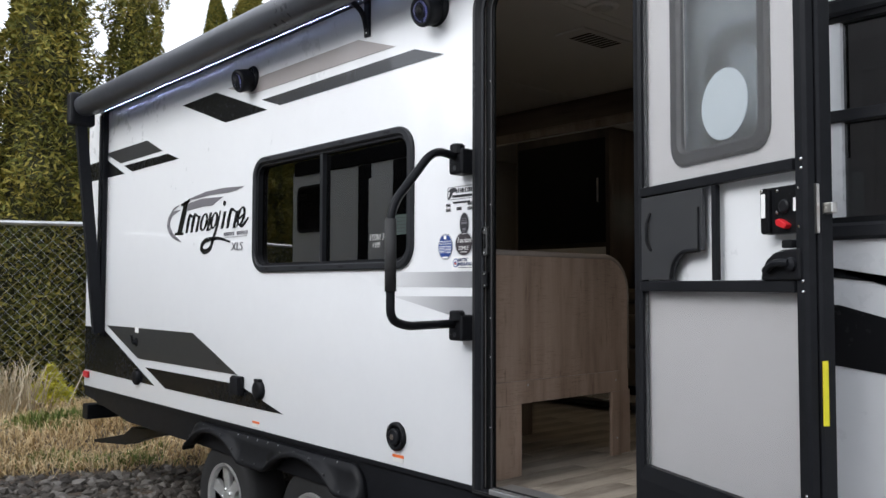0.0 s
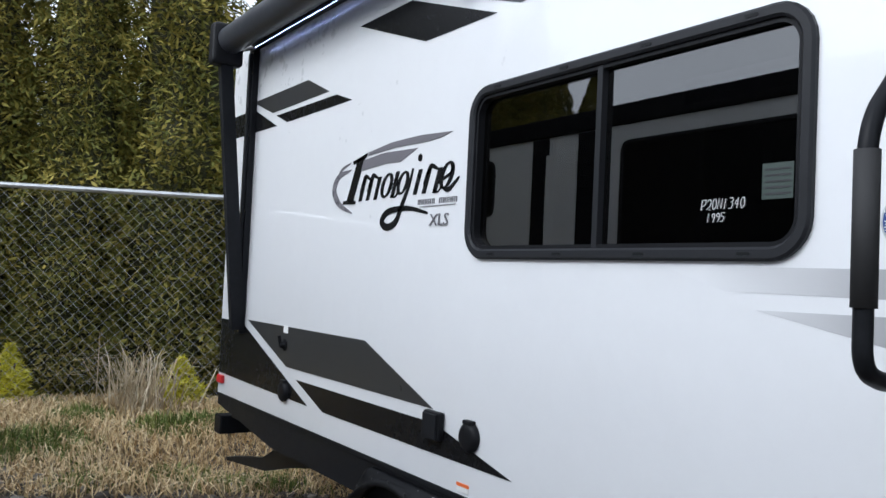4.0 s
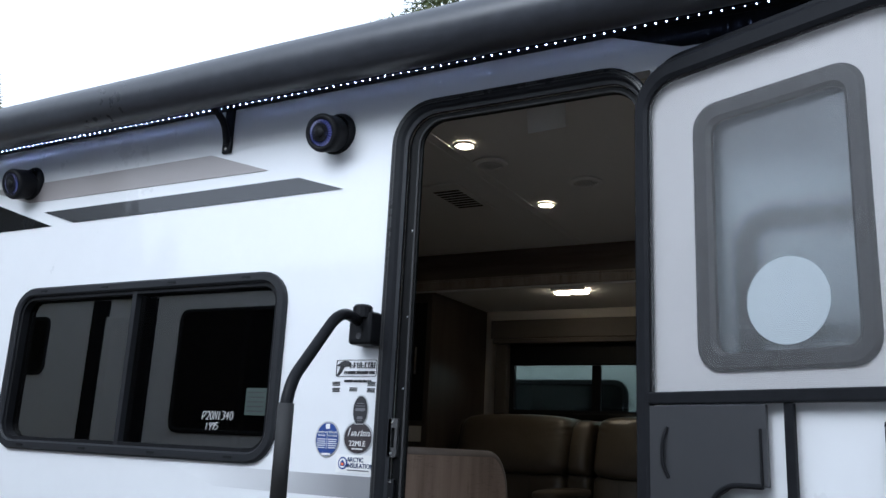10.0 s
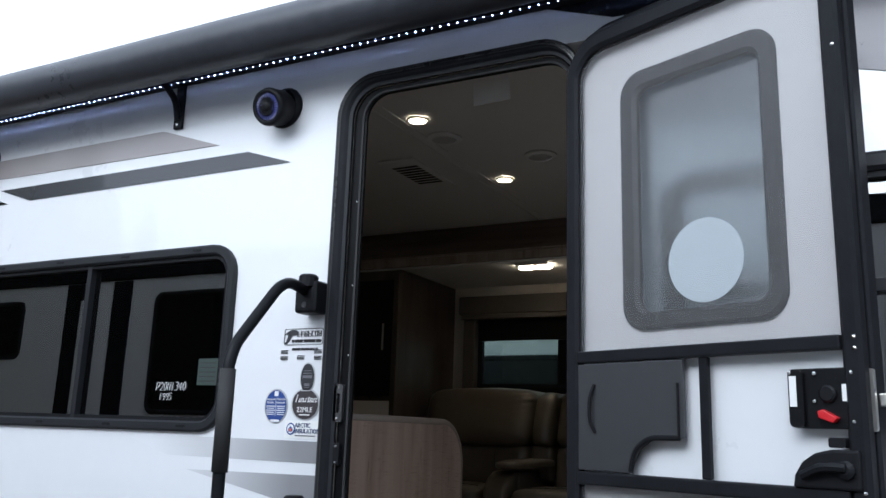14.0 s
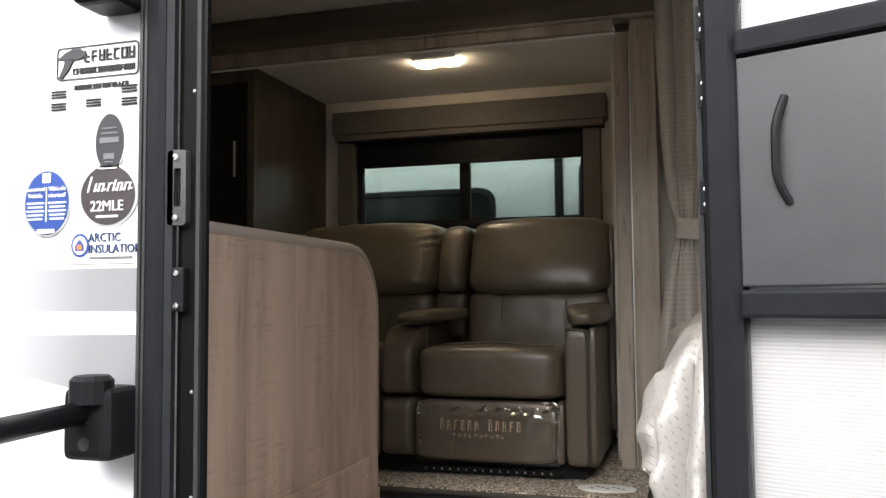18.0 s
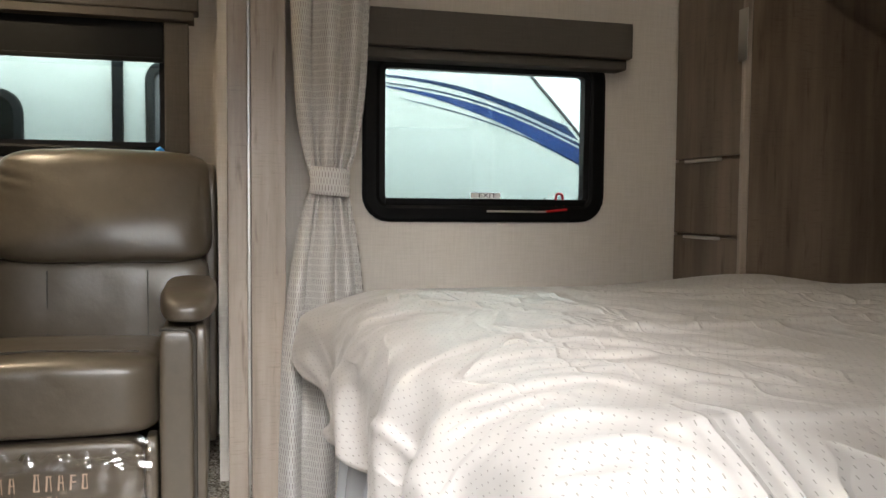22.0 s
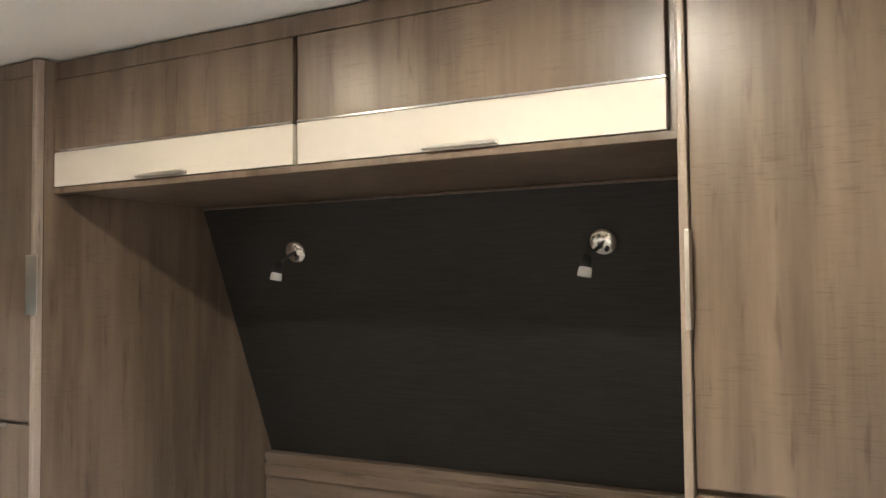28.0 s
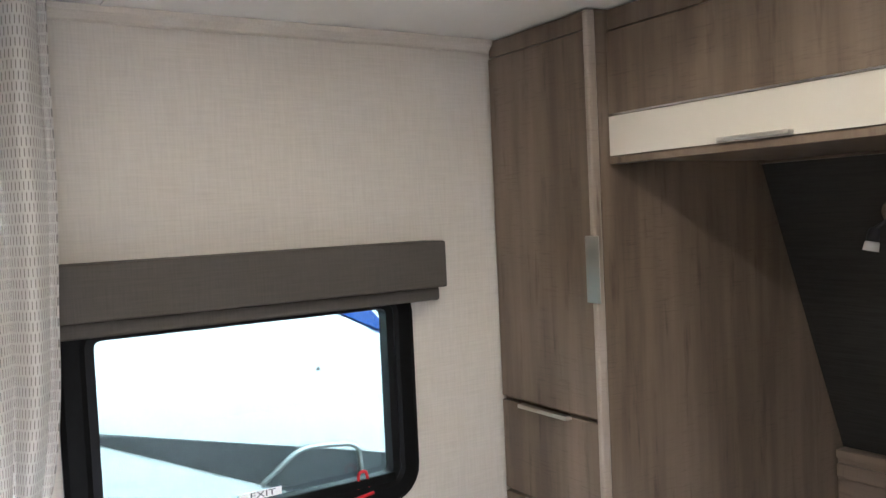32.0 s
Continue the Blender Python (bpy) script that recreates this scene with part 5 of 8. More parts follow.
part("roller", roller(), M_FABRIC_AWN, awn, "rolled black vinyl", smooth=True)
part("fabric_flap", prism([(AX + 0.02, 5.88, AZ + 0.075), (WX - 0.045, 5.88, 2.79), (WX - 0.045, 5.88, 2.784), (AX + 0.02, 5.88, AZ + 0.069)], (0, -6.6, 0)), M_FABRIC_AWN, awn)
part("wall_rail", bbox(WX - 0.05, WX - 0.001, -0.8, 5.98, 2.685, 2.8, 0.006), M_BLACK, awn, "black aluminium awning rail")
part("lead_bar", tube([(AX + 0.075, 5.9, AZ - 0.02), (AX + 0.075, -0.8, AZ - 0.02)], 0.012, 8), M_BLACK, awn, "black lead bar under the roll")
part("end_cap", bbox(AX - 0.1, AX + 0.075, 5.93, 6.02, 2.56, 2.79, 0.03, 4), M_PLASTIC, awn, "black moulded end cap")
part("silver_rod", tube([(AX + 0.05, 5.95, 2.655), (WX - 0.03, 5.95, 2.69)], 0.012, 8), M_STEEL, awn, "short bright rod")
part("outer_arm", prism([(AX - 0.05, 5.95, 2.6), (AX + 0.02, 5.95, 2.6), (WX - 0.02, 5.95, 1.3), (WX - 0.02, 5.95, 1.12), (WX - 0.075, 5.95, 1.12)], (0, 0.05, 0), 0.004), M_BLACK, awn, "black folding arm")
wa = part("wall_arm", bbox(WX - 0.035, WX - 0.001, 5.955, 6.03, 1.1, 2.71, 0.004), M_BLACK, awn, "black channel arm on the wall")
part("arm_rib", bbox(WX - 0.05, WX - 0.034, 5.975, 6.005, 1.2, 2.66, 0.004), M_FRAME, wa)
for zz in (1.12, 1.42, 1.78, 2.2, 2.55):
    part("bolt", lathe([(0.009, 0), (0.008, 0.004), (0, 0.005)], (WX - 0.0352, 5.965, zz), (-1, 0, 0), 8), M_CHROME, wa)


def led_strip():
    b = bmesh.new()
    n = 190
    for i in range(n):
        y = 5.9 - (5.9 - 0.76) * i / (n - 1)
        bbox(WX - 0.05, WX - 0.047, y - 0.001, y + 0.001, 2.6765, 2.6788, bm=b)
    return b


ls = part("light_strip", bbox(WX - 0.048, WX - 0.038, 0.72, 5.94, 2.679, 2.6845), M_PLASTIC, awn, "black light strip carrier")
part("light_bead", led_strip(), M_LED, ls, "row of cool white light beads", kind="stuff")
br = thing("awning_bracket", (WX, 2.875, 2.53), "black steel awning support bracket", "bracket")
part("upright", bbox(WX - 0.014, WX - 0.001, 2.857, 2.893, 2.53, 2.7, 0.003), M_BLACK, br)
part("curved_strut", tube(arc_path([(WX - 0.012, 2.875, 2.56), (WX - 0.03, 2.875, 2.63), (WX - 0.105, 2.875, 2.672)], 0.05, 6), 0.012, 8), M_BLACK, br)
part("cradle", prism([(WX - 0.16, 2.862, 2.672), (WX - 0.02, 2.862, 2.678), (WX - 0.02, 2.862, 2.69), (WX - 0.16, 2.862, 2.684)], (0, 0.026, 0)), M_BLACK, br)
part("bolt", lathe([(0.007, 0), (0.006, 0.003), (0, 0.004)], (WX - 0.014, 2.875, 2.545), (-1, 0, 0), 8), M_CHROME, br)


def speaker(y, z):
    s = thing("outdoor_speaker", (WX, y, z), "round black outdoor speaker with blue glowing cone", "speaker", "outdoor speakers")
    part("base", lathe([(0.0, 0), (0.066, 0.0), (0.068, 0.006), (0.062, 0.014), (0.054, 0.02)], (WX, y, z), (-1, 0, 0), 28), M_PLASTIC, s, smooth=True)
    part("body", lathe([(0.05, 0.014), (0.056, 0.03), (0.058, 0.07), (0.06, 0.085), (0.056, 0.094), (0.044, 0.098), (0.044, 0.09), (0, 0.088)], (WX, y, z), (-1, 0, -0.3), 28), M_PLASTIC, s, smooth=True)
    ctr = Vector((WX, y, z)) + Vector((-1, 0, -0.3)).normalized() * 0.0905
    part("cone", lathe([(0.0, 0.0), (0.041, 0.0), (0.041, 0.002), (0, 0.003)], ctr, (-1, 0, -0.3), 20), M_BLUEGLOW, s, "blue lit cone")
    ax = Vector((-1, 0, -0.3)).normalized()
    u = Vector((0, 1, 0))
    v = ax.cross(u)
    for k in range(30):
        a = 2 * math.pi * k / 30
        d = u * math.cos(a) + v * math.sin(a)
        c0, c1 = ctr + d * 0.012 + ax * 0.007, ctr + d * 0.047 + ax * 0.005
        part("grille_rib", tube([c0, c1], 0.0022, 5), M_PLASTIC, s)
    part("dome", lathe([(0.016, 0.004), (0.015, 0.009), (0.008, 0.0115), (0, 0.012)], ctr, (-1, 0, -0.3), 16), M_PLASTIC, s, smooth=True)
    part("grille_ring", lathe([(0.024, 0.006), (0.027, 0.009), (0.03, 0.006)], ctr, (-1, 0, -0.3), 20), M_PLASTIC, s)
    return s


sp1 = speaker(2.422, 2.536)
copy_thing(sp1, Matrix.Translation((WX, 3.89, 2.536)))

# ---- grab handle ----
gh = thing("grab_handle", (WX, 2.27, 1.28), "folding black entry grab handle with padded grip", "handle")
GX, GY = 1.741, 2.252
path = arc_path([(WX - 0.05, GY, 1.93), (WX - 0.19, 2.225, 1.94), (GX + 0.02, 2.23, 1.745), (GX, 2.229, 1.69), (GX, 2.228, 1.34), (GX + 0.08, 2.24, 1.315), (WX - 0.05, GY, 1.318)], 0.075, 8)
part("bar", tube(path, 0.0155, 12), M_BLACK, gh, "bent black steel tube", smooth=True)
part("grip", tube([(GX, 2.229, 1.682), (GX, 2.228, 1.435)], 0.02, 14), M_RUBBER, gh, "black foam grip", smooth=True)
for zz in (1.9, 1.29):
    mt = part("mount", bbox(WX - 0.07, WX - 0.001, GY - 0.045, GY + 0.03, zz - 0.035, zz + 0.06, 0.014, 3), M_PLASTIC, gh, "black moulded mount")
    part("boss", lathe([(0.028, 0), (0.028, 0.03), (0.022, 0.036), (0, 0.036)], (WX - 0.06, GY - 0.01, zz + 0.04), (0, 0, 1), 14), M_PLASTIC, mt)
    for k in (-0.012, 0.022):
        part("screw_recess", lathe([(0.009, 0), (0.009, 0.0015), (0, 0.0008)], (WX - 0.0703, GY - 0.008, zz + k), (-1, 0, 0), 10), M_INK, mt)

# ---- fittings on the lower wall ----
fc = thing("water_inlet", (WX, 2.663, 0.79), "round black lockable fill cap on white wall", "fill cap")
part("bezel", lathe([(0.058, 0), (0.058, 0.012), (0.05, 0.018), (0.042, 0.016), (0.04, 0.008), (0, 0.008)], (WX, 2.663, 0.848), (-1, 0, 0), 28), M_PLASTIC, fc, smooth=True)
part("cap", lathe([(0.034, 0.006), (0.034, 0.022), (0.028, 0.026), (0, 0.026)], (WX, 2.663, 0.848), (-1, 0, 0), 20), M_BLACK, fc)
part("lock", lathe([(0.012, 0.024), (0.012, 0.03), (0, 0.03)], (WX, 2.663, 0.848), (-1, 0, 0), 12), M_CHROME, fc)
for y, z in ((3.775, 0.93), (5.352, 0.866)):
    hc = thing("hatch_cover", (WX, y, z - 0.05), "round black plastic outlet cover", "outlet cover", "outlet covers")
    part("cover", lathe([(0.05, 0), (0.05, 0.014), (0.044, 0.022), (0.03, 0.026), (0, 0.027)], (WX, y, z), (-1, 0, 0), 24), M_PLASTIC, hc, smooth=True)
    part("hinge", bbox(WX - 0.024, WX - 0.001, y - 0.025, y + 0.025, z + 0.042, z + 0.056, 0.004), M_PLASTIC, hc)
ob = thing("outlet_box", (WX, 3.985, 0.885), "square black weatherproof outlet box", "outlet cover")
part("box", bbox(WX - 0.03, WX - 0.001, 3.935, 4.035, 0.885, 0.985, 0.008), M_PLASTIC, ob)
part("lid", bbox(WX - 0.038, WX - 0.031, 3.942, 4.028, 0.89, 0.978, 0.004), M_BLACK, ob)
kn = thing("spray_port", (WX, 5.38, 1.06), "black quick-connect spray port with white tag", "spray port")
part("plate", lathe([(0.03, 0), (0.03, 0.006), (0.02, 0.01), (0.012, 0.03), (0, 0.03)], (WX, 5.381, 1.09), (-1, 0, 0), 16), M_PLASTIC, kn)
part("lever", tube([(WX - 0.026, 5.381, 1.09), (WX - 0.034, 5.381, 1.135)], 0.008, 8), M_PLASTIC, kn)
part("tag", bbox(WX - 0.005, WX - 0.002, 5.345, 5.4, 1.15, 1.185), M_PAPER, kn, "small white printed tag")
rl = thing("marker_light", (WX, 6.29, 0.78), "small red side marker light", "light")
part("lens", bbox(WX - 0.02, WX - 0.001, 6.24, 6.33, 0.79, 0.835, 0.006), M_RED, rl)
for y, z in ((3.81, 0.762), (2.655, 0.768)):
    n = tagged(part("notice_label", bbox(WX - 0.003, WX, y - 0.035, y + 0.035, z - 0.004, z + 0.007), M_ORANGE, wall_door, "small orange warning label"))
    part("printing", bbox(WX - 0.0025, WX, y - 0.033, y + 0.033, z - 0.022, z - 0.006), M_PAPER, n)

# ---- underframe, fender, wheels ----
uf = thing("trailer_chassis", (3.3, 3.0, 0.0), "black trailer chassis with skirt, fender, bumper and tandem wheels", "trailer chassis")
part("skirt", prism([(WX + 0.004, 6.35, 0.729), (WX + 0.004, 6.35, 0.66), (WX + 0.004, 5.5, 0.56), (WX + 0.004, -0.95, 0.56), (WX + 0.004, -0.95, 0.729)], (0.03, 0, 0)), M_BLACK, uf, "black lower skirt")
part("bottom_trim", bbox(WX - 0.006, WX + 0.003, -0.95, 6.35, 0.71, 0.729, 0.002), M_BLACK, uf, "black lower trim rail")
part("far_skirt", bbox(4.55, 4.575, -0.95, 6.35, 0.56, 0.729), M_BLACK, uf)
part("belly", bbox(WX + 0.04, 4.54, -0.9, 6.2, 0.6, 0.65), M_DARKVOID, uf)
for x in (2.75, 3.85):
    part("frame_rail", bbox(x - 0.03, x + 0.03, -2.0, 6.45, 0.46, 0.6, 0.004), M_BLACK, uf)
part("rear_bumper", bbox(WX + 0.05, 4.53, 6.42, 6.53, 0.46, 0.57, 0.008), M_BLACK, uf, "square black rear bumper")
part("stabiliser_jack", prism([(WX + 0.2, y, z) for y, z in ((6.7, 0.262), (6.7, 0.238), (6.05, 0.31), (5.75, 0.39), (5.36, 0.47), (5.36, 0.5), (5.95, 0.45), (6.1, 0.37))], (0.09, 0, 0), 0.005), M_BLACK, uf, "folded black stabiliser jack")
WY = (4.2, 3.33)


def fender():
    """A moulded skirt with two round arches and a rolled lip along its lower edge."""
    def lower(y):
        z = 0.55
        for c in WY:
            d = abs(y - c)
            if d < 0.4:
                z = max(z, 0.32 + math.sqrt(0.4 ** 2 - d * d) * 0.86)
        return z
    n = 150
    ys = [4.52 - (4.52 - 2.86) * i / n for i in range(n + 1)]
    lows = [lower(y) for y in ys]
    for _ in range(3):
        lows = [sum(lows[max(0, i - 1):i + 2]) / len(lows[max(0, i - 1):i + 2]) for i in range(n + 1)]
    b = bmesh.new()
    rows = []
    for y, lo in zip(ys, lows):
        e = min(1.0, min(4.52 - y, y - 2.86) / 0.1)
        top = 0.55 + 0.145 * math.sqrt(max(0.0, 1 - (1 - e) ** 2))
        lo = min(lo, top - 0.02)
        h = top - lo
        rows.append([b.verts.new(p) for p in ((WX + 0.003, y, top), (WX - 0.016, y, top - 0.004), (WX - 0.03, y, top - h * 0.3), (WX - 0.04, y, lo + h * 0.25 + 0.012), (WX - 0.062, y, lo + 0.022), (WX - 0.07, y, lo + 0.01), (WX - 0.064, y, lo), (WX + 0.003, y, lo + 0.002))])
    for A, B in zip(rows, rows[1:]):
        for k in range(8):
            b.faces.new((A[k], A[(k + 1) % 8], B[(k + 1) % 8], B[k]))
    b.faces.new(rows[0])
    b.faces.new(rows[-1][::-1])
    return b, list(zip(ys, lows))


skirt_mesh, lip = fender()
fe = part("fender", skirt_mesh, M_PLASTIC, uf, "black moulded double-wheel fender skirt", smooth=True)
for i in range(16):
    y = 4.46 - i * 0.1
    part("screw", lathe([(0.006, 0), (0.005, 0.003), (0, 0.004)], (WX - 0.017, y, 0.684 if 0 < i < 15 else 0.63), (-1, 0, 0.1), 6), M_GALV, fe)
for y, z in lip[7::11]:
    part("screw", lathe([(0.006, 0), (0.005, 0.003), (0, 0.004)], (WX - 0.062, y, z + 0.028), (-1, 0, 0.3), 6), M_STRIKE, fe)


def wheel(y):
    w = part("wheel", lathe([(0.09, 0.0), (0.175, 0.0), (0.184, 0.02), (0.184, 0.14), (0.09, 0.16)], (WX + 0.24, y, 0.305), (-1, 0, 0), 32), M_BLACK, uf, "tandem trailer wheel")
    part("tyre", lathe([(0.185, -0.01), (0.27, -0.015), (0.296, 0.01), (0.305, 0.04), (0.305, 0.17), (0.296, 0.2), (0.27, 0.22), (0.185, 0.205)], (WX + 0.24, y, 0.305), (-1, 0, 0), 48), M_RUBBER, w, "black tyre", smooth=True)
    bm = lathe([(0.19, 0.19), (0.186, 0.215), (0.17, 0.21), (0.166, 0.18)], (WX + 0.24, y, 0.305), (-1, 0, 0), 40)
    bm = lathe([(0.06, 0.15), (0.055, 0.19), (0.035, 0.2), (0, 0.2)], (WX + 0.24, y, 0.305), (-1, 0, 0), 20, bm)
    for k in range(6):
        a = 2 * math.pi * k / 6 + 0.3
        c, s = math.cos(a), math.sin(a)
        pts = [(WX + 0.05, y + c * r - s * w2, 0.305 + s * r + c * w2) for r, w2 in ((0.03, 0.026), (0.174, 0.034), (0.174, -0.034), (0.03, -0.026))]
        bm = prism(pts, (0.03, 0, 0), 0.006, bm)
    part("rim", bm, M_ALU, w, "six-spoke alloy rim")
    for k in range(5):
        a = 2 * math.pi * k / 5
        part("lug_nut", lathe([(0.011, 0), (0.011, 0.012), (0.006, 0.018), (0, 0.018)], (WX + 0.055, y + 0.045 * math.cos(a), 0.305 + 0.045 * math.sin(a)), (-1, 0, 0), 6), M_CHROME, w)
    return w


for y in WY:
    wheel(y)

# ---- ceiling fittings ----


def puck(x, y, z=CEIL, lens=M_LAMPWARM):
    p = thing("ceiling_light", (x, y, z), "round recessed warm ceiling light with white rim", "light", "ceiling lights")
    part("rim", lathe([(0.045, -0.001), (0.045, -0.005), (0.04, -0.008), (0.034, -0.007), (0.034, -0.001)], (x, y, z), (0, 0, 1), 24), M_CEIL, p)
    part("lens", lathe([(0.0, -0.0085), (0.02, -0.008), (0.0335, -0.006), (0.0335, -0.003), (0, -0.003)], (x, y, z), (0, 0, 1), 20), lens, p)
    return p


lamp0 = puck(2.833, 2.345)
puck(2.72, 0.88, lens=M_LAMPBED)
puck(3.647, 0.88, lens=M_LAMPBED_SOFT)
for x, y in ((3.676, 2.335), (2.77, 4.6), (3.62, 4.6)):
    copy_thing(lamp0, Matrix.Translation((x, y, CEIL)))
dl = thing("twin_ceiling_light", (4.62, 2.547, 2.514), "twin-lens warm ceiling light in the slide-out", "light")
part("base", bbox(4.555, 4.525, 2.44, 2.632, 2.505, 2.514, 0.003), M_CEIL, dl)
for yc in (2.482, 2.59):
    part("lens", cushion(4.568, 4.652, yc - 0.048, yc + 0.048, 2.494, 2.508, 2.4, 6), M_LAMPWARM, dl, smooth=True)
for x, y in ((3.056, 2.34), (3.41, 2.05)):
    v = thing("round_vent", (x, y, CEIL), "round white ceiling air vent with slats", "vent", "round vents")
    part("rim", lathe([(0.072, -0.001), (0.072, -0.008), (0.056, -0.014), (0.05, -0.012), (0.05, -0.001)], (x, y, CEIL), (0, 0, 1), 24), M_CEIL, v)
    part("core", lathe([(0, -0.003), (0.05, -0.003), (0.05, -0.002), (0, -0.002)], (x, y, CEIL), (0, 0, 1), 20), M_DARKVOID, v)
    for k in range(-3, 4):
        hw = math.sqrt(0.05 ** 2 - (k * 0.013) ** 2)
        part("slat", bbox(x - hw, x + hw, y + k * 0.013 - 0.002, y + k * 0.013 + 0.002, CEIL - 0.012, CEIL - 0.004), M_CEIL, v)
ac = thing("air_return_grille", (3.33, 2.62, CEIL), "white slotted ceiling air grille", "vent")
part("plate", bbox(3.22, 3.67, 2.58, 2.77, CEIL - 0.012, CEIL - 0.001, 0.006), M_CEIL, ac)
for k in range(8):
    part("slot", bbox(3.3 + k * 0.035, 3.32 + k * 0.035, 2.61, 2.74, CEIL - 0.0135, CEIL - 0.0122), M_DARKVOID, ac)
solo("ceiling_batten", bbox(WX + 0.06, 4.45, 2.452, 2.466, CEIL - 0.004, CEIL - 0.0005, 0.001), M_CEIL, "thin white seam strip across the ceiling", "trim", kind="structure")
tag = solo("hanging_tag", prism([(2.465, 1.8, 2.685), (2.465, 1.93, 2.68), (2.475, 1.93, 2.6), (2.477, 1.8, 2.605)], (0.0015, 0, 0)), M_PAPER, "white paper tag hanging from the ceiling by the entry", "tag")
part("string", tube([(2.465, 1.87, CEIL), (2.466, 1.87, 2.68)], 0.0012, 5), M_PAPER, tag)

# ---- dinette end panel ----
pp = thing("dinette_partition", (2.64, 2.25, FLOOR), "taupe oak dinette end panel with rounded corner and open base", "partition")


def on_part(x, z, d=0.0):
    return (x, 2.24 - d, z)


bm = plate(rrect(2.176, 3.092, 1.0, 1.578, 0.15, 10, (0, 0, 1, 0)), on_part, -0.026)
part("panel", bm, M_WOODPANEL, pp)
part("edge_band", tube([(2.176, 2.253, 1.58), *[(a, 2.253, b + 0.002) for a, b in rrect(2.176, 3.092, 1.0, 1.578, 0.15, 10, (0, 0, 1, 0))[2:-1][::-1]], (3.093, 2.253, 1.09)], 0.0158, 8), M_EDGE, pp, "greyish rounded edge banding", smooth=True)
part("apron", plate([(2.176, 1.0), (3.02, 1.0), (3.02, 1.088), (2.176, 1.088)], on_part, 0.016, bevel=0.003), M_WOODPANEL, pp, "oak rail over the opening")
part("stile", plate([(2.955, FLOOR), (3.02, FLOOR), (3.02, 0.9995), (2.955, 0.9995)], on_part, 0.016, bevel=0.003), M_WOODPANEL, pp)
part("stile", plate([(2.176, FLOOR), (2.385, FLOOR), (2.385, 0.9995), (2.176, 0.9995)], on_part, 0.016, bevel=0.003), M_WOODPANEL, pp)
part("leg_panel", plate([(3.0, FLOOR), (3.103, FLOOR), (3.103, 0.9995), (3.0, 0.9995)], on_part, -0.026), M_WOODPANEL, pp)
part("seat_box_back", bbox(2.176, 3.1, 2.82, 2.845, FLOOR, 1.1), M_WOOD, pp)
part("seat_deck", bbox(2.176, 3.1, 2.27, 2.82, 1.1, 1.12), M_WOOD, pp)
for xx, zz in ((2.42, 1.07), (2.98, 1.05), (2.99, 0.8)):
    part("screw_cap", lathe([(0.005, 0), (0.004, 0.001), (0, 0.0012)], on_part(xx, zz, 0.0162), (0, -1, 0), 8), M_GALV, pp)

# ---- pantry in the slide-out ----
pa = thing("pantry_cabinet", (4.85, 3.75, 0.801), "tall oak pantry cabinet, coloured dark as in shade, with pale mid strip", "cabinet")
part("body", bbox(4.462, SX - 0.003, 3.345, 4.2, 0.802, 2.513, 0.002), M_WOODSHADED, pa)
for z0, z1, nm in ((0.87, 1.6, "door"), (1.75, 2.45, "door")):
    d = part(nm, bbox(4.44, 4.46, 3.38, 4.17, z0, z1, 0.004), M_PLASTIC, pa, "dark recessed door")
    part("handle", tube([(4.425, 3.44, (z0 + z1) / 2 - 0.08), (4.425, 3.44, (z0 + z1) / 2 + 0.08)], 0.006, 8), M_STEEL, d)
part("front_stile", bbox(4.43, 4.462, 3.345, 3.379, 0.81, 2.5, 0.003), M_WOODSHADED, pa)
part("mid_strip", bbox(4.435, 4.46, 3.38, 4.17, 1.63, 1.72, 0.004), M_CREAM, pa, "pale gloss strip")

# ---- theatre seat ----
ts = thing("theatre_seat", (4.6, 2.55, 0.801), "dark olive-brown leather twin recliner with centre console", "recliner")


def sculpt(bm, shape):
    for v in bm.verts:
        v.co = shape(v.co.copy())
    return bm


def bell(t, c, w):
    return math.exp(-((t - c) / w) ** 2)


def upper_pad(y0, y1, z0, z1, seed, tuck_low, tuck_high):
    """Overstuffed head pad: leans back, bulges over its lower seam, puckers where the cover is pulled in at the sides."""
    def shape(q):
        u, w = (q.y - y0) / (y1 - y0), (q.z - z0) / (z1 - z0)
        front = max(0.0, min(1.0, (4.8 - q.x) / 0.15))
        q.x += 0.1 * w - front * (0.03 * math.sin(math.pi * min(1, max(0, u))) ** 0.6 * bell(w, 0.3, 0.42))
        for side, on in ((1 - u, tuck_high), (u, tuck_low)):
            if on:
                near = math.exp(-(max(0, side) / 0.11) ** 1.5)
                q.x += front * near * (0.012 + 0.01 * math.sin(w * 58 + 2.5 * side * 10)) * bell(w, 0.76, 0.16)
                q.x += front * 0.012 * near * bell(w, 0.05 + side * 0.5, 0.05)
        q.x += front * 0.006 * noise.noise(Vector((q.y * 7, q.z * 9, seed)))
        q.z += 0.012 * math.sin(math.pi * min(1, max(0, u))) * w - 0.01 * w * (1 - u if tuck_high else u) * 0.3
        return q
    return sculpt(cushion(4.58, 4.98, y0, y1, z0, z1, 7, 26, 0.003, seed), shape)


def lumbar_pad(y0, y1, z0, z1, seed):
    def shape(q):
        u, w = (q.y - y0) / (y1 - y0), (q.z - z0) / (z1 - z0)
        front = max(0.0, min(1.0, (4.75 - q.x) / 0.1))
        for k in (0.3, 0.74):
            q.x += front * 0.007 * bell(u, k, 0.018)
        q.x += front * (0.016 * w - 0.016 * bell(w, 0.45, 0.4)) + front * 0.004 * noise.noise(Vector((q.y * 6, q.z * 8, seed)))
        return q
    return sculpt(cushion(4.6, 4.92, y0, y1, z0, z1, 9, 24, 0.002, seed), shape)


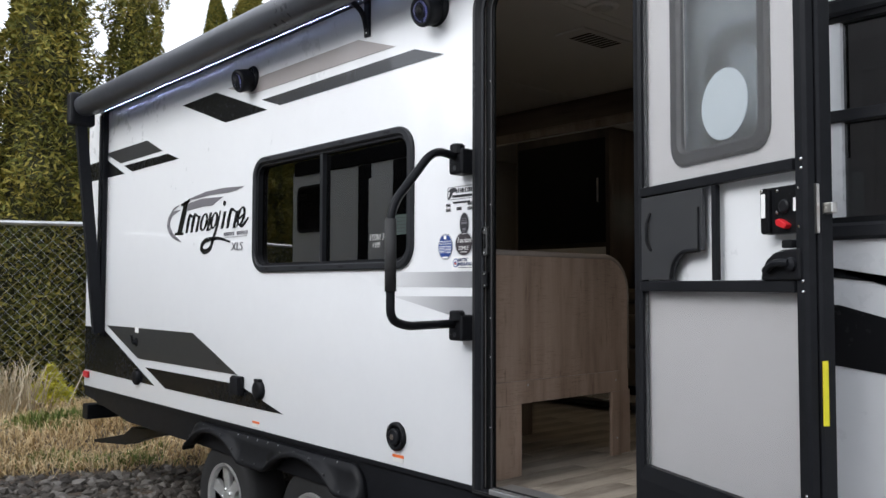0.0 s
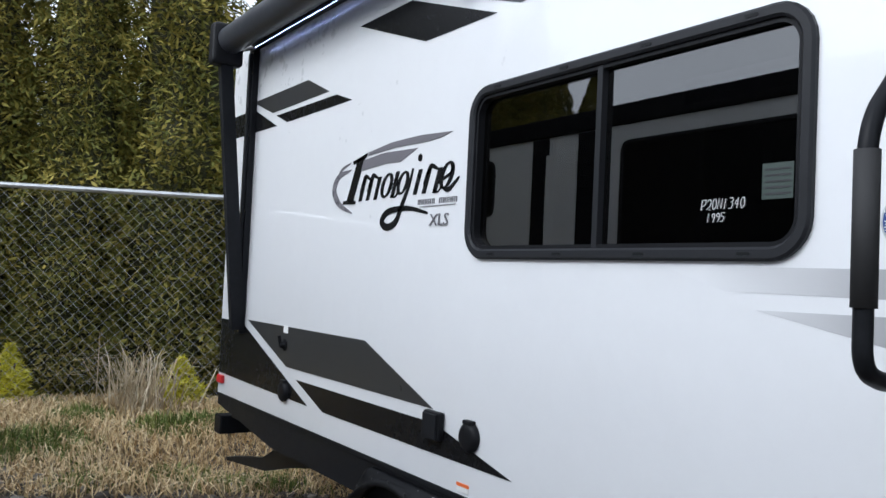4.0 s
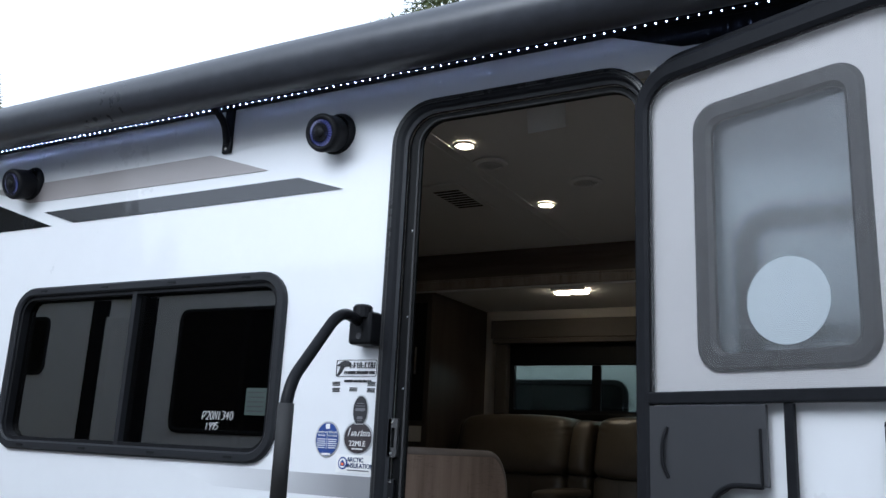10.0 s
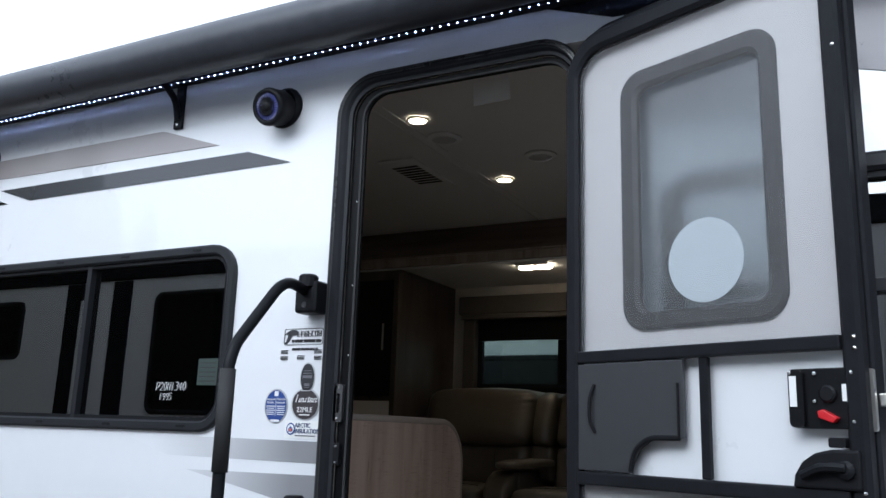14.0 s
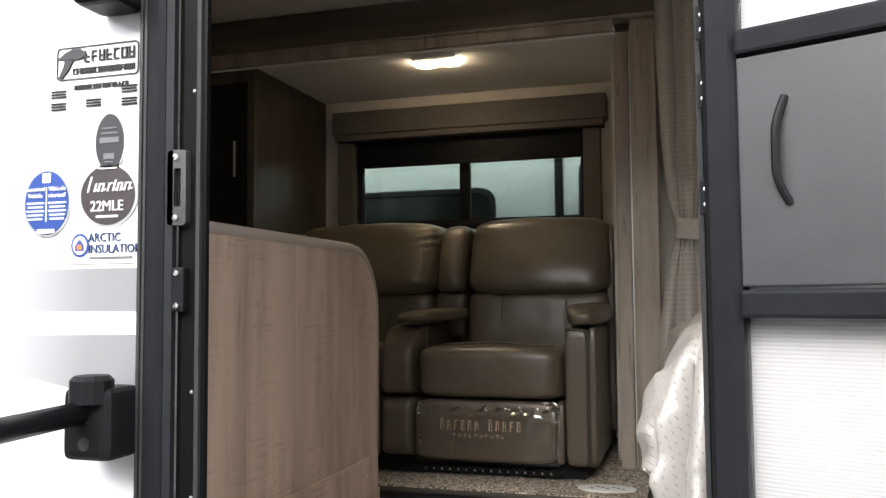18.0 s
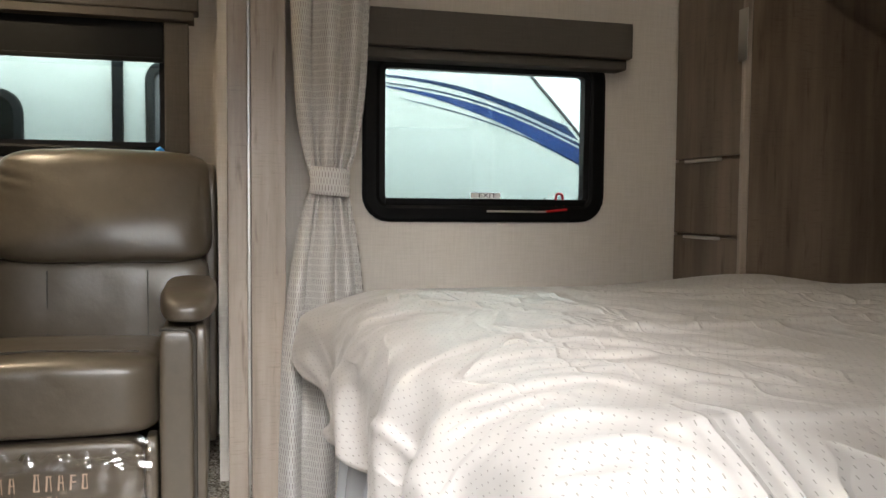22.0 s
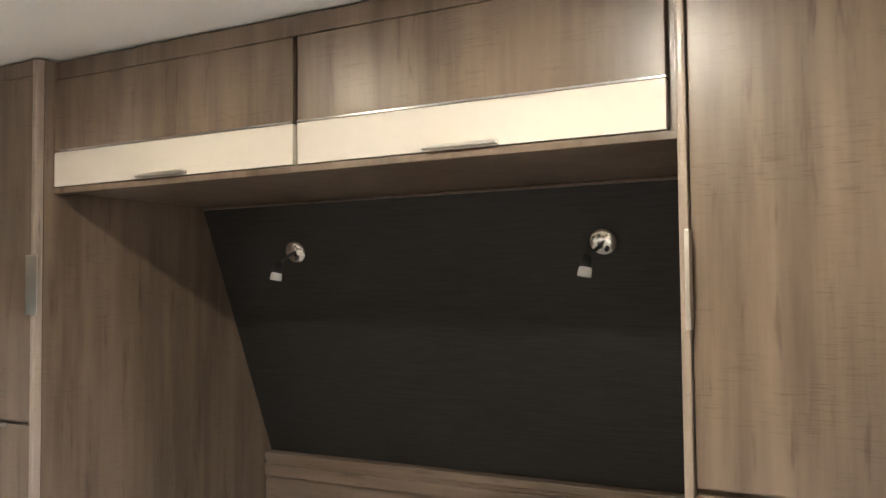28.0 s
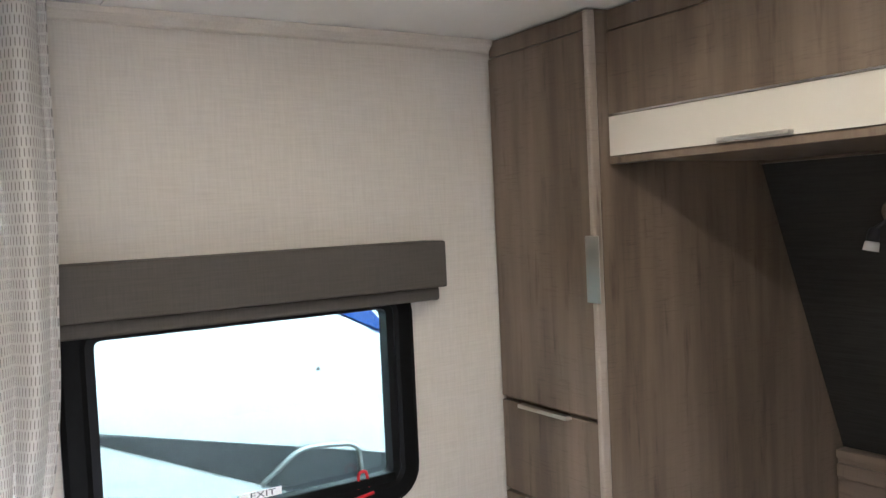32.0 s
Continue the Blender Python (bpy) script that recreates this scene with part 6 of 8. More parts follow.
def seat_pad(y0, y1, seed):
    def shape(q):
        u = (q.y - y0) / (y1 - y0)
        nose = max(0.0, min(1.0, (4.3 - q.x) / 0.18))
        mid = math.sin(math.pi * min(1, max(0, u))) ** 0.5
        if q.z > 1.18:
            q.z += 0.016 * mid * (0.4 + 0.6 * bell(q.x, 4.3, 0.25)) - 0.012 * bell(q.x, 4.62, 0.12)
            q.z -= 0.004 * bell(q.x, 4.235, 0.012)
        q.x -= 0.006 * nose * mid * bell(q.z, 1.19, 0.09)
        q.x += nose * 0.004 * bell(u, 0.48 + 0.1 * math.sin(q.z * 30), 0.02) + 0.003 * nose * noise.noise(Vector((q.y * 9, q.z * 12, seed)))
        return q
    return sculpt(cushion(4.13, 4.85, y0, y1, 1.09, 1.278, 8, 24, 0.002, seed), shape)


def arm_shape(q):
    """The arm narrows towards the floor on its outer side and leans back a little."""
    q.x += 0.02 * max(0.0, (1.2 - q.z)) * 0.3
    return q


def recliner(y0, y1, arm_low, back):
    """One seat between y0 and y1; its outer arm stands on the low or the high side, back: the reach of its back pads."""
    a0, a1 = (y0, y0 + 0.115) if arm_low else (y1 - 0.115, y1)
    s0, s1 = (a1, y1) if arm_low else (y0, a0)
    b0, b1 = back
    out = -1 if arm_low else 1
    sd = int(y0 * 10)
    part("seat_cushion", seat_pad(s0 - 0.004, s1, sd), M_LEATHER, ts, smooth=True)
    part("seat_piping", tube([(4.235, s0 + 0.05, 1.2855), (4.225, (s0 + s1) / 2, 1.2965), (4.235, s1 - 0.05, 1.2855)], 0.0026, 6), M_SEAM, ts)
    f = part("footrest", cushion(4.135, 4.24, s0 + 0.034, s1 - 0.006, 0.868, 1.088, 10, 14, 0.002, sd + 1), M_LEATHER, ts, "padded footrest panel", smooth=True)
    part("side_welt", cushion(4.14, 4.24, s0 + 0.001, s0 + 0.033, 0.868, 1.088, 6, 8), M_LEATHER, f, smooth=True)
    part("head_cushion", upper_pad(b0, b1, 1.478, 1.808, sd + 2, not arm_low, arm_low), M_LEATHER, ts, "overstuffed upper back cushion", smooth=True)
    part("back_cushion", lumbar_pad(b0 + 0.012, b1 - 0.004, 1.2, 1.5, sd + 3), M_LEATHER, ts, "lower back cushion", smooth=True)
    bx0, bx1 = (b0 - 0.012, b0 + 0.03) if arm_low else (b1 - 0.03, b1 + 0.012)
    part("back_side", cushion(4.68, 4.99, bx0, bx1, 0.9, 1.78, 6, 12, 0.002, sd + 7), M_LEATHER, ts, "side panel of the back", smooth=True)
    for k in (0.3, 0.74):
        yy = b0 + (b1 - b0) * k
        part("seam", tube([(4.594, yy, 1.27), (4.594, yy, 1.37), (4.6, yy, 1.46)], 0.0018, 5), M_SEAM, ts)
    part("arm_panel", sculpt(cushion(4.165, 4.9, a0 + 0.002, a1 - 0.002, 0.845, 1.36, 10, 12, 0.002, sd + 4), arm_shape), M_LEATHER, ts, smooth=True)
    i0, i1 = (a0 + 0.032, a1 - 0.003) if arm_low else (a0 + 0.003, a1 - 0.032)
    fr = part("arm_front", sculpt(cushion(4.143, 4.21, i0, i1, 0.866, 1.352, 9, 12, 0.001, sd + 5), arm_shape), M_LEATHER, ts, "arm front panel", smooth=True)
    e = i0 if arm_low else i1
    part("piping", tube(arc_path([(4.156, e + out * 0.004, 0.875), (4.148, e + out * 0.003, 1.35), (4.148, (a1 if arm_low else a0) + out * 0.004, 1.352)], 0.03, 5), 0.0045, 6), M_SEAM, fr)
    part("arm_edge", cushion(4.155, 4.22, a0 if arm_low else i1, i0 if arm_low else a1, 0.868, 1.358, 5, 10, 0.001, sd + 8), M_LEATHER, fr, smooth=True)

    def pad_shape(q):
        k = max(0.0, min(1.0, (4.3 - q.x) / 0.2))
        q.z -= 0.022 * k * k
        return q
    part("arm_pad", sculpt(cushion(4.135, 4.72, a0 - 0.022, a1 + 0.004, 1.362, 1.445, 3.4, 16, 0.003, sd + 6), pad_shape), M_LEATHER, ts, "padded armrest", smooth=True)
    return s0, s1


R0, R1 = recliner(1.817, 2.5, True, (1.805, 2.418))
recliner(2.648, 3.33, False, (2.556, 3.26))


def console_shape(q):
    """Its front rises in a round shoulder to the flat top."""
    k = max(0.0, min(1.0, (4.32 - q.x) / 0.17))
    if q.z > 1.1:
        q.z -= 0.05 * k ** 2.2 * (q.z - 1.1) / 0.26
    q.x += 0.05 * max(0.0, (q.z - 1.2) / 0.16) ** 2 * k
    return q


part("console_box", sculpt(cushion(4.14, 4.9, 2.502, 2.645, 1.095, 1.365, 8, 18, 0.002, 40), console_shape), M_LEATHER, ts, "centre console", smooth=True)
part("console_base", cushion(4.14, 4.9, 2.504, 2.643, 0.866, 1.095, 9, 12, 0.002, 44), M_LEATHER, ts, "lower console panel", smooth=True)
part("console_side", bbox(4.3, 4.7, 2.495, 2.52, 1.2, 1.36, 0.01, 3), M_LEATHER, ts)


def lid_shape(q):
    q.z += 0.014 * max(0.0, (q.x - 4.2) / 0.4)
    q.y -= 0.08 * max(0.0, (q.x - 4.22) / 0.36)
    return q


part("console_pad", sculpt(cushion(4.2, 4.6, 2.462, 2.616, 1.366, 1.416, 3.6, 16, 0.002, 41), lid_shape), M_LEATHER, ts, "console armrest pad", smooth=True)
part("console_back", upper_pad(2.424, 2.55, 1.49, 1.782, 42, False, False), M_LEATHER, ts, "narrow centre back cushion", smooth=True)
part("console_back", cushion(4.61, 4.93, 2.426, 2.56, 1.3, 1.5, 7, 12, 0.003, 43), M_LEATHER, ts, smooth=True)
part("plinth", bbox(4.24, 4.9, 1.87, 3.3, 0.801, 0.868), M_PLASTIC, ts, "black recessed base")
strip = part("base_strip", bbox(4.2, 4.215, 1.95, 3.25, 0.812, 0.835, 0.002), M_VINYL_BLACK, ts, "glossy black strip with bright dots")
for k in range(16):
    part("dot", bbox(4.1985, 4.1998, 1.99 + k * 0.032, 1.996 + k * 0.032, 0.82, 0.827), M_CHROME, strip)


def wrap_film():
    """Loose clear film over the footrest, creased and turning over its padded top edge."""
    b = bmesh.new()
    ny, nz = 70, 44
    g = []
    for i in range(nz + 1):
        k = i / nz
        z = 0.866 + 0.222 * k
        lean = 0.03 * max(0.0, (k - 0.7) / 0.3) ** 1.4
        rough = 1 + 3.5 * bell(k, 0.86, 0.12)
        row = []
        for j in range(ny + 1):
            y = R0 + 0.015 + (R1 - R0 - 0.03) * j / ny
            q = Vector((y * 14, z * 5, 2.0))
            s = noise.noise(q)
            cr = 0.004 * math.exp(-(s / 0.12) ** 2) * (0.5 + noise.noise(Vector((y * 5, z * 9, 7)))) + 0.0022 * rough * noise.noise(Vector((y * 34, z * 46, 1)))
            row.append(b.verts.new((4.119 + lean - cr, y, z)))
        g.append(row)
    for i in range(nz):
        for j in range(ny):
            b.faces.new((g[i][j], g[i][j + 1], g[i + 1][j + 1], g[i + 1][j]))
    return b


film = part("film_wrap", wrap_film(), M_CLEARFILM, ts, "clear plastic film over the footrest", smooth=True)
film.visible_shadow = False
bm = None
# two words as slim upright strokes with cross bars, and a line of small marks under them
for k in range(12):
    if k == 6:
        continue
    y = 2.394 - k * 0.0262
    tall = 0.042 if k in (0, 7) else 0.036
    kind = k % 4
    bm = prism([(4.1235, y - 0.002, 0.982), (4.1235, y - 0.0045, 0.982 + tall), (4.1235, y - 0.0085, 0.982 + tall), (4.1235, y - 0.006, 0.982)], (0.001, 0, 0), bm=bm)
    if kind != 2:
        bm = prism([(4.1235, y - 0.014, 0.982), (4.1235, y - 0.0115, 0.982 + tall), (4.1235, y - 0.0135, 0.982 + tall), (4.1235, y - 0.016, 0.982)], (0.001, 0, 0), bm=bm)
    for zb in ((0.982 + tall - 0.003,), (0.999,), (0.999, 0.982 + tall - 0.003), (0.982, 0.982 + tall - 0.003))[kind]:
        bm = bbox(4.1235, 4.1245, y - 0.016, y - 0.003, zb, zb + 0.0028, bm=bm)
for k in range(10):
    y = 2.342 - k * 0.0203
    bm = bbox(4.1235, 4.1245, y - 0.002, y, 0.957, 0.969, bm=bm)
    bm = bbox(4.1235, 4.1245, y - 0.0095, y, 0.957 if k % 2 else 0.967, 0.959 if k % 2 else 0.969, bm=bm)
    if k % 3:
        bm = bbox(4.1235, 4.1245, y - 0.0095, y - 0.008, 0.957, 0.969, bm=bm)
part("printing", bm, M_GOLDTEXT, ts, "copper-coloured maker's print")

pl = solo("plastic_plate", prism([(4.1 + 0.055 * math.sin(2 * math.pi * i / 24), 1.785 + 0.1 * math.cos(2 * math.pi * i / 24), 0.802) for i in range(24)], (0, 0, 0.006), 0.002), M_PAPER, "flat white oval plastic card on the carpet", "card")
bm = None
for k in range(7):
    bm = bbox(4.08 + 0.012 * (k % 3), 4.09 + 0.012 * (k % 3), 1.72 + 0.018 * k, 1.732 + 0.018 * k, 0.8082, 0.8088, bm=bm)
part("printing", bm, M_LOGO_GREY, pl)
bc = thing("blue_clip", (5.12, 1.985, 1.8), "small bright blue clip on the window ledge", "clip")
part("clip", lathe([(0.02, 0), (0.022, 0.02), (0.014, 0.04), (0, 0.05)], (5.1, 1.985, 1.8), (0, 0, 1), 12), mat("bright_blue", (0.03, 0.25, 0.75), 0.4), bc)

# ---- curtain ----


def curtain():
    """Gathered at the tie: folds converge on it, fan out below and hang straight to the hem."""
    b = bmesh.new()
    uvl = b.loops.layers.uv.new("UVMap")
    rows, cols = 130, 170
    TIE, TOP, LOW = 1.72, CEIL - 0.02, 0.752
    g = []
    for i in range(rows + 1):
        z = TOP - (TOP - LOW) * i / rows
        if z > TIE:
            k = (z - TIE) / (TOP - TIE)
            spread = 1 - math.exp(-k * 4.6)
            w, c = 0.047 + 0.076 * spread, 1.48 - 0.016 * spread
        else:
            k = (TIE - z) / (TIE - LOW)
            spread = 1 - math.exp(-k * 4.2)
            w, c = 0.047 + 0.08 * spread, 1.48 + 0.006 * k
        pinch = math.exp(-((z - TIE) / 0.13) ** 2)
        row = []
        for j in range(cols + 1):
            s = j / cols
            a = s * 2 - 1
            ph = s * 2 * math.pi * 3.1 + 0.9 * noise.noise(Vector((s * 2.5, z * 0.7, 0)))
            fold = math.sin(ph) - 0.35 * math.sin(2 * ph + 1.0)
            fine = math.sin(s * 2 * math.pi * 9 + 3 * noise.noise(Vector((s * 3, z * 2, 4))))
            depth = (0.021 * spread + 0.012) * (0.75 + 0.4 * noise.noise(Vector((s * 2, z * 1.1, 8))))
            puff = 0.035 * (1 - a * a) * (1 - spread * 0.5)
            x = 4.462 - depth * fold - 0.008 * fine * pinch - puff + 0.004 * noise.noise(Vector((s * 8, z * 6, 2)))
            y = c - a * w + 0.012 * spread * math.cos(ph) + 0.006 * noise.noise(Vector((s * 3, z * 3, 5)))
            row.append((b.verts.new((x, y, z + (0.006 * math.sin(s * 11) if i == rows else 0))), s * 0.62, z))
        g.append(row)
    for i in range(rows):
        for j in range(cols):
            q = (g[i][j], g[i][j + 1], g[i + 1][j + 1], g[i + 1][j])
            f = b.faces.new([v[0] for v in q])
            for lp2, v in zip(f.loops, q):
                lp2[uvl].uv = (v[1], v[2])
    return b


cu = thing("curtain", (4.455, 1.478, 0.76), "pale woven curtain gathered with a tieback", "curtain")
co = part("cloth", curtain(), M_CURTAIN, cu, smooth=True)
sol = co.modifiers.new("thickness", "SOLIDIFY")
sol.thickness = 0.003


def band():
    b = bmesh.new()
    uvl = b.loops.layers.uv.new("UVMap")
    n = 40
    rg = []
    for out, z in ((-0.006, 1.76), (0.0, 1.757), (0.002, 1.74), (0.0, 1.72), (0.002, 1.7), (0.0, 1.683), (-0.006, 1.68)):
        rg.append([(b.verts.new((4.44 + (0.05 + out) * math.cos(2 * math.pi * k / n), 1.48 + (0.056 + out) * math.sin(2 * math.pi * k / n), z + 0.004 * math.sin(2 * math.pi * k / n))), k / n * 0.33, z) for k in range(n + 1)])
    for A, B in zip(rg, rg[1:]):
        for k in range(n):
            q = (A[k], A[k + 1], B[k + 1], B[k])
            f = b.faces.new([v[0] for v in q])
            for lp2, v in zip(f.loops, q):
                lp2[uvl].uv = (v[1], v[2])
    return b


part("tieback", band(), M_CURTAIN, cu, "matching cloth tieback", smooth=True)

# ---- bed ----
bed = thing("bed", (3.4, 0.45, FLOOR), "double bed with plastic-wrapped mattress on an oak base", "bed")
part("base", bbox(2.68, 4.19, -0.55, 1.4, FLOOR, 1.0, 0.004), M_WOOD, bed)
part("mattress", cushion(2.66, 4.19, -0.58, 1.45, 1.0, 1.385, 12, 12, 0.004, 3), M_PLASTIC_BAG, bed, "mattress in milky plastic film", smooth=True)


def film_skirt():
    b = bmesh.new()
    rows, cols = 14, 70
    g = []
    for i in range(rows + 1):
        t = i / rows
        row = []
        for j in range(cols + 1):
            x = 2.72 + (4.05 - 2.72) * j / cols
            z = 1.32 - (0.42 + 0.08 * noise.noise(Vector((x * 3, 0, 0)))) * t
            y = 1.475 + 0.03 * t + 0.025 * t * math.sin(x * 46 + 3 * noise.noise(Vector((x * 5, 1, 0)))) + 0.012 * noise.noise(Vector((x * 12, z * 6, 0)))
            row.append(b.verts.new((x, y, z)))
        g.append(row)
    for i in range(rows):
        for j in range(cols):
            b.faces.new((g[i][j], g[i][j + 1], g[i + 1][j + 1], g[i + 1][j]))
    return b


def film_mat():
    m, t, p = nodes_of("milky_film_skirt")
    p.inputs["Base Color"].default_value = (0.62, 0.66, 0.72, 1)
    p.inputs["Roughness"].default_value = 0.25
    tr2 = t.nodes.new("ShaderNodeBsdfTransparent")
    mx = t.nodes.new("ShaderNodeMixShader")
    mx.inputs["Fac"].default_value = 0.6
    t.links.new(tr2.outputs[0], mx.inputs[1])
    t.links.new(p.outputs[0], mx.inputs[2])
    t.links.new(mx.outputs[0], t.nodes["Material Output"].inputs["Surface"])
    return m


part("film_skirt", film_skirt(), film_mat(), bed, "loose milky plastic film hanging at the foot", smooth=True)
part("leg_post", bbox(2.74, 2.78, 1.36, 1.4, FLOOR, 1.0, 0.004), M_PAPER, bed, "white leg post")


HEM = []


def bedspread():
    """Laid over the mattress: pressed fold lines and slack wrinkles on top, draped over the near side and the foot, a corner standing out."""
    X0, X1, Y0, Y1, Z = 2.68, 4.19, -0.6, 1.46, 1.42
    hang_x, hang_y = 0.74, 0.27
    nx, ny = 290, 290
    b = bmesh.new()
    uvl = b.loops.layers.uv.new("UVMap")
    g = []
    for i in range(nx + 1):
        a = X0 - hang_x + (X1 + 0.06 - X0 + hang_x) * i / nx
        row = []
        for j in range(ny + 1):
            hem = hang_y + 0.03 * noise.noise(Vector((a * 2.2, 7, 0))) + 0.03 * noise.noise(Vector((a * 7, 2, 0))) + 0.03 * max(0.0, min(1.0, (3.0 - a) / 0.4))
            v = Y0 + (Y1 + hem - Y0) * j / ny
            dx, dy = max(0.0, X0 - a), max(0.0, v - Y1)
            d = math.hypot(dx, dy)
            x, y = max(a, X0), min(v, Y1)
            far = max(0.0, (a - 3.7) / 0.49)
            wide = min(1.0, max(0.0, (v - 0.27) / 0.25))
            x += 0.14 * far * wide
            # slack wrinkles, long in one slanting direction, gathered in patches
            la, ac = 0.5 * a + 0.87 * v, 0.5 * v - 0.87 * a
            warp = 0.5 * noise.noise(Vector((a * 2.4, v * 2.4, 4)))
            patchy = max(0.0, noise.noise(Vector((a * 1.7, v * 1.9, 21))) + 0.35)
            cre = 0.0
            for k, (fl, fa, am) in enumerate(((1.3, 5.2, 0.015), (2.2, 9.5, 0.018), (4.0, 17.0, 0.01))):
                s = noise.noise(Vector((la * fl + warp, ac * fa + warp * 2.2, k * 5 + 1)))
                cre += am * (0.8 * math.exp(-(s / 0.16) ** 2) + 0.5 * s) * patchy
            # pressed fold lines across and along the cloth
            for c0, tilt, am in ((3.447, -0.12, 0.014), (2.838, -0.066, 0.012), (3.9, -0.05, 0.008)):
                e = a - c0 - tilt * (v - 0.5)
                cre += am * math.exp(-abs(e) / (0.05 if e > 0 else 0.009)) * (0.6 + 0.6 * noise.noise(Vector((v * 3, c0, 2))))
            for c0, am in ((0.28, 0.004), (0.95, 0.0025)):
                cre += am * math.exp(-abs(v - c0 + 0.05 * a - 0.15) / 0.02) * (0.5 + noise.noise(Vector((a * 3, c0, 6))))
            cre += 0.008 * noise.noise(Vector((a * 1.5, v * 1.5, 12)))
            roll = 0.055
            ease = 1 - 0.8 * min(1.0, max(0.0, (a - 3.95) / 0.2))
            zt = Z + 0.006 * (1 - ((a - 3.3) / 0.9) ** 2) - 0.012 * max(0.0, (a - 3.75) / 0.44) ** 2 + 0.045 * math.exp(-((a - 4.2) ** 2 + (v - 0.26) ** 2) / 0.04) + cre * (1.0 if d == 0 else math.exp(-d * 7)) * ease
            edge = min(1.0, max(0.0, (X0 + 0.12 - a) / 0.12)) if a > X0 else 1.0
            edge = max(edge if a < X0 + 0.12 else 0.0, min(1.0, max(0.0, (v - Y1 + 0.14) / 0.14)) if v < Y1 else 1.0 if dy else 0.0)
            zt -= 0.03 * edge * edge
            if d > 0:
                ux, uy = -dx / d, dy / d
                ang = math.atan2(dy, dx)
                along = v if dx > dy else a
                grow = min(1, d / 0.22)
                fold = (0.03 * math.sin(along * 17 + 3.2 * noise.noise(Vector((along * 1.6, 3, 1)))) + 0.03 * noise.noise(Vector((along * 5.5, d * 2.4, 9))) + 0.014 * noise.noise(Vector((along * 14, d * 9, 3)))) * grow
                for k, (fl, fd, am) in enumerate(((3.0, 5.0, 0.012), (6.0, 9.0, 0.008))):
                    s = noise.noise(Vector((along * fl + d * 3.5, d * fd - along * 1.5, 30 + k)))
                    fold += am * (math.exp(-(s / 0.15) ** 2) - 0.35) * grow
                if dx > 0 and dy > 0:
                    fold += 0.06 * math.sin(ang * 8 + 0.6) * min(1, d / 0.3)
                tip = math.exp(-((a - 4.22) / 0.16) ** 2) * min(1.0, dy / 0.1)
                out = roll * (1 - math.exp(-d / roll)) + fold * (1 - 0.7 * tip) + 0.06 * d + 0.05 * tip
                x += ux * out
                y += uy * out
                zt -= max(0.0, d - 0.45 * out) * (1 - 0.2 * tip)
                zt += 0.012 * noise.noise(Vector((a * 9, v * 9, 17))) * grow
            row.append((b.verts.new((x, y, max(zt, FLOOR + 0.015))), a, v))
        g.append(row)
    HEM.extend(tuple(g[i][ny][0].co) for i in range(2, nx, 2))
    for i in range(nx):
        for j in range(ny):
            q = (g[i][j], g[i + 1][j], g[i + 1][j + 1], g[i][j + 1])
            f = b.faces.new([v[0] for v in q])
            for lp2, v in zip(f.loops, q):
                lp2[uvl].uv = (v[2], v[1])
    return b


bs = solo("bedspread", bedspread(), M_SPREAD, "cream stitched bedspread, rumpled and hanging over the bed edge", "bedspread", smooth=True)
edge_run = [(X, Y, Z) for X, Y, Z in HEM]
part("hem", tube(edge_run, 0.0035, 5), M_SPREAD, bs, "stitched hem of the spread")
so = bs.modifiers.new("thickness", "SOLIDIFY")
so.thickness, so.offset = 0.006, 1.0

# ---- bed head: wardrobes, overhead cabinet, headboard ----
FY = 0.262


def pull(name, pts, r, parent, label="brushed nickel handle"):
    return part(name, tube(arc_path(pts, 0.006, 3), r, 8), M_STEEL, parent, label)


def wardrobe(x0, x1, inner_high, label, FY=0.262):
    w = thing("wardrobe", ((x0 + x1) / 2, -0.3, FLOOR), label, "wardrobe", "wardrobes by the bed")
    part("body", prism([(x0, FY - 0.02, FLOOR), (x0, FY - 0.02, CEIL - 0.002), (x0, -0.5, CEIL - 0.002), (x0, -0.86, 1.74), (x0, -0.86, FLOOR)], (x1 - x0, 0, 0)), M_WOOD, w)
    xa, xb = (x0 + 0.01, x1 - 0.018) if not inner_high else (x0 + 0.018, x1 - 0.01)
    e0, e1 = (x1 - 0.015, x1 + 0.001) if not inner_high else (x0 - 0.001, x0 + 0.015)
    part("edge_stile", bbox(e0, e1, FY - 0.019, FY + 0.006, FLOOR, CEIL - 0.003, 0.005), M_WOODPALE, w, "pale oak edge stile")
    part("top_rail", bbox(xa, xb, FY - 0.019, FY - 0.004, CEIL - 0.045, CEIL - 0.003, 0.002), M_WOOD, w)
    d = part("door", bbox(xa, xb, FY - 0.018, FY, 1.815, CEIL - 0.048, 0.003), M_WOOD, w)
    return w, d, xa, xb


def tab_handle(x, z0, z1, parent):
    h = bbox(x + 0.001, x + 0.007, FY - 0.001, FY + 0.009, z0, z1, 0.001)
    return part("handle", bbox(x - 0.036, x + 0.007, FY + 0.0095, FY + 0.0125, z0, z1, 0.0012, bm=h), M_STEEL, parent, "brushed nickel edge handle")


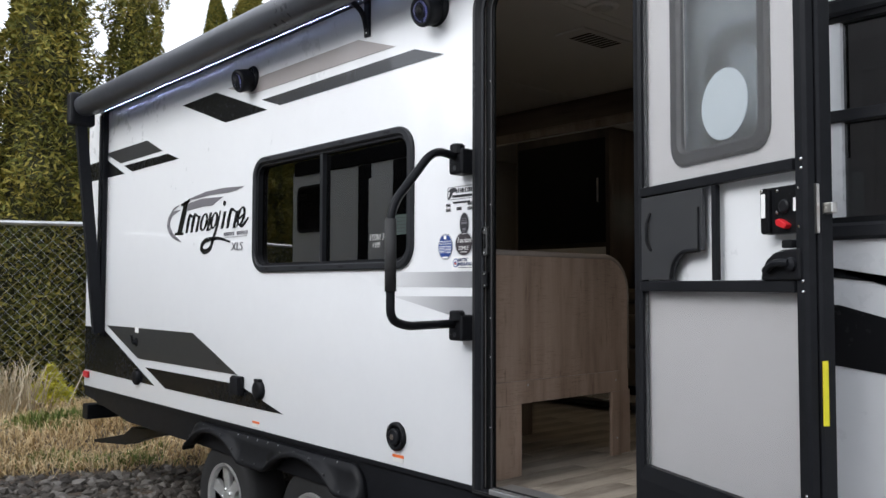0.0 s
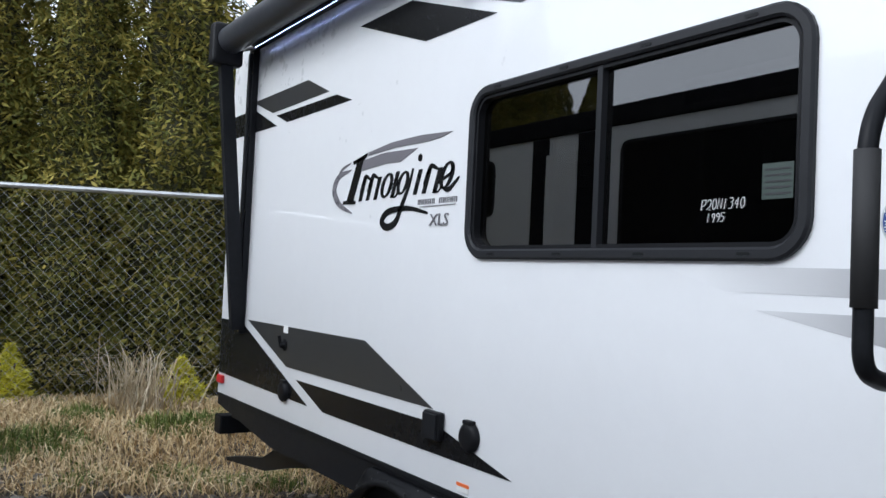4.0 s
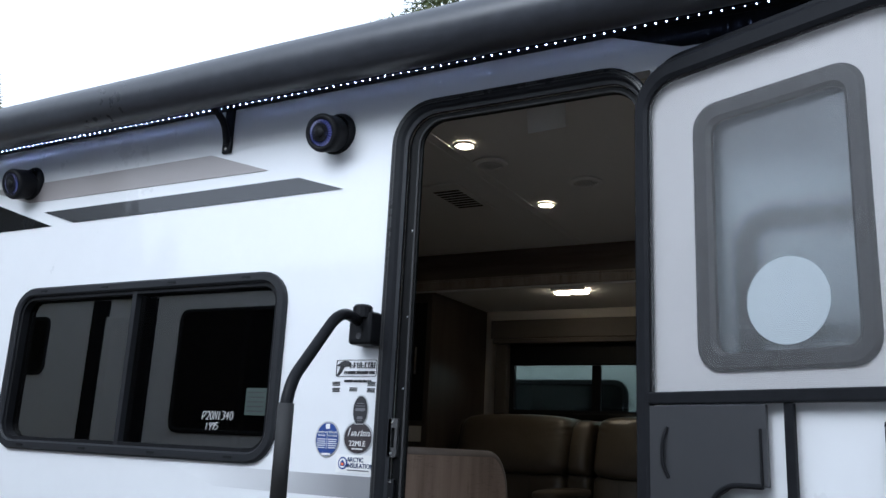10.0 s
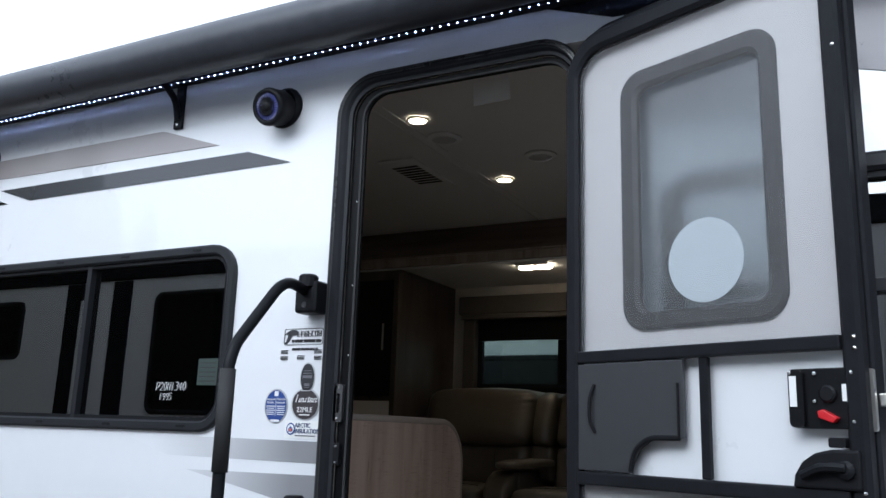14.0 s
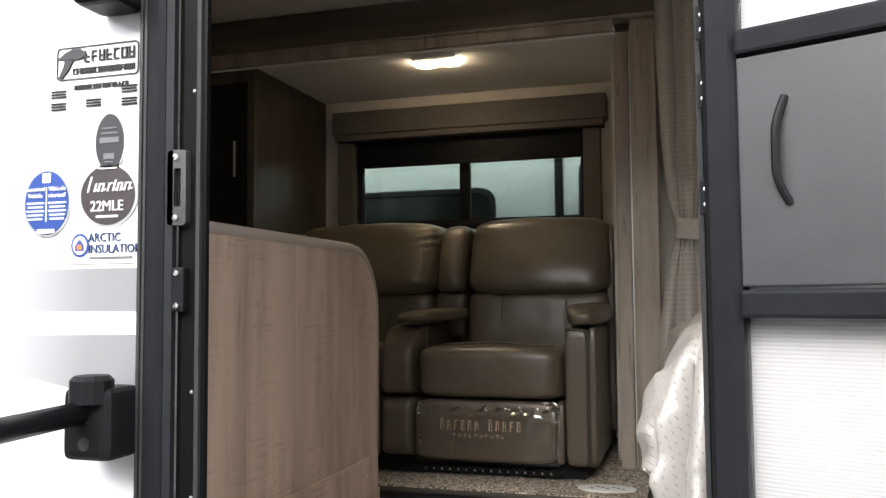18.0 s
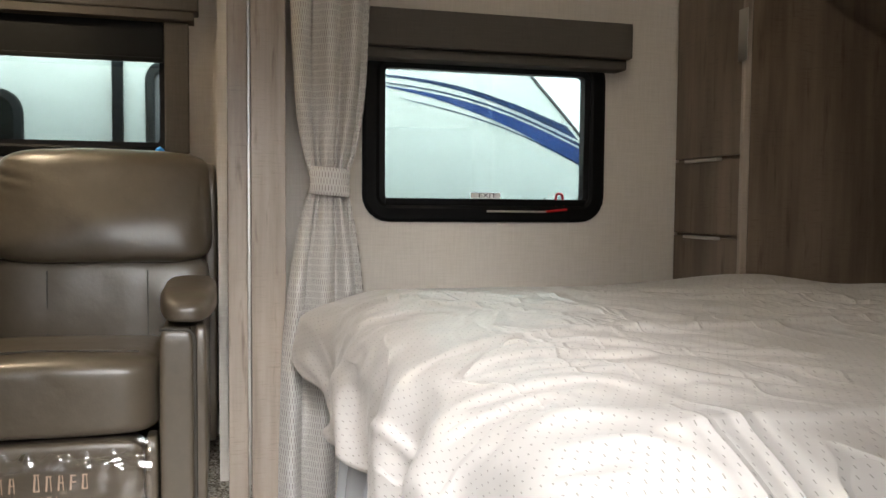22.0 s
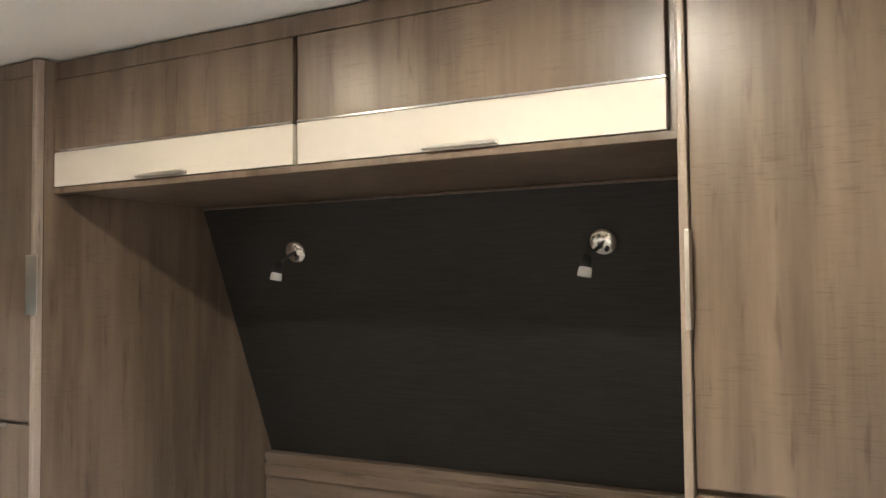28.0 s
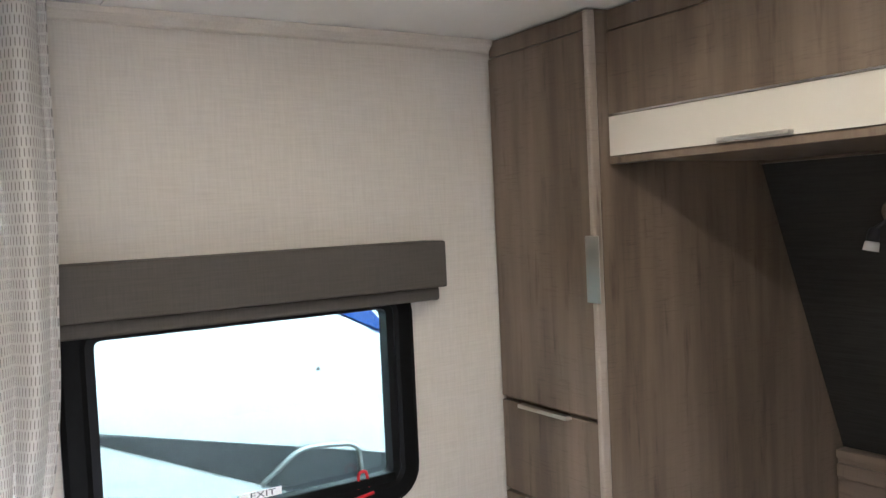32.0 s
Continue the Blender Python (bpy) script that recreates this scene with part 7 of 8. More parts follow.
wl1, dl1, xa, xb = wardrobe(4.2, 4.594, True, "tall taupe oak wardrobe with drawers beside the bed", 0.29)
FY = 0.29
tab_handle(xa, 2.086, 2.237, dl1)
for z0, z1 in ((1.57, 1.805), (1.3, 1.56), (1.04, 1.29)):
    dr = part("drawer", bbox(xa, xb, FY - 0.018, FY, z0, z1, 0.003), M_WOOD, wl1)
    hh = part("handle", bbox(xa + 0.09, xb - 0.09, FY + 0.001, FY + 0.02, z1 - 0.006, z1 + 0.004, 0.002), M_STEEL, dr, "brushed nickel edge pull")
FY = 0.262
wl2, dl2, xa2, xb2 = wardrobe(2.182, 2.6, False, "tall taupe oak wardrobe with drawers by the entry")
part("handle", bbox(xb2 - 0.002, xb2 + 0.006, FY + 0.001, FY + 0.028, 2.075, 2.24, 0.0015), M_STEEL, dl2, "brushed nickel edge handle")
for z0, z1 in ((1.57, 1.805), (1.3, 1.56), (1.04, 1.29)):
    dr = part("drawer", bbox(xa2, xb2, FY - 0.018, FY, z0, z1, 0.003), M_WOOD, wl2)
    part("handle", bbox(xa2 + 0.12, xb2 - 0.12, FY + 0.001, FY + 0.02, z1 - 0.006, z1 + 0.004, 0.002), M_STEEL, dr, "brushed nickel edge pull")

oc = thing("overhead_cabinet", (3.4, 0.0, 2.4), "taupe oak overhead cabinet with cream gloss strips", "cabinet")
part("body", bbox(2.603, 4.197, -0.45, 0.222, 2.402, CEIL - 0.05, 0.002), M_WOOD, oc)
part("bottom_lip", bbox(2.603, 4.197, 0.205, 0.245, 2.396, 2.412, 0.003), M_WOOD, oc)
part("top_rail", bbox(2.603, 4.197, 0.2, 0.238, CEIL - 0.05, CEIL - 0.003, 0.003), M_WOOD, oc)
for x0, x1 in ((2.622, 3.409), (3.421, 4.195)):
    d = part("door", bbox(x0, x1, 0.224, 0.244, 2.508, CEIL - 0.053, 0.002), M_WOOD, oc)
    part("trim_line", bbox(x0, x1, 0.2445, 0.247, 2.504, 2.508), M_CHROME, d, "thin chrome line")
    c = part("cream_strip", bbox(x0, x1, 0.224, 0.245, 2.414, 2.503, 0.002), M_CREAM, oc, "cream gloss strip")
    xm = (x0 + x1) / 2
    part("handle", bbox(xm - 0.08, xm + 0.08, 0.2455, 0.262, 2.416, 2.424, 0.002), M_STEEL, c, "brushed nickel edge pull")
hb = solo("headboard", prism([(2.602, -0.292, 2.4), (2.602, -0.624, 1.585), (2.602, -0.652, 1.585), (2.602, -0.322, 2.4)], (1.596, 0, 0)), M_HEAD, "sloping black grasscloth headboard panel", "headboard")
part("top_trim", bbox(2.603, 4.197, -0.294, -0.282, 2.392, 2.4, 0.003), M_WOODH, hb, "oak trim strip")
lg = thing("headboard_ledge", (3.4, -0.6, 1.4), "taupe oak ledge under the headboard", "ledge")
part("top", bbox(2.603, 4.197, -0.86, -0.585, 1.56, 1.584, 0.003), M_WOODH, lg)
part("face", bbox(2.603, 4.197, -0.72, -0.592, 1.2, 1.559, 0.002), M_WOODH, lg)
part("cleat", bbox(2.61, 4.19, -0.5915, -0.575, 1.508, 1.548, 0.003), M_WOODH, lg)
HN = Vector((0, 0.926, -0.377)).normalized()


def reading_lamp(x):
    z = 2.257
    y = -0.292 - 0.4074 * (2.4 - z)
    l = thing("reading_lamp", (x, y, z), "small chrome swivel reading lamp on the headboard", "lamp", "reading lamps")
    c = Vector((x, y, z))
    part("base", lathe([(0.037, 0), (0.037, 0.008), (0.03, 0.014), (0.012, 0.018), (0, 0.018)], c, HN, 24), M_CHROME, l, smooth=True)
    part("switch", lathe([(0.006, 0), (0.005, 0.006), (0, 0.007)], c + HN * 0.014 + Vector((-0.012, 0, -0.016)), HN, 8), M_INK, l)
    e = c + HN * 0.055 + Vector((0.03, 0, -0.038))
    part("arm", tube(arc_path([c + HN * 0.016, c + HN * 0.055, e + Vector((0, 0, 0.02))], 0.02, 5), 0.005, 8), M_INK, l, "dark curved arm")
    hb0, hax = e + Vector((-0.004, 0, 0.026)), (0.12, 0.15, -1)
    hd2 = part("head", lathe([(0.006, 0), (0.012, 0.004), (0.0145, 0.02), (0.0145, 0.036), (0, 0.036)], hb0, hax, 18), M_INK, l, "black lamp head", smooth=True)
    part("head_ring", lathe([(0.0148, 0.034), (0.0165, 0.038), (0.0175, 0.056), (0.015, 0.056), (0.013, 0.05), (0, 0.05)], hb0, hax, 18), M_PAPER, hd2, "white lamp rim")
    part("lens", lathe([(0.0, 0.0505), (0.0128, 0.0505), (0.0128, 0.053), (0, 0.054)], hb0, hax, 14), M_PAPER, hd2, "white lens")
    return l


rl1 = reading_lamp(3.875)
copy_thing(rl1, Matrix.Translation(rl1.matrix_basis.translation + Vector((2.918 - 3.875, 0, 0))))

# ---- neighbouring trailers ----
def neighbour_far():
    X = 6.0
    t = thing("neighbour_trailer", (X + 1.2, 2.5, 0.0), "white travel trailer with blue swoosh graphics parked close behind", "trailer")
    edge = [(8.5, 0.55), (8.5, 3.05), (0.95, 3.05), (0.36, 2.385), (0.09, 2.1), (-0.35, 1.62), (-0.42, 1.4), (-0.4, 0.55)]
    body = part("body", prism([(X, y, z) for y, z in edge], (2.4, 0, 0)), M_NB, t, "white fibreglass body")

    def at(y, z, d=0.0):
        return (X - d, y, z)
    w = part("window", ring(rrect(2.6, 4.4, 1.4, 2.135, 0.1), rrect(2.64, 4.36, 1.44, 2.095, 0.07), at, 0.02, chamfer=0.006), M_FRAME, t, "black-framed dark window")
    part("pane", plate(rrect(2.64, 4.36, 1.44, 2.095, 0.07), at, 0.006), M_DARKGLASS, w)
    w = part("window", ring(rrect(1.53, 2.103, 1.5, 2.28, 0.08), rrect(1.57, 2.063, 1.54, 2.24, 0.05), at, 0.02, chamfer=0.006), M_FRAME, t, "black-framed dark window")
    part("pane", plate(rrect(1.57, 2.063, 1.54, 2.24, 0.05), at, 0.006), M_LOGO_GREY, w)
    part("awning_arm", bbox(X - 0.04, X - 0.001, 2.195, 2.24, 0.8, 2.95, 0.004), M_BLACK, t, "black awning arm")

    def sw(a, b, c, d, m, lab):
        """A tapering swoosh from the point a to the edge between b and c, bowed by d."""
        n = 16
        up = [(a[0] + (b[0] - a[0]) * i / n, a[1] + (b[1] - a[1]) * i / n + d * math.sin(math.pi * i / n)) for i in range(n + 1)]
        dn = [(p[0] + (c[0] - b[0]) * (i / n) ** 1.5, p[1] - 0.003 + (c[1] - b[1]) * (i / n) ** 1.5) for i, p in enumerate(up)]
        part("swoosh", prism([(X, y, z) for y, z in up + dn[::-1]], (-0.004, 0, 0)), m, t, lab)
    sw((1.25, 2.275), (0.08, 2.055), (0.02, 1.99), 0.07, M_NAVY, "navy swoosh")
    sw((1.15, 2.245), (0.0, 1.965), (-0.015, 1.947), 0.065, M_NAVY, "thin navy swoosh")
    sw((1.1, 2.228), (-0.05, 1.915), (-0.2, 1.745), 0.065, M_BLUE, "blue swoosh")
    sw((0.95, 2.165), (-0.18, 1.77), (-0.2, 1.755), 0.06, M_NAVY, "thin navy line")
    part("cap_seam", tube([at(0.95, 3.05, 0.004), at(0.36, 2.385, 0.004), at(0.09, 2.1, 0.004), at(-0.35, 1.62, 0.004)], 0.008, 6), M_LOGO_GREY, t, "grey front cap seam")
    part("lower_stripe", prism([(X, y, z) for y, z in ((2.2, 1.75), (1.07, 1.57), (-0.4, 1.2), (-0.4, 0.95), (0.35, 1.2), (1.07, 1.53), (2.2, 1.72))], (-0.004, 0, 0)), M_VINYL_GREY, t, "dark tapering stripe")
    part("marker", bbox(X - 0.02, X - 0.001, -0.26, -0.2, 1.3, 1.34, 0.005), M_ORANGE, t, "amber marker light")
    part("bolt", lathe([(0.008, 0), (0.008, 0.006), (0, 0.007)], at(0.199, 1.684), (-1, 0, 0), 8), M_INK, t)
    part("grab_handle", tube(arc_path([(X - 0.002, 0.47, 1.25), (X - 0.07, 0.32, 1.392), (X - 0.07, 0.07, 1.366), (X - 0.002, 0.02, 1.19)], 0.06, 6), 0.011, 8), M_GALV, t, "grey tubular grab handle")
    part("skirt", bbox(X + 0.02, X + 2.38, -0.2, 8.4, 0.35, 0.549), M_BLACK, t)
    for y in (3.4, 4.3):
        part("wheel", lathe([(0, 0), (0.34, 0), (0.34, 0.2), (0, 0.2)], (X + 0.3, y, 0.34), (-1, 0, 0), 28), M_RUBBER, t)


def neighbour_near():
    X = -1.55
    t = thing("neighbour_trailer", (X - 1.2, 4.0, 0.0), "white travel trailer with dark windows parked across the lane", "trailer")
    part("body", bbox(X - 2.4, X, -2.5, 9.6, 0.6, 2.98, 0.06, 3), M_NB, t, "white fibreglass body")
    part("roof_edge", bbox(X - 0.1, X + 0.03, -2.4, 9.5, 2.9, 3.09, 0.02), M_BLACK, t, "black roof edge and rolled awning")

    def at(y, z, d=0.0):
        return (X + d, y, z)
    for y0, y1, z0, z1 in ((4.9, 6.83, 1.63, 2.76), (8.7, 9.45, 2.15, 2.76), (1.2, 3.2, 1.6, 2.3), (-1.6, 0.2, 1.6, 2.3)):
        w = part("window", ring(rrect(y0, y1, z0, z1, 0.1), rrect(y0 + 0.04, y1 - 0.04, z0 + 0.04, z1 - 0.04, 0.07), at, 0.02, chamfer=0.006), M_FRAME, t, "black-framed dark window")
        part("pane", plate(rrect(y0 + 0.04, y1 - 0.04, z0 + 0.04, z1 - 0.04, 0.07), at, 0.006), M_VINYL_BLACK, w)
    for y0, y1 in ((7.15, 7.38), (7.82, 8.05)):
        part("black_trim", bbox(X - 0.001, X + 0.03, y0, y1, 0.7, 2.89, 0.004), M_BLACK, t, "black door edge trim")
    part("door_slab", bbox(X - 0.001, X + 0.045, 7.38, 7.82, 0.75, 2.72, 0.01), M_NB, t, "white entry door")
    part("skirt", bbox(X - 2.38, X - 0.02, -2.4, 9.5, 0.38, 0.599), M_BLACK, t)
    for y in (2.9, 3.8):
        part("wheel", lathe([(0, 0), (0.34, 0), (0.34, 0.2), (0, 0.2)], (X - 0.06, y, 0.34), (-1, 0, 0), 28), M_RUBBER, t)


neighbour_far()
neighbour_near()


# ---- fence ----
def fence_y(x):
    return 9.25 - 0.47 * (x - 1.4)


def fence():
    f = thing("chain_link_fence", (2.0, fence_y(2.0), 0.2), "grey chain-link fence with steel top rail before a hedge", "fence")
    x0, x1 = -7.0, 9.0
    top, bot = 2.07, 0.2
    part("top_rail", tube([(x0, fence_y(x0), top), (x1, fence_y(x1), top)], 0.024, 10), M_GALV, f, "galvanised top rail")
    for k in range(7):
        x = -6.6 + k * 2.5
        p = part("post", tube([(x, fence_y(x) + 0.03, 0.1), (x, fence_y(x) + 0.03, top + 0.04)], 0.03, 10), M_GALV, f, "galvanised post")
        part("post_cap", lathe([(0.034, 0), (0.034, 0.03), (0.015, 0.05), (0, 0.052)], (x, fence_y(x) + 0.03, top + 0.03), (0, 0, 1), 10), M_GALV, p)
    # woven diamonds: each wire zigzags upwards, hooked into its neighbours
    verts, faces = [], []
    pitch = 0.05
    L = (x1 - x0) * math.hypot(1, 0.47)
    ux, uy = 1 / math.hypot(1, 0.47), -0.47 / math.hypot(1, 0.47)
    n, steps, r = int(L / pitch), int((top + 0.05 - bot) / pitch), 0.0021
    for i in range(n):
        base = len(verts)
        for s in range(steps + 1):
            d = (i + (0.5 if (s + i) % 2 else -0.5) * 1.06) * pitch
            o = 0.004 if (s + i) % 2 else -0.004
            cx, cy, cz = x0 + ux * d - uy * o, fence_y(x0) + uy * d + ux * o, bot + s * pitch
            for a in (0, 2.1, 4.2):
                verts.append((cx + ux * r * math.cos(a), cy + uy * r * math.cos(a) + ux * r * math.sin(a), cz))
        for s in range(steps):
            for k in range(3):
                a, b = base + s * 3 + k, base + s * 3 + (k + 1) % 3
                faces.append((a, b, b + 3, a + 3))
    me = bpy.data.meshes.new("chain_link")
    me.from_pydata(verts, [], faces)
    me.materials.append(M_WIRE)
    ob = new("chain_link", me)
    ob.parent = f
    ob.location = -f.matrix_basis.translation
    tagged(ob, "woven galvanised wire diamonds", kind="stuff")


fence()


# ---- trees ----
def crown_mesh(name, height, radius, count, material, seed, droop=0.75, size=0.085, low=0.04, point=0.75):
    """A columnar conifer crown: thousands of small flat sprays on drooping twigs, uneven outline, gaps."""
    rnd = random.Random(seed)
    verts, faces = [], []
    nr = np.random.RandomState(seed)
    hs = low + (1 - low) * nr.random_sample(count) ** 1.15
    angs = nr.random_sample(count) * 2 * math.pi
    lumps = np.zeros(count)
    lobes = [(rnd.uniform(0, 6.28), rnd.uniform(0.03, 0.95), rnd.uniform(0.5, 1.0)) for _ in range(120)]
    for la, lh, ls in lobes:
        da = (angs - la + math.pi) % (2 * math.pi) - math.pi
        lumps = np.maximum(lumps, ls * np.exp(-(da / 0.27) ** 2 - ((hs - lh) / 0.034) ** 2))
    for i in range(count):
        h, a, lump = float(hs[i]), float(angs[i]), float(lumps[i])
        prof = (min(1.0, (h + 0.2) * 3.4) ** 0.5) * (1 - max(0, h - 0.25) ** 1.6 / 0.75 ** 1.6) ** point
        rad = radius * prof * (0.62 + 0.48 * lump) * (1 - 0.28 * rnd.random() ** 2.2)
        c = Vector((rad * math.cos(a), rad * math.sin(a), h * height))
        out = Vector((math.cos(a), math.sin(a), 0))
        side = Vector((-math.sin(a), math.cos(a), 0))
        tw = rnd.uniform(-0.9, 0.9)
        d = (out * rnd.uniform(0.15, 0.9) + Vector((0, 0, rnd.uniform(-droop, 0.7))) + side * tw).normalized()
        s = (side * rnd.uniform(0.3, 1) + out * rnd.uniform(-0.9, 0.9) + Vector((0, 0, rnd.uniform(-0.6, 0.6)))).normalized()
        L, W = size * rnd.uniform(0.7, 1.6), size * rnd.uniform(0.16, 0.36)
        k = len(verts)
        verts += [c - d * L * 0.4, c + s * W + d * L * 0.15, c + d * L, c - s * W + d * L * 0.2]
        faces.append((k, k + 1, k + 2, k + 3))
    me = bpy.data.meshes.new(name)
    me.from_pydata([tuple(v) for v in verts], [], faces)
    me.materials.append(material)
    return me


CROWNS = [crown_mesh("crown", 6.3, 0.78, 46000, M_CEDAR, 11, size=0.052, low=0.0), crown_mesh("crown", 5.8, 0.74, 45000, M_CEDAR, 12, size=0.052, low=0.0), crown_mesh("crown", 6.6, 0.8, 46000, M_CEDAR, 13, size=0.052, low=0.0)]


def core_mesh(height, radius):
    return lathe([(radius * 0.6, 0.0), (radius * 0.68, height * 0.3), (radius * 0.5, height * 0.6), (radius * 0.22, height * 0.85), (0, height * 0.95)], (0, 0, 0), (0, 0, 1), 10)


# dark colour of the solid cedar core stands for shade between the sprays
M_CORE = mat("crown_shade", (0.035, 0.036, 0.014), 0.95, var=0.5, scale=10)


def cedar(x, y, k, s, turn):
    z = ground_height(x, y)
    t = thing("cedar_tree", (0, 0, 0), "tall narrow cedar with bronze-green foliage", "tree", "cedar hedge")
    part("trunk", tube([(0, 0, -0.1), (0.02, 0.01, 1.5), (0, 0.02, 3.4), (0, 0, 5.2)], 0.09, 8, radii=[0.1, 0.08, 0.05, 0.015]), M_BARK, t)
    c = new("crown", CROWNS[k])
    c.parent = t
    h = part("shade_core", core_mesh(6.0, 0.63), M_CORE, t, "solid core coloured dark as the shade inside the crown")
    t.matrix_basis = Matrix.Translation((x, y, z)) @ Matrix.Rotation(turn, 4, "Z") @ Matrix.Diagonal((s, s, s, 1))
    return t


rt = random.Random(5)
for i in range(14):
    x = -3.55 + i * 0.9 + rt.uniform(-0.1, 0.1)
    y = fence_y(x) + 0.95 + rt.uniform(-0.12, 0.2)
    if 4.1 < x < 5.0:
        continue
    cedar(x, y, i % 3, rt.uniform(0.94, 1.06) * (0.72 if x > 5.0 else 0.81 if x > 4.2 else 0.84 if x > 3.3 else 1.0), rt.uniform(0, 6.28))
for x, y, k, s in ((4.68, 8.66, 1, 0.85), (4.34, 8.86, 0, 0.735)):
    cedar(x, y, k, s, 1.2 * k)
for i in range(6):
    x = -4.5 - i * 0.95
    cedar(x, fence_y(x) + 1.0 + rt.uniform(-0.12, 0.2), i % 3, rt.uniform(0.9, 1.05), rt.uniform(0, 6.28))
for i in range(7):
    x = -2.2 + i * 0.92 + rt.uniform(-0.08, 0.08)
    y = fence_y(x) + 1.75 + rt.uniform(-0.1, 0.1)
    cedar(x, y, (i + 1) % 3, rt.uniform(0.5, 0.58), rt.uniform(0, 6.28))


def conifer(x, y, h, r, seed, size=0.3, count=9000, point=0.9):
    t = thing("conifer_tree", (x, y, 0), "large dark green tree far behind the trailers", "tree", "far trees")
    part("trunk", tube([(x, y, 0), (x + 0.1, y, h * 0.5), (x, y, h * 0.9)], 0.25, 8, radii=[0.3, 0.2, 0.05]), M_BARK, t)
    c = new("crown", crown_mesh("crown", h, r, count, M_CONIFER, seed, 0.9, size, 0.12, point))
    c.parent = t
    for k in range(5):
        a = k * 1.3
        z = h * (0.3 + 0.12 * k)
        part("limb", tube([(x, y, z), (x + math.cos(a) * r * 0.5, y + math.sin(a) * r * 0.5, z + 0.5)], 0.06, 6, radii=[0.08, 0.03]), M_BARK, t)
    return t


conifer(16.2, 8.0, 15.6, 4.6, 31, 0.11, 60000, 0.42)
conifer(-9.0, 3.0, 6.5, 1.6, 33)
conifer(-10.0, 7.5, 7.2, 1.7, 34)
conifer(-10.5, -1.5, 6.8, 1.6, 35)


# ---- grass, lawn stand-ins and stones ----
def blades(name, count, seed, region, length, material, label, lean=0.5, width=0.006):
    rnd = random.Random(seed)
    verts, faces = [], []
    done = 0
    while done < count:
        x, y, k = region(rnd)
        z0 = ground_height(x, y)
        a = rnd.uniform(0, 6.28)
        L = length * rnd.uniform(0.4, 1.15) * k
        b = Vector((math.cos(a), math.sin(a), 0))
        s = Vector((-math.sin(a), math.cos(a), 0)) * width * rnd.uniform(0.6, 1.4)
        le = lean * rnd.uniform(0.2, 1.3)
        p0 = Vector((x, y, z0 - 0.01))
        p1 = p0 + Vector((0, 0, L * 0.6)) + b * L * le * 0.35
        p2 = p0 + Vector((0, 0, L * (0.95 - 0.35 * le))) + b * L * le
        n = len(verts)
        verts += [p0 - s, p0 + s, p1 + s * 0.8, p1 - s * 0.8, p2]
        faces += [(n, n + 1, n + 2, n + 3), (n + 3, n + 2, n + 4)]
        done += 1
    me = bpy.data.meshes.new(name)
    me.from_pydata([tuple(v) for v in verts], [], faces)
    me.materials.append(material)
    return tagged(new(name, me), label, "grass", kind="stuff")


def strip(rnd):
    x = rnd.uniform(-2.5, 7.5)
    y = fence_y(x) + rnd.uniform(-2.2, 0.5)
    c = noise.noise(Vector((x * 1.3, y * 1.3, 0)))
    return x, y, 0.55 + 0.5 * max(-0.6, c)


def patch(rnd):
    while True:
        x = rnd.uniform(-1.5, 6.0)
        y = fence_y(x) + rnd.uniform(-2.1, 0.3)
        c = noise.noise(Vector((x * 1.7, y * 1.7, 3)))
        if c > 0.0 and rnd.random() < 0.25 + 1.6 * c:
            return x, y, 0.6 + c


def tufts(rnd):
    cx, cy = ((2.1, -0.15), (2.35, -0.2), (2.2, -0.3), (2.32, -0.1), (0.4, -0.15))[rnd.randrange(5)]
    x = cx + rnd.gauss(0, 0.11)
    return x, fence_y(cx) + cy + rnd.gauss(0, 0.1), 1.0


blades("dry_grass", 42000, 1, strip, 0.3, M_STRAW, "flattened straw-coloured dry grass along the fence", 1.5, 0.0045)
blades("green_grass", 15000, 2, patch, 0.17, M_GREENGRASS, "short green grass among the dry stalks", 0.7)
blades("tall_dry_grass", 300, 3, tufts, 0.72, M_PALESTRAW, "tall dry grass tufts against the fence", 1.1, 0.0045)


# added shrub-shaped sprays in place of bright lawn showing through a hedge gap
def shrub(x, y, h, r, seed):
    t = thing("lawn_stand_in", (x, y, ground_height(x, y)), "bright yellow sprays standing in for lawn beyond the hedge", "shrub", "yellow shrubs")
    c = new("crown", crown_mesh("crown", h, r, 5200, M_LAWNGAP, seed, 0.3, 0.04, 0.02, 1.25))
    c.parent = t
    g0 = ground_height(x, y)
    for k in range(5):
        a = k * 1.26
        part("stem", tube([(x, y, g0), (x + math.cos(a) * r * 0.5, y + math.sin(a) * r * 0.5, g0 + h * 0.7)], 0.01, 5), M_BARK, t)


shrub(2.62, fence_y(2.62) + 0.14, 0.43, 0.24, 71)
shrub(1.35, fence_y(1.35) + 0.2, 0.5, 0.2, 73)


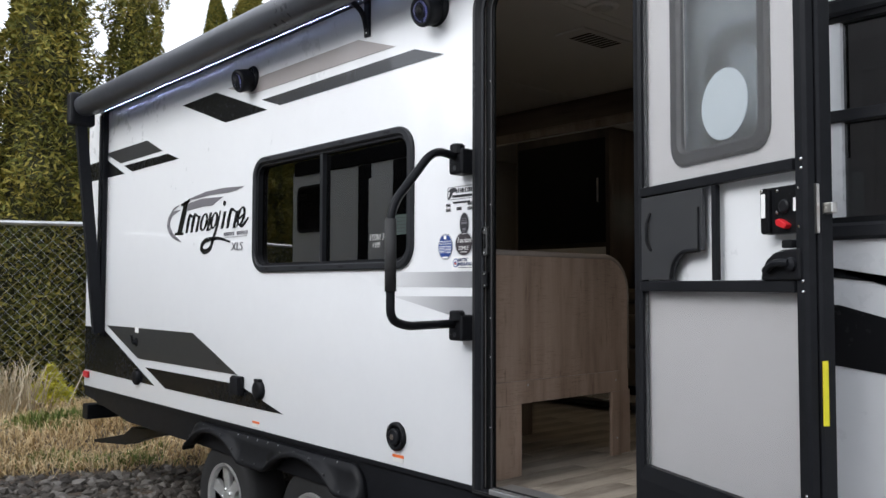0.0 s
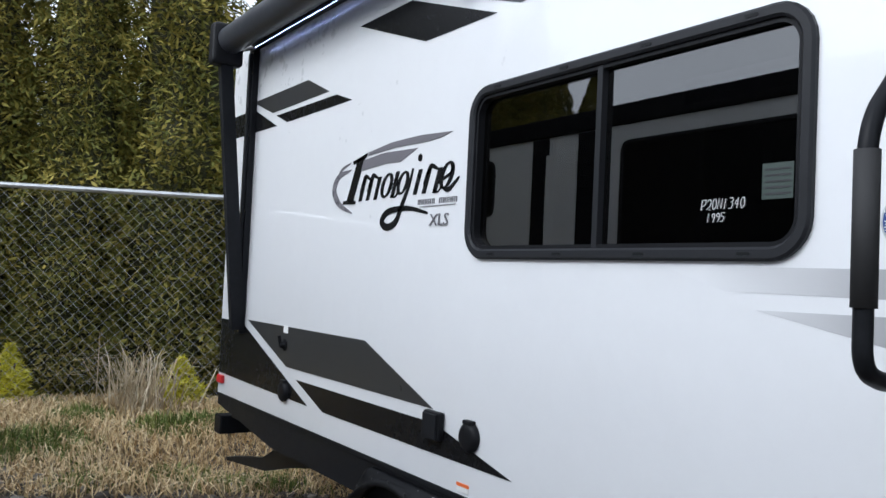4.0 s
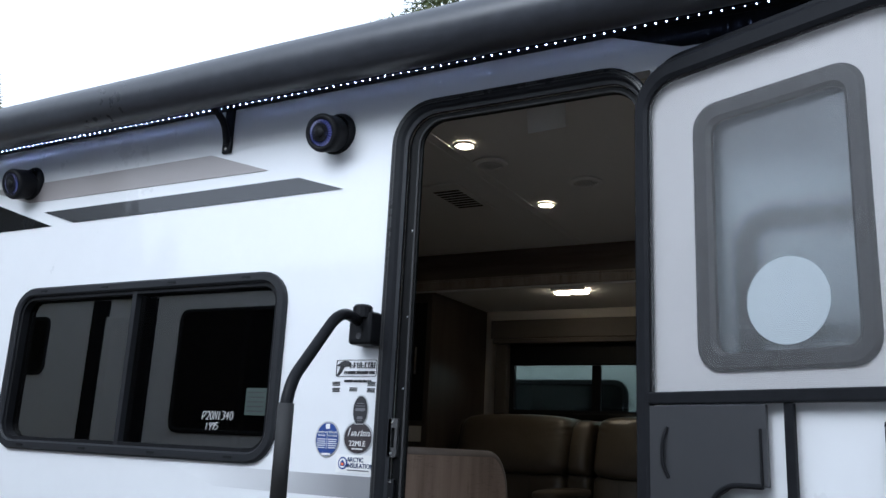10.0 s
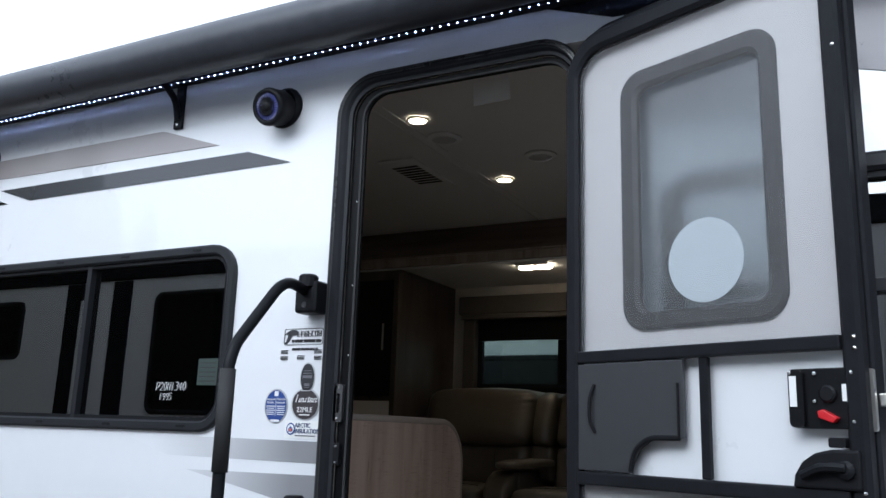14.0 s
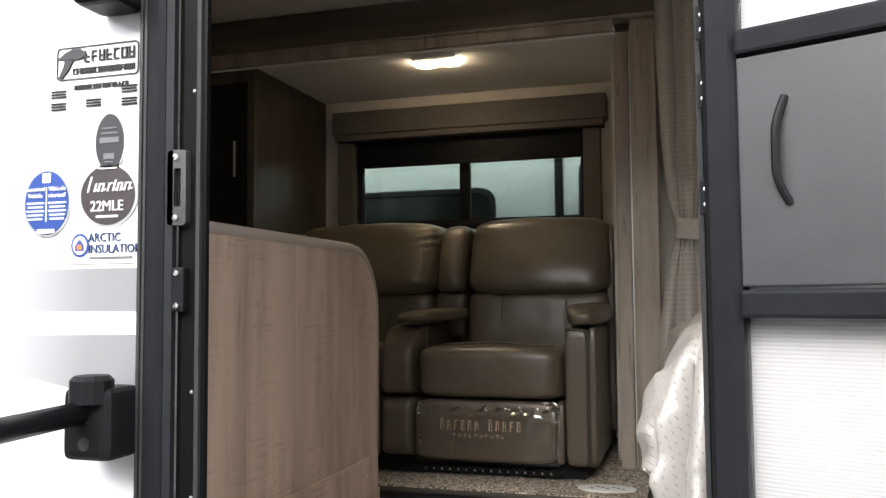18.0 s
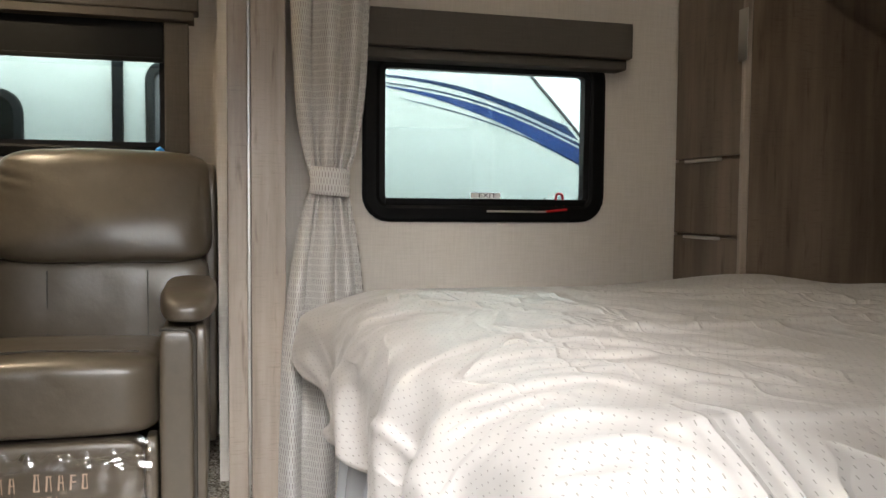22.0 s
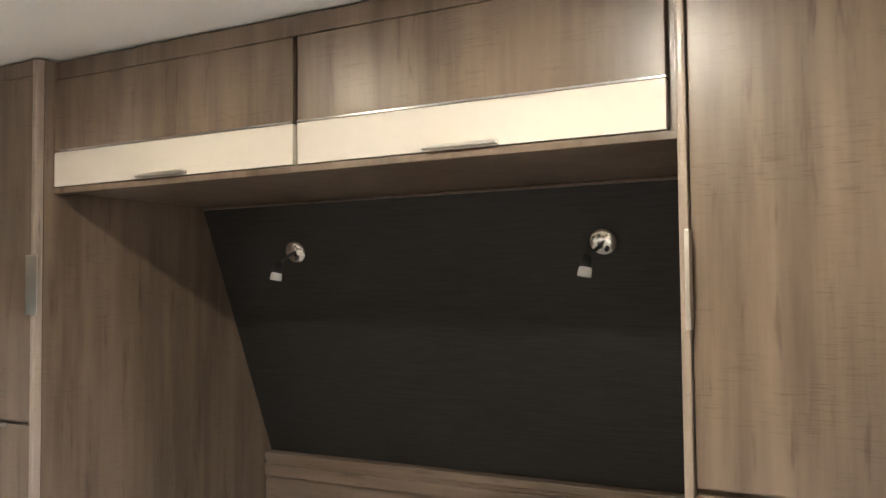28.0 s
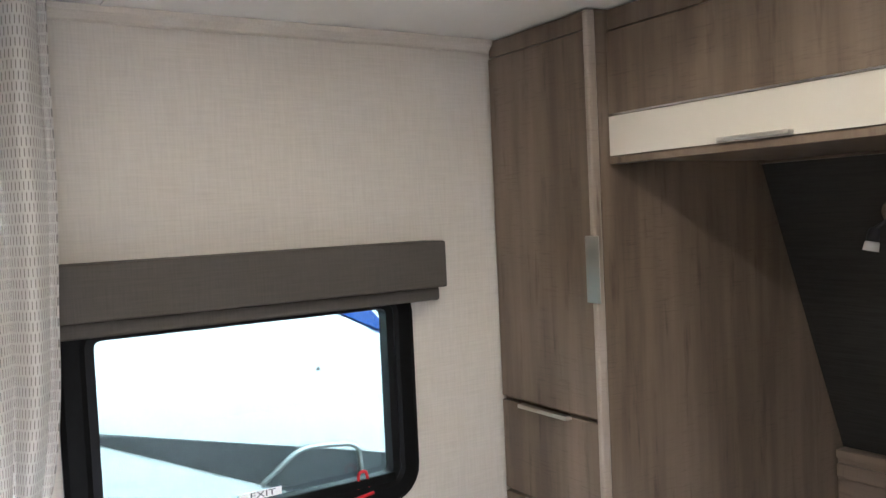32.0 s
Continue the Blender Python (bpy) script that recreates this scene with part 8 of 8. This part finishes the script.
def stones():
    rnd = random.Random(9)
    bases = []
    for k in range(6):
        b = bmesh.new()
        bmesh.ops.create_icosphere(b, subdivisions=1, radius=1.0)
        for v in b.verts:
            v.co *= 0.75 + 0.5 * rnd.random()
        bases.append(([v.co.copy() for v in b.verts], [[v.index for v in f.verts] for f in b.faces]))
        b.free()
    verts, faces = [], []
    for i in range(26000):
        x, y = (rnd.uniform(0.8, 6.5), rnd.uniform(3.6, 8.8)) if i % 5 else (rnd.uniform(-1.2, 6.0), rnd.uniform(-2.0, 4.0))
        if y + 0.47 * x > 8.0 + rnd.uniform(-0.5, 0.3):
            continue
        s = 0.01 + 0.046 * rnd.random() ** 3.2
        vs, fs = bases[rnd.randrange(6)]
        e = Euler((rnd.uniform(0, 6), rnd.uniform(0, 6), rnd.uniform(0, 6))).to_matrix()
        n = len(verts)
        z = ground_height(x, y)
        for v in vs:
            q = e @ v * s
            verts.append((x + q.x, y + q.y, z + q.z * 0.7 + s * 0.25))
        faces += [[n + a for a in f] for f in fs]
    me = bpy.data.meshes.new("gravel")
    me.from_pydata(verts, [], faces)
    me.materials.append(M_STONE)
    tagged(new("gravel", me), "grey angular gravel stones scattered on soil", "gravel", kind="stuff")


stones()

# ---- vinyl floor planks ----
floor = solo("floor", bbox(WX + 0.056, 4.59, -0.5, 6.27, FLOOR - 0.011, FLOOR - 0.005), M_DARKVOID, "grey-brown wood-look vinyl plank floor", "floor", kind="structure")
plank = mesh_of(bbox(-0.45, 0.45, -0.0735, 0.0735, -0.004, 0.0, 0.0012, 1), "plank", M_PLANK)
rp = random.Random(3)
for j in range(24):
    y = 0.05 + j * 0.15
    x = WX + 0.06 - rp.uniform(0.0, 0.6) + 0.45
    while x - 0.45 < 4.5:
        a, b = max(x - 0.45, WX + 0.057), min(x + 0.45, 4.585)
        if b - a > 0.1:
            o = new("plank", plank)
            o.parent = floor
            o.location = ((a + b) / 2, y, FLOOR)
            o.scale = ((b - a - 0.003) / 0.9, 1, 1)
        x += 0.903
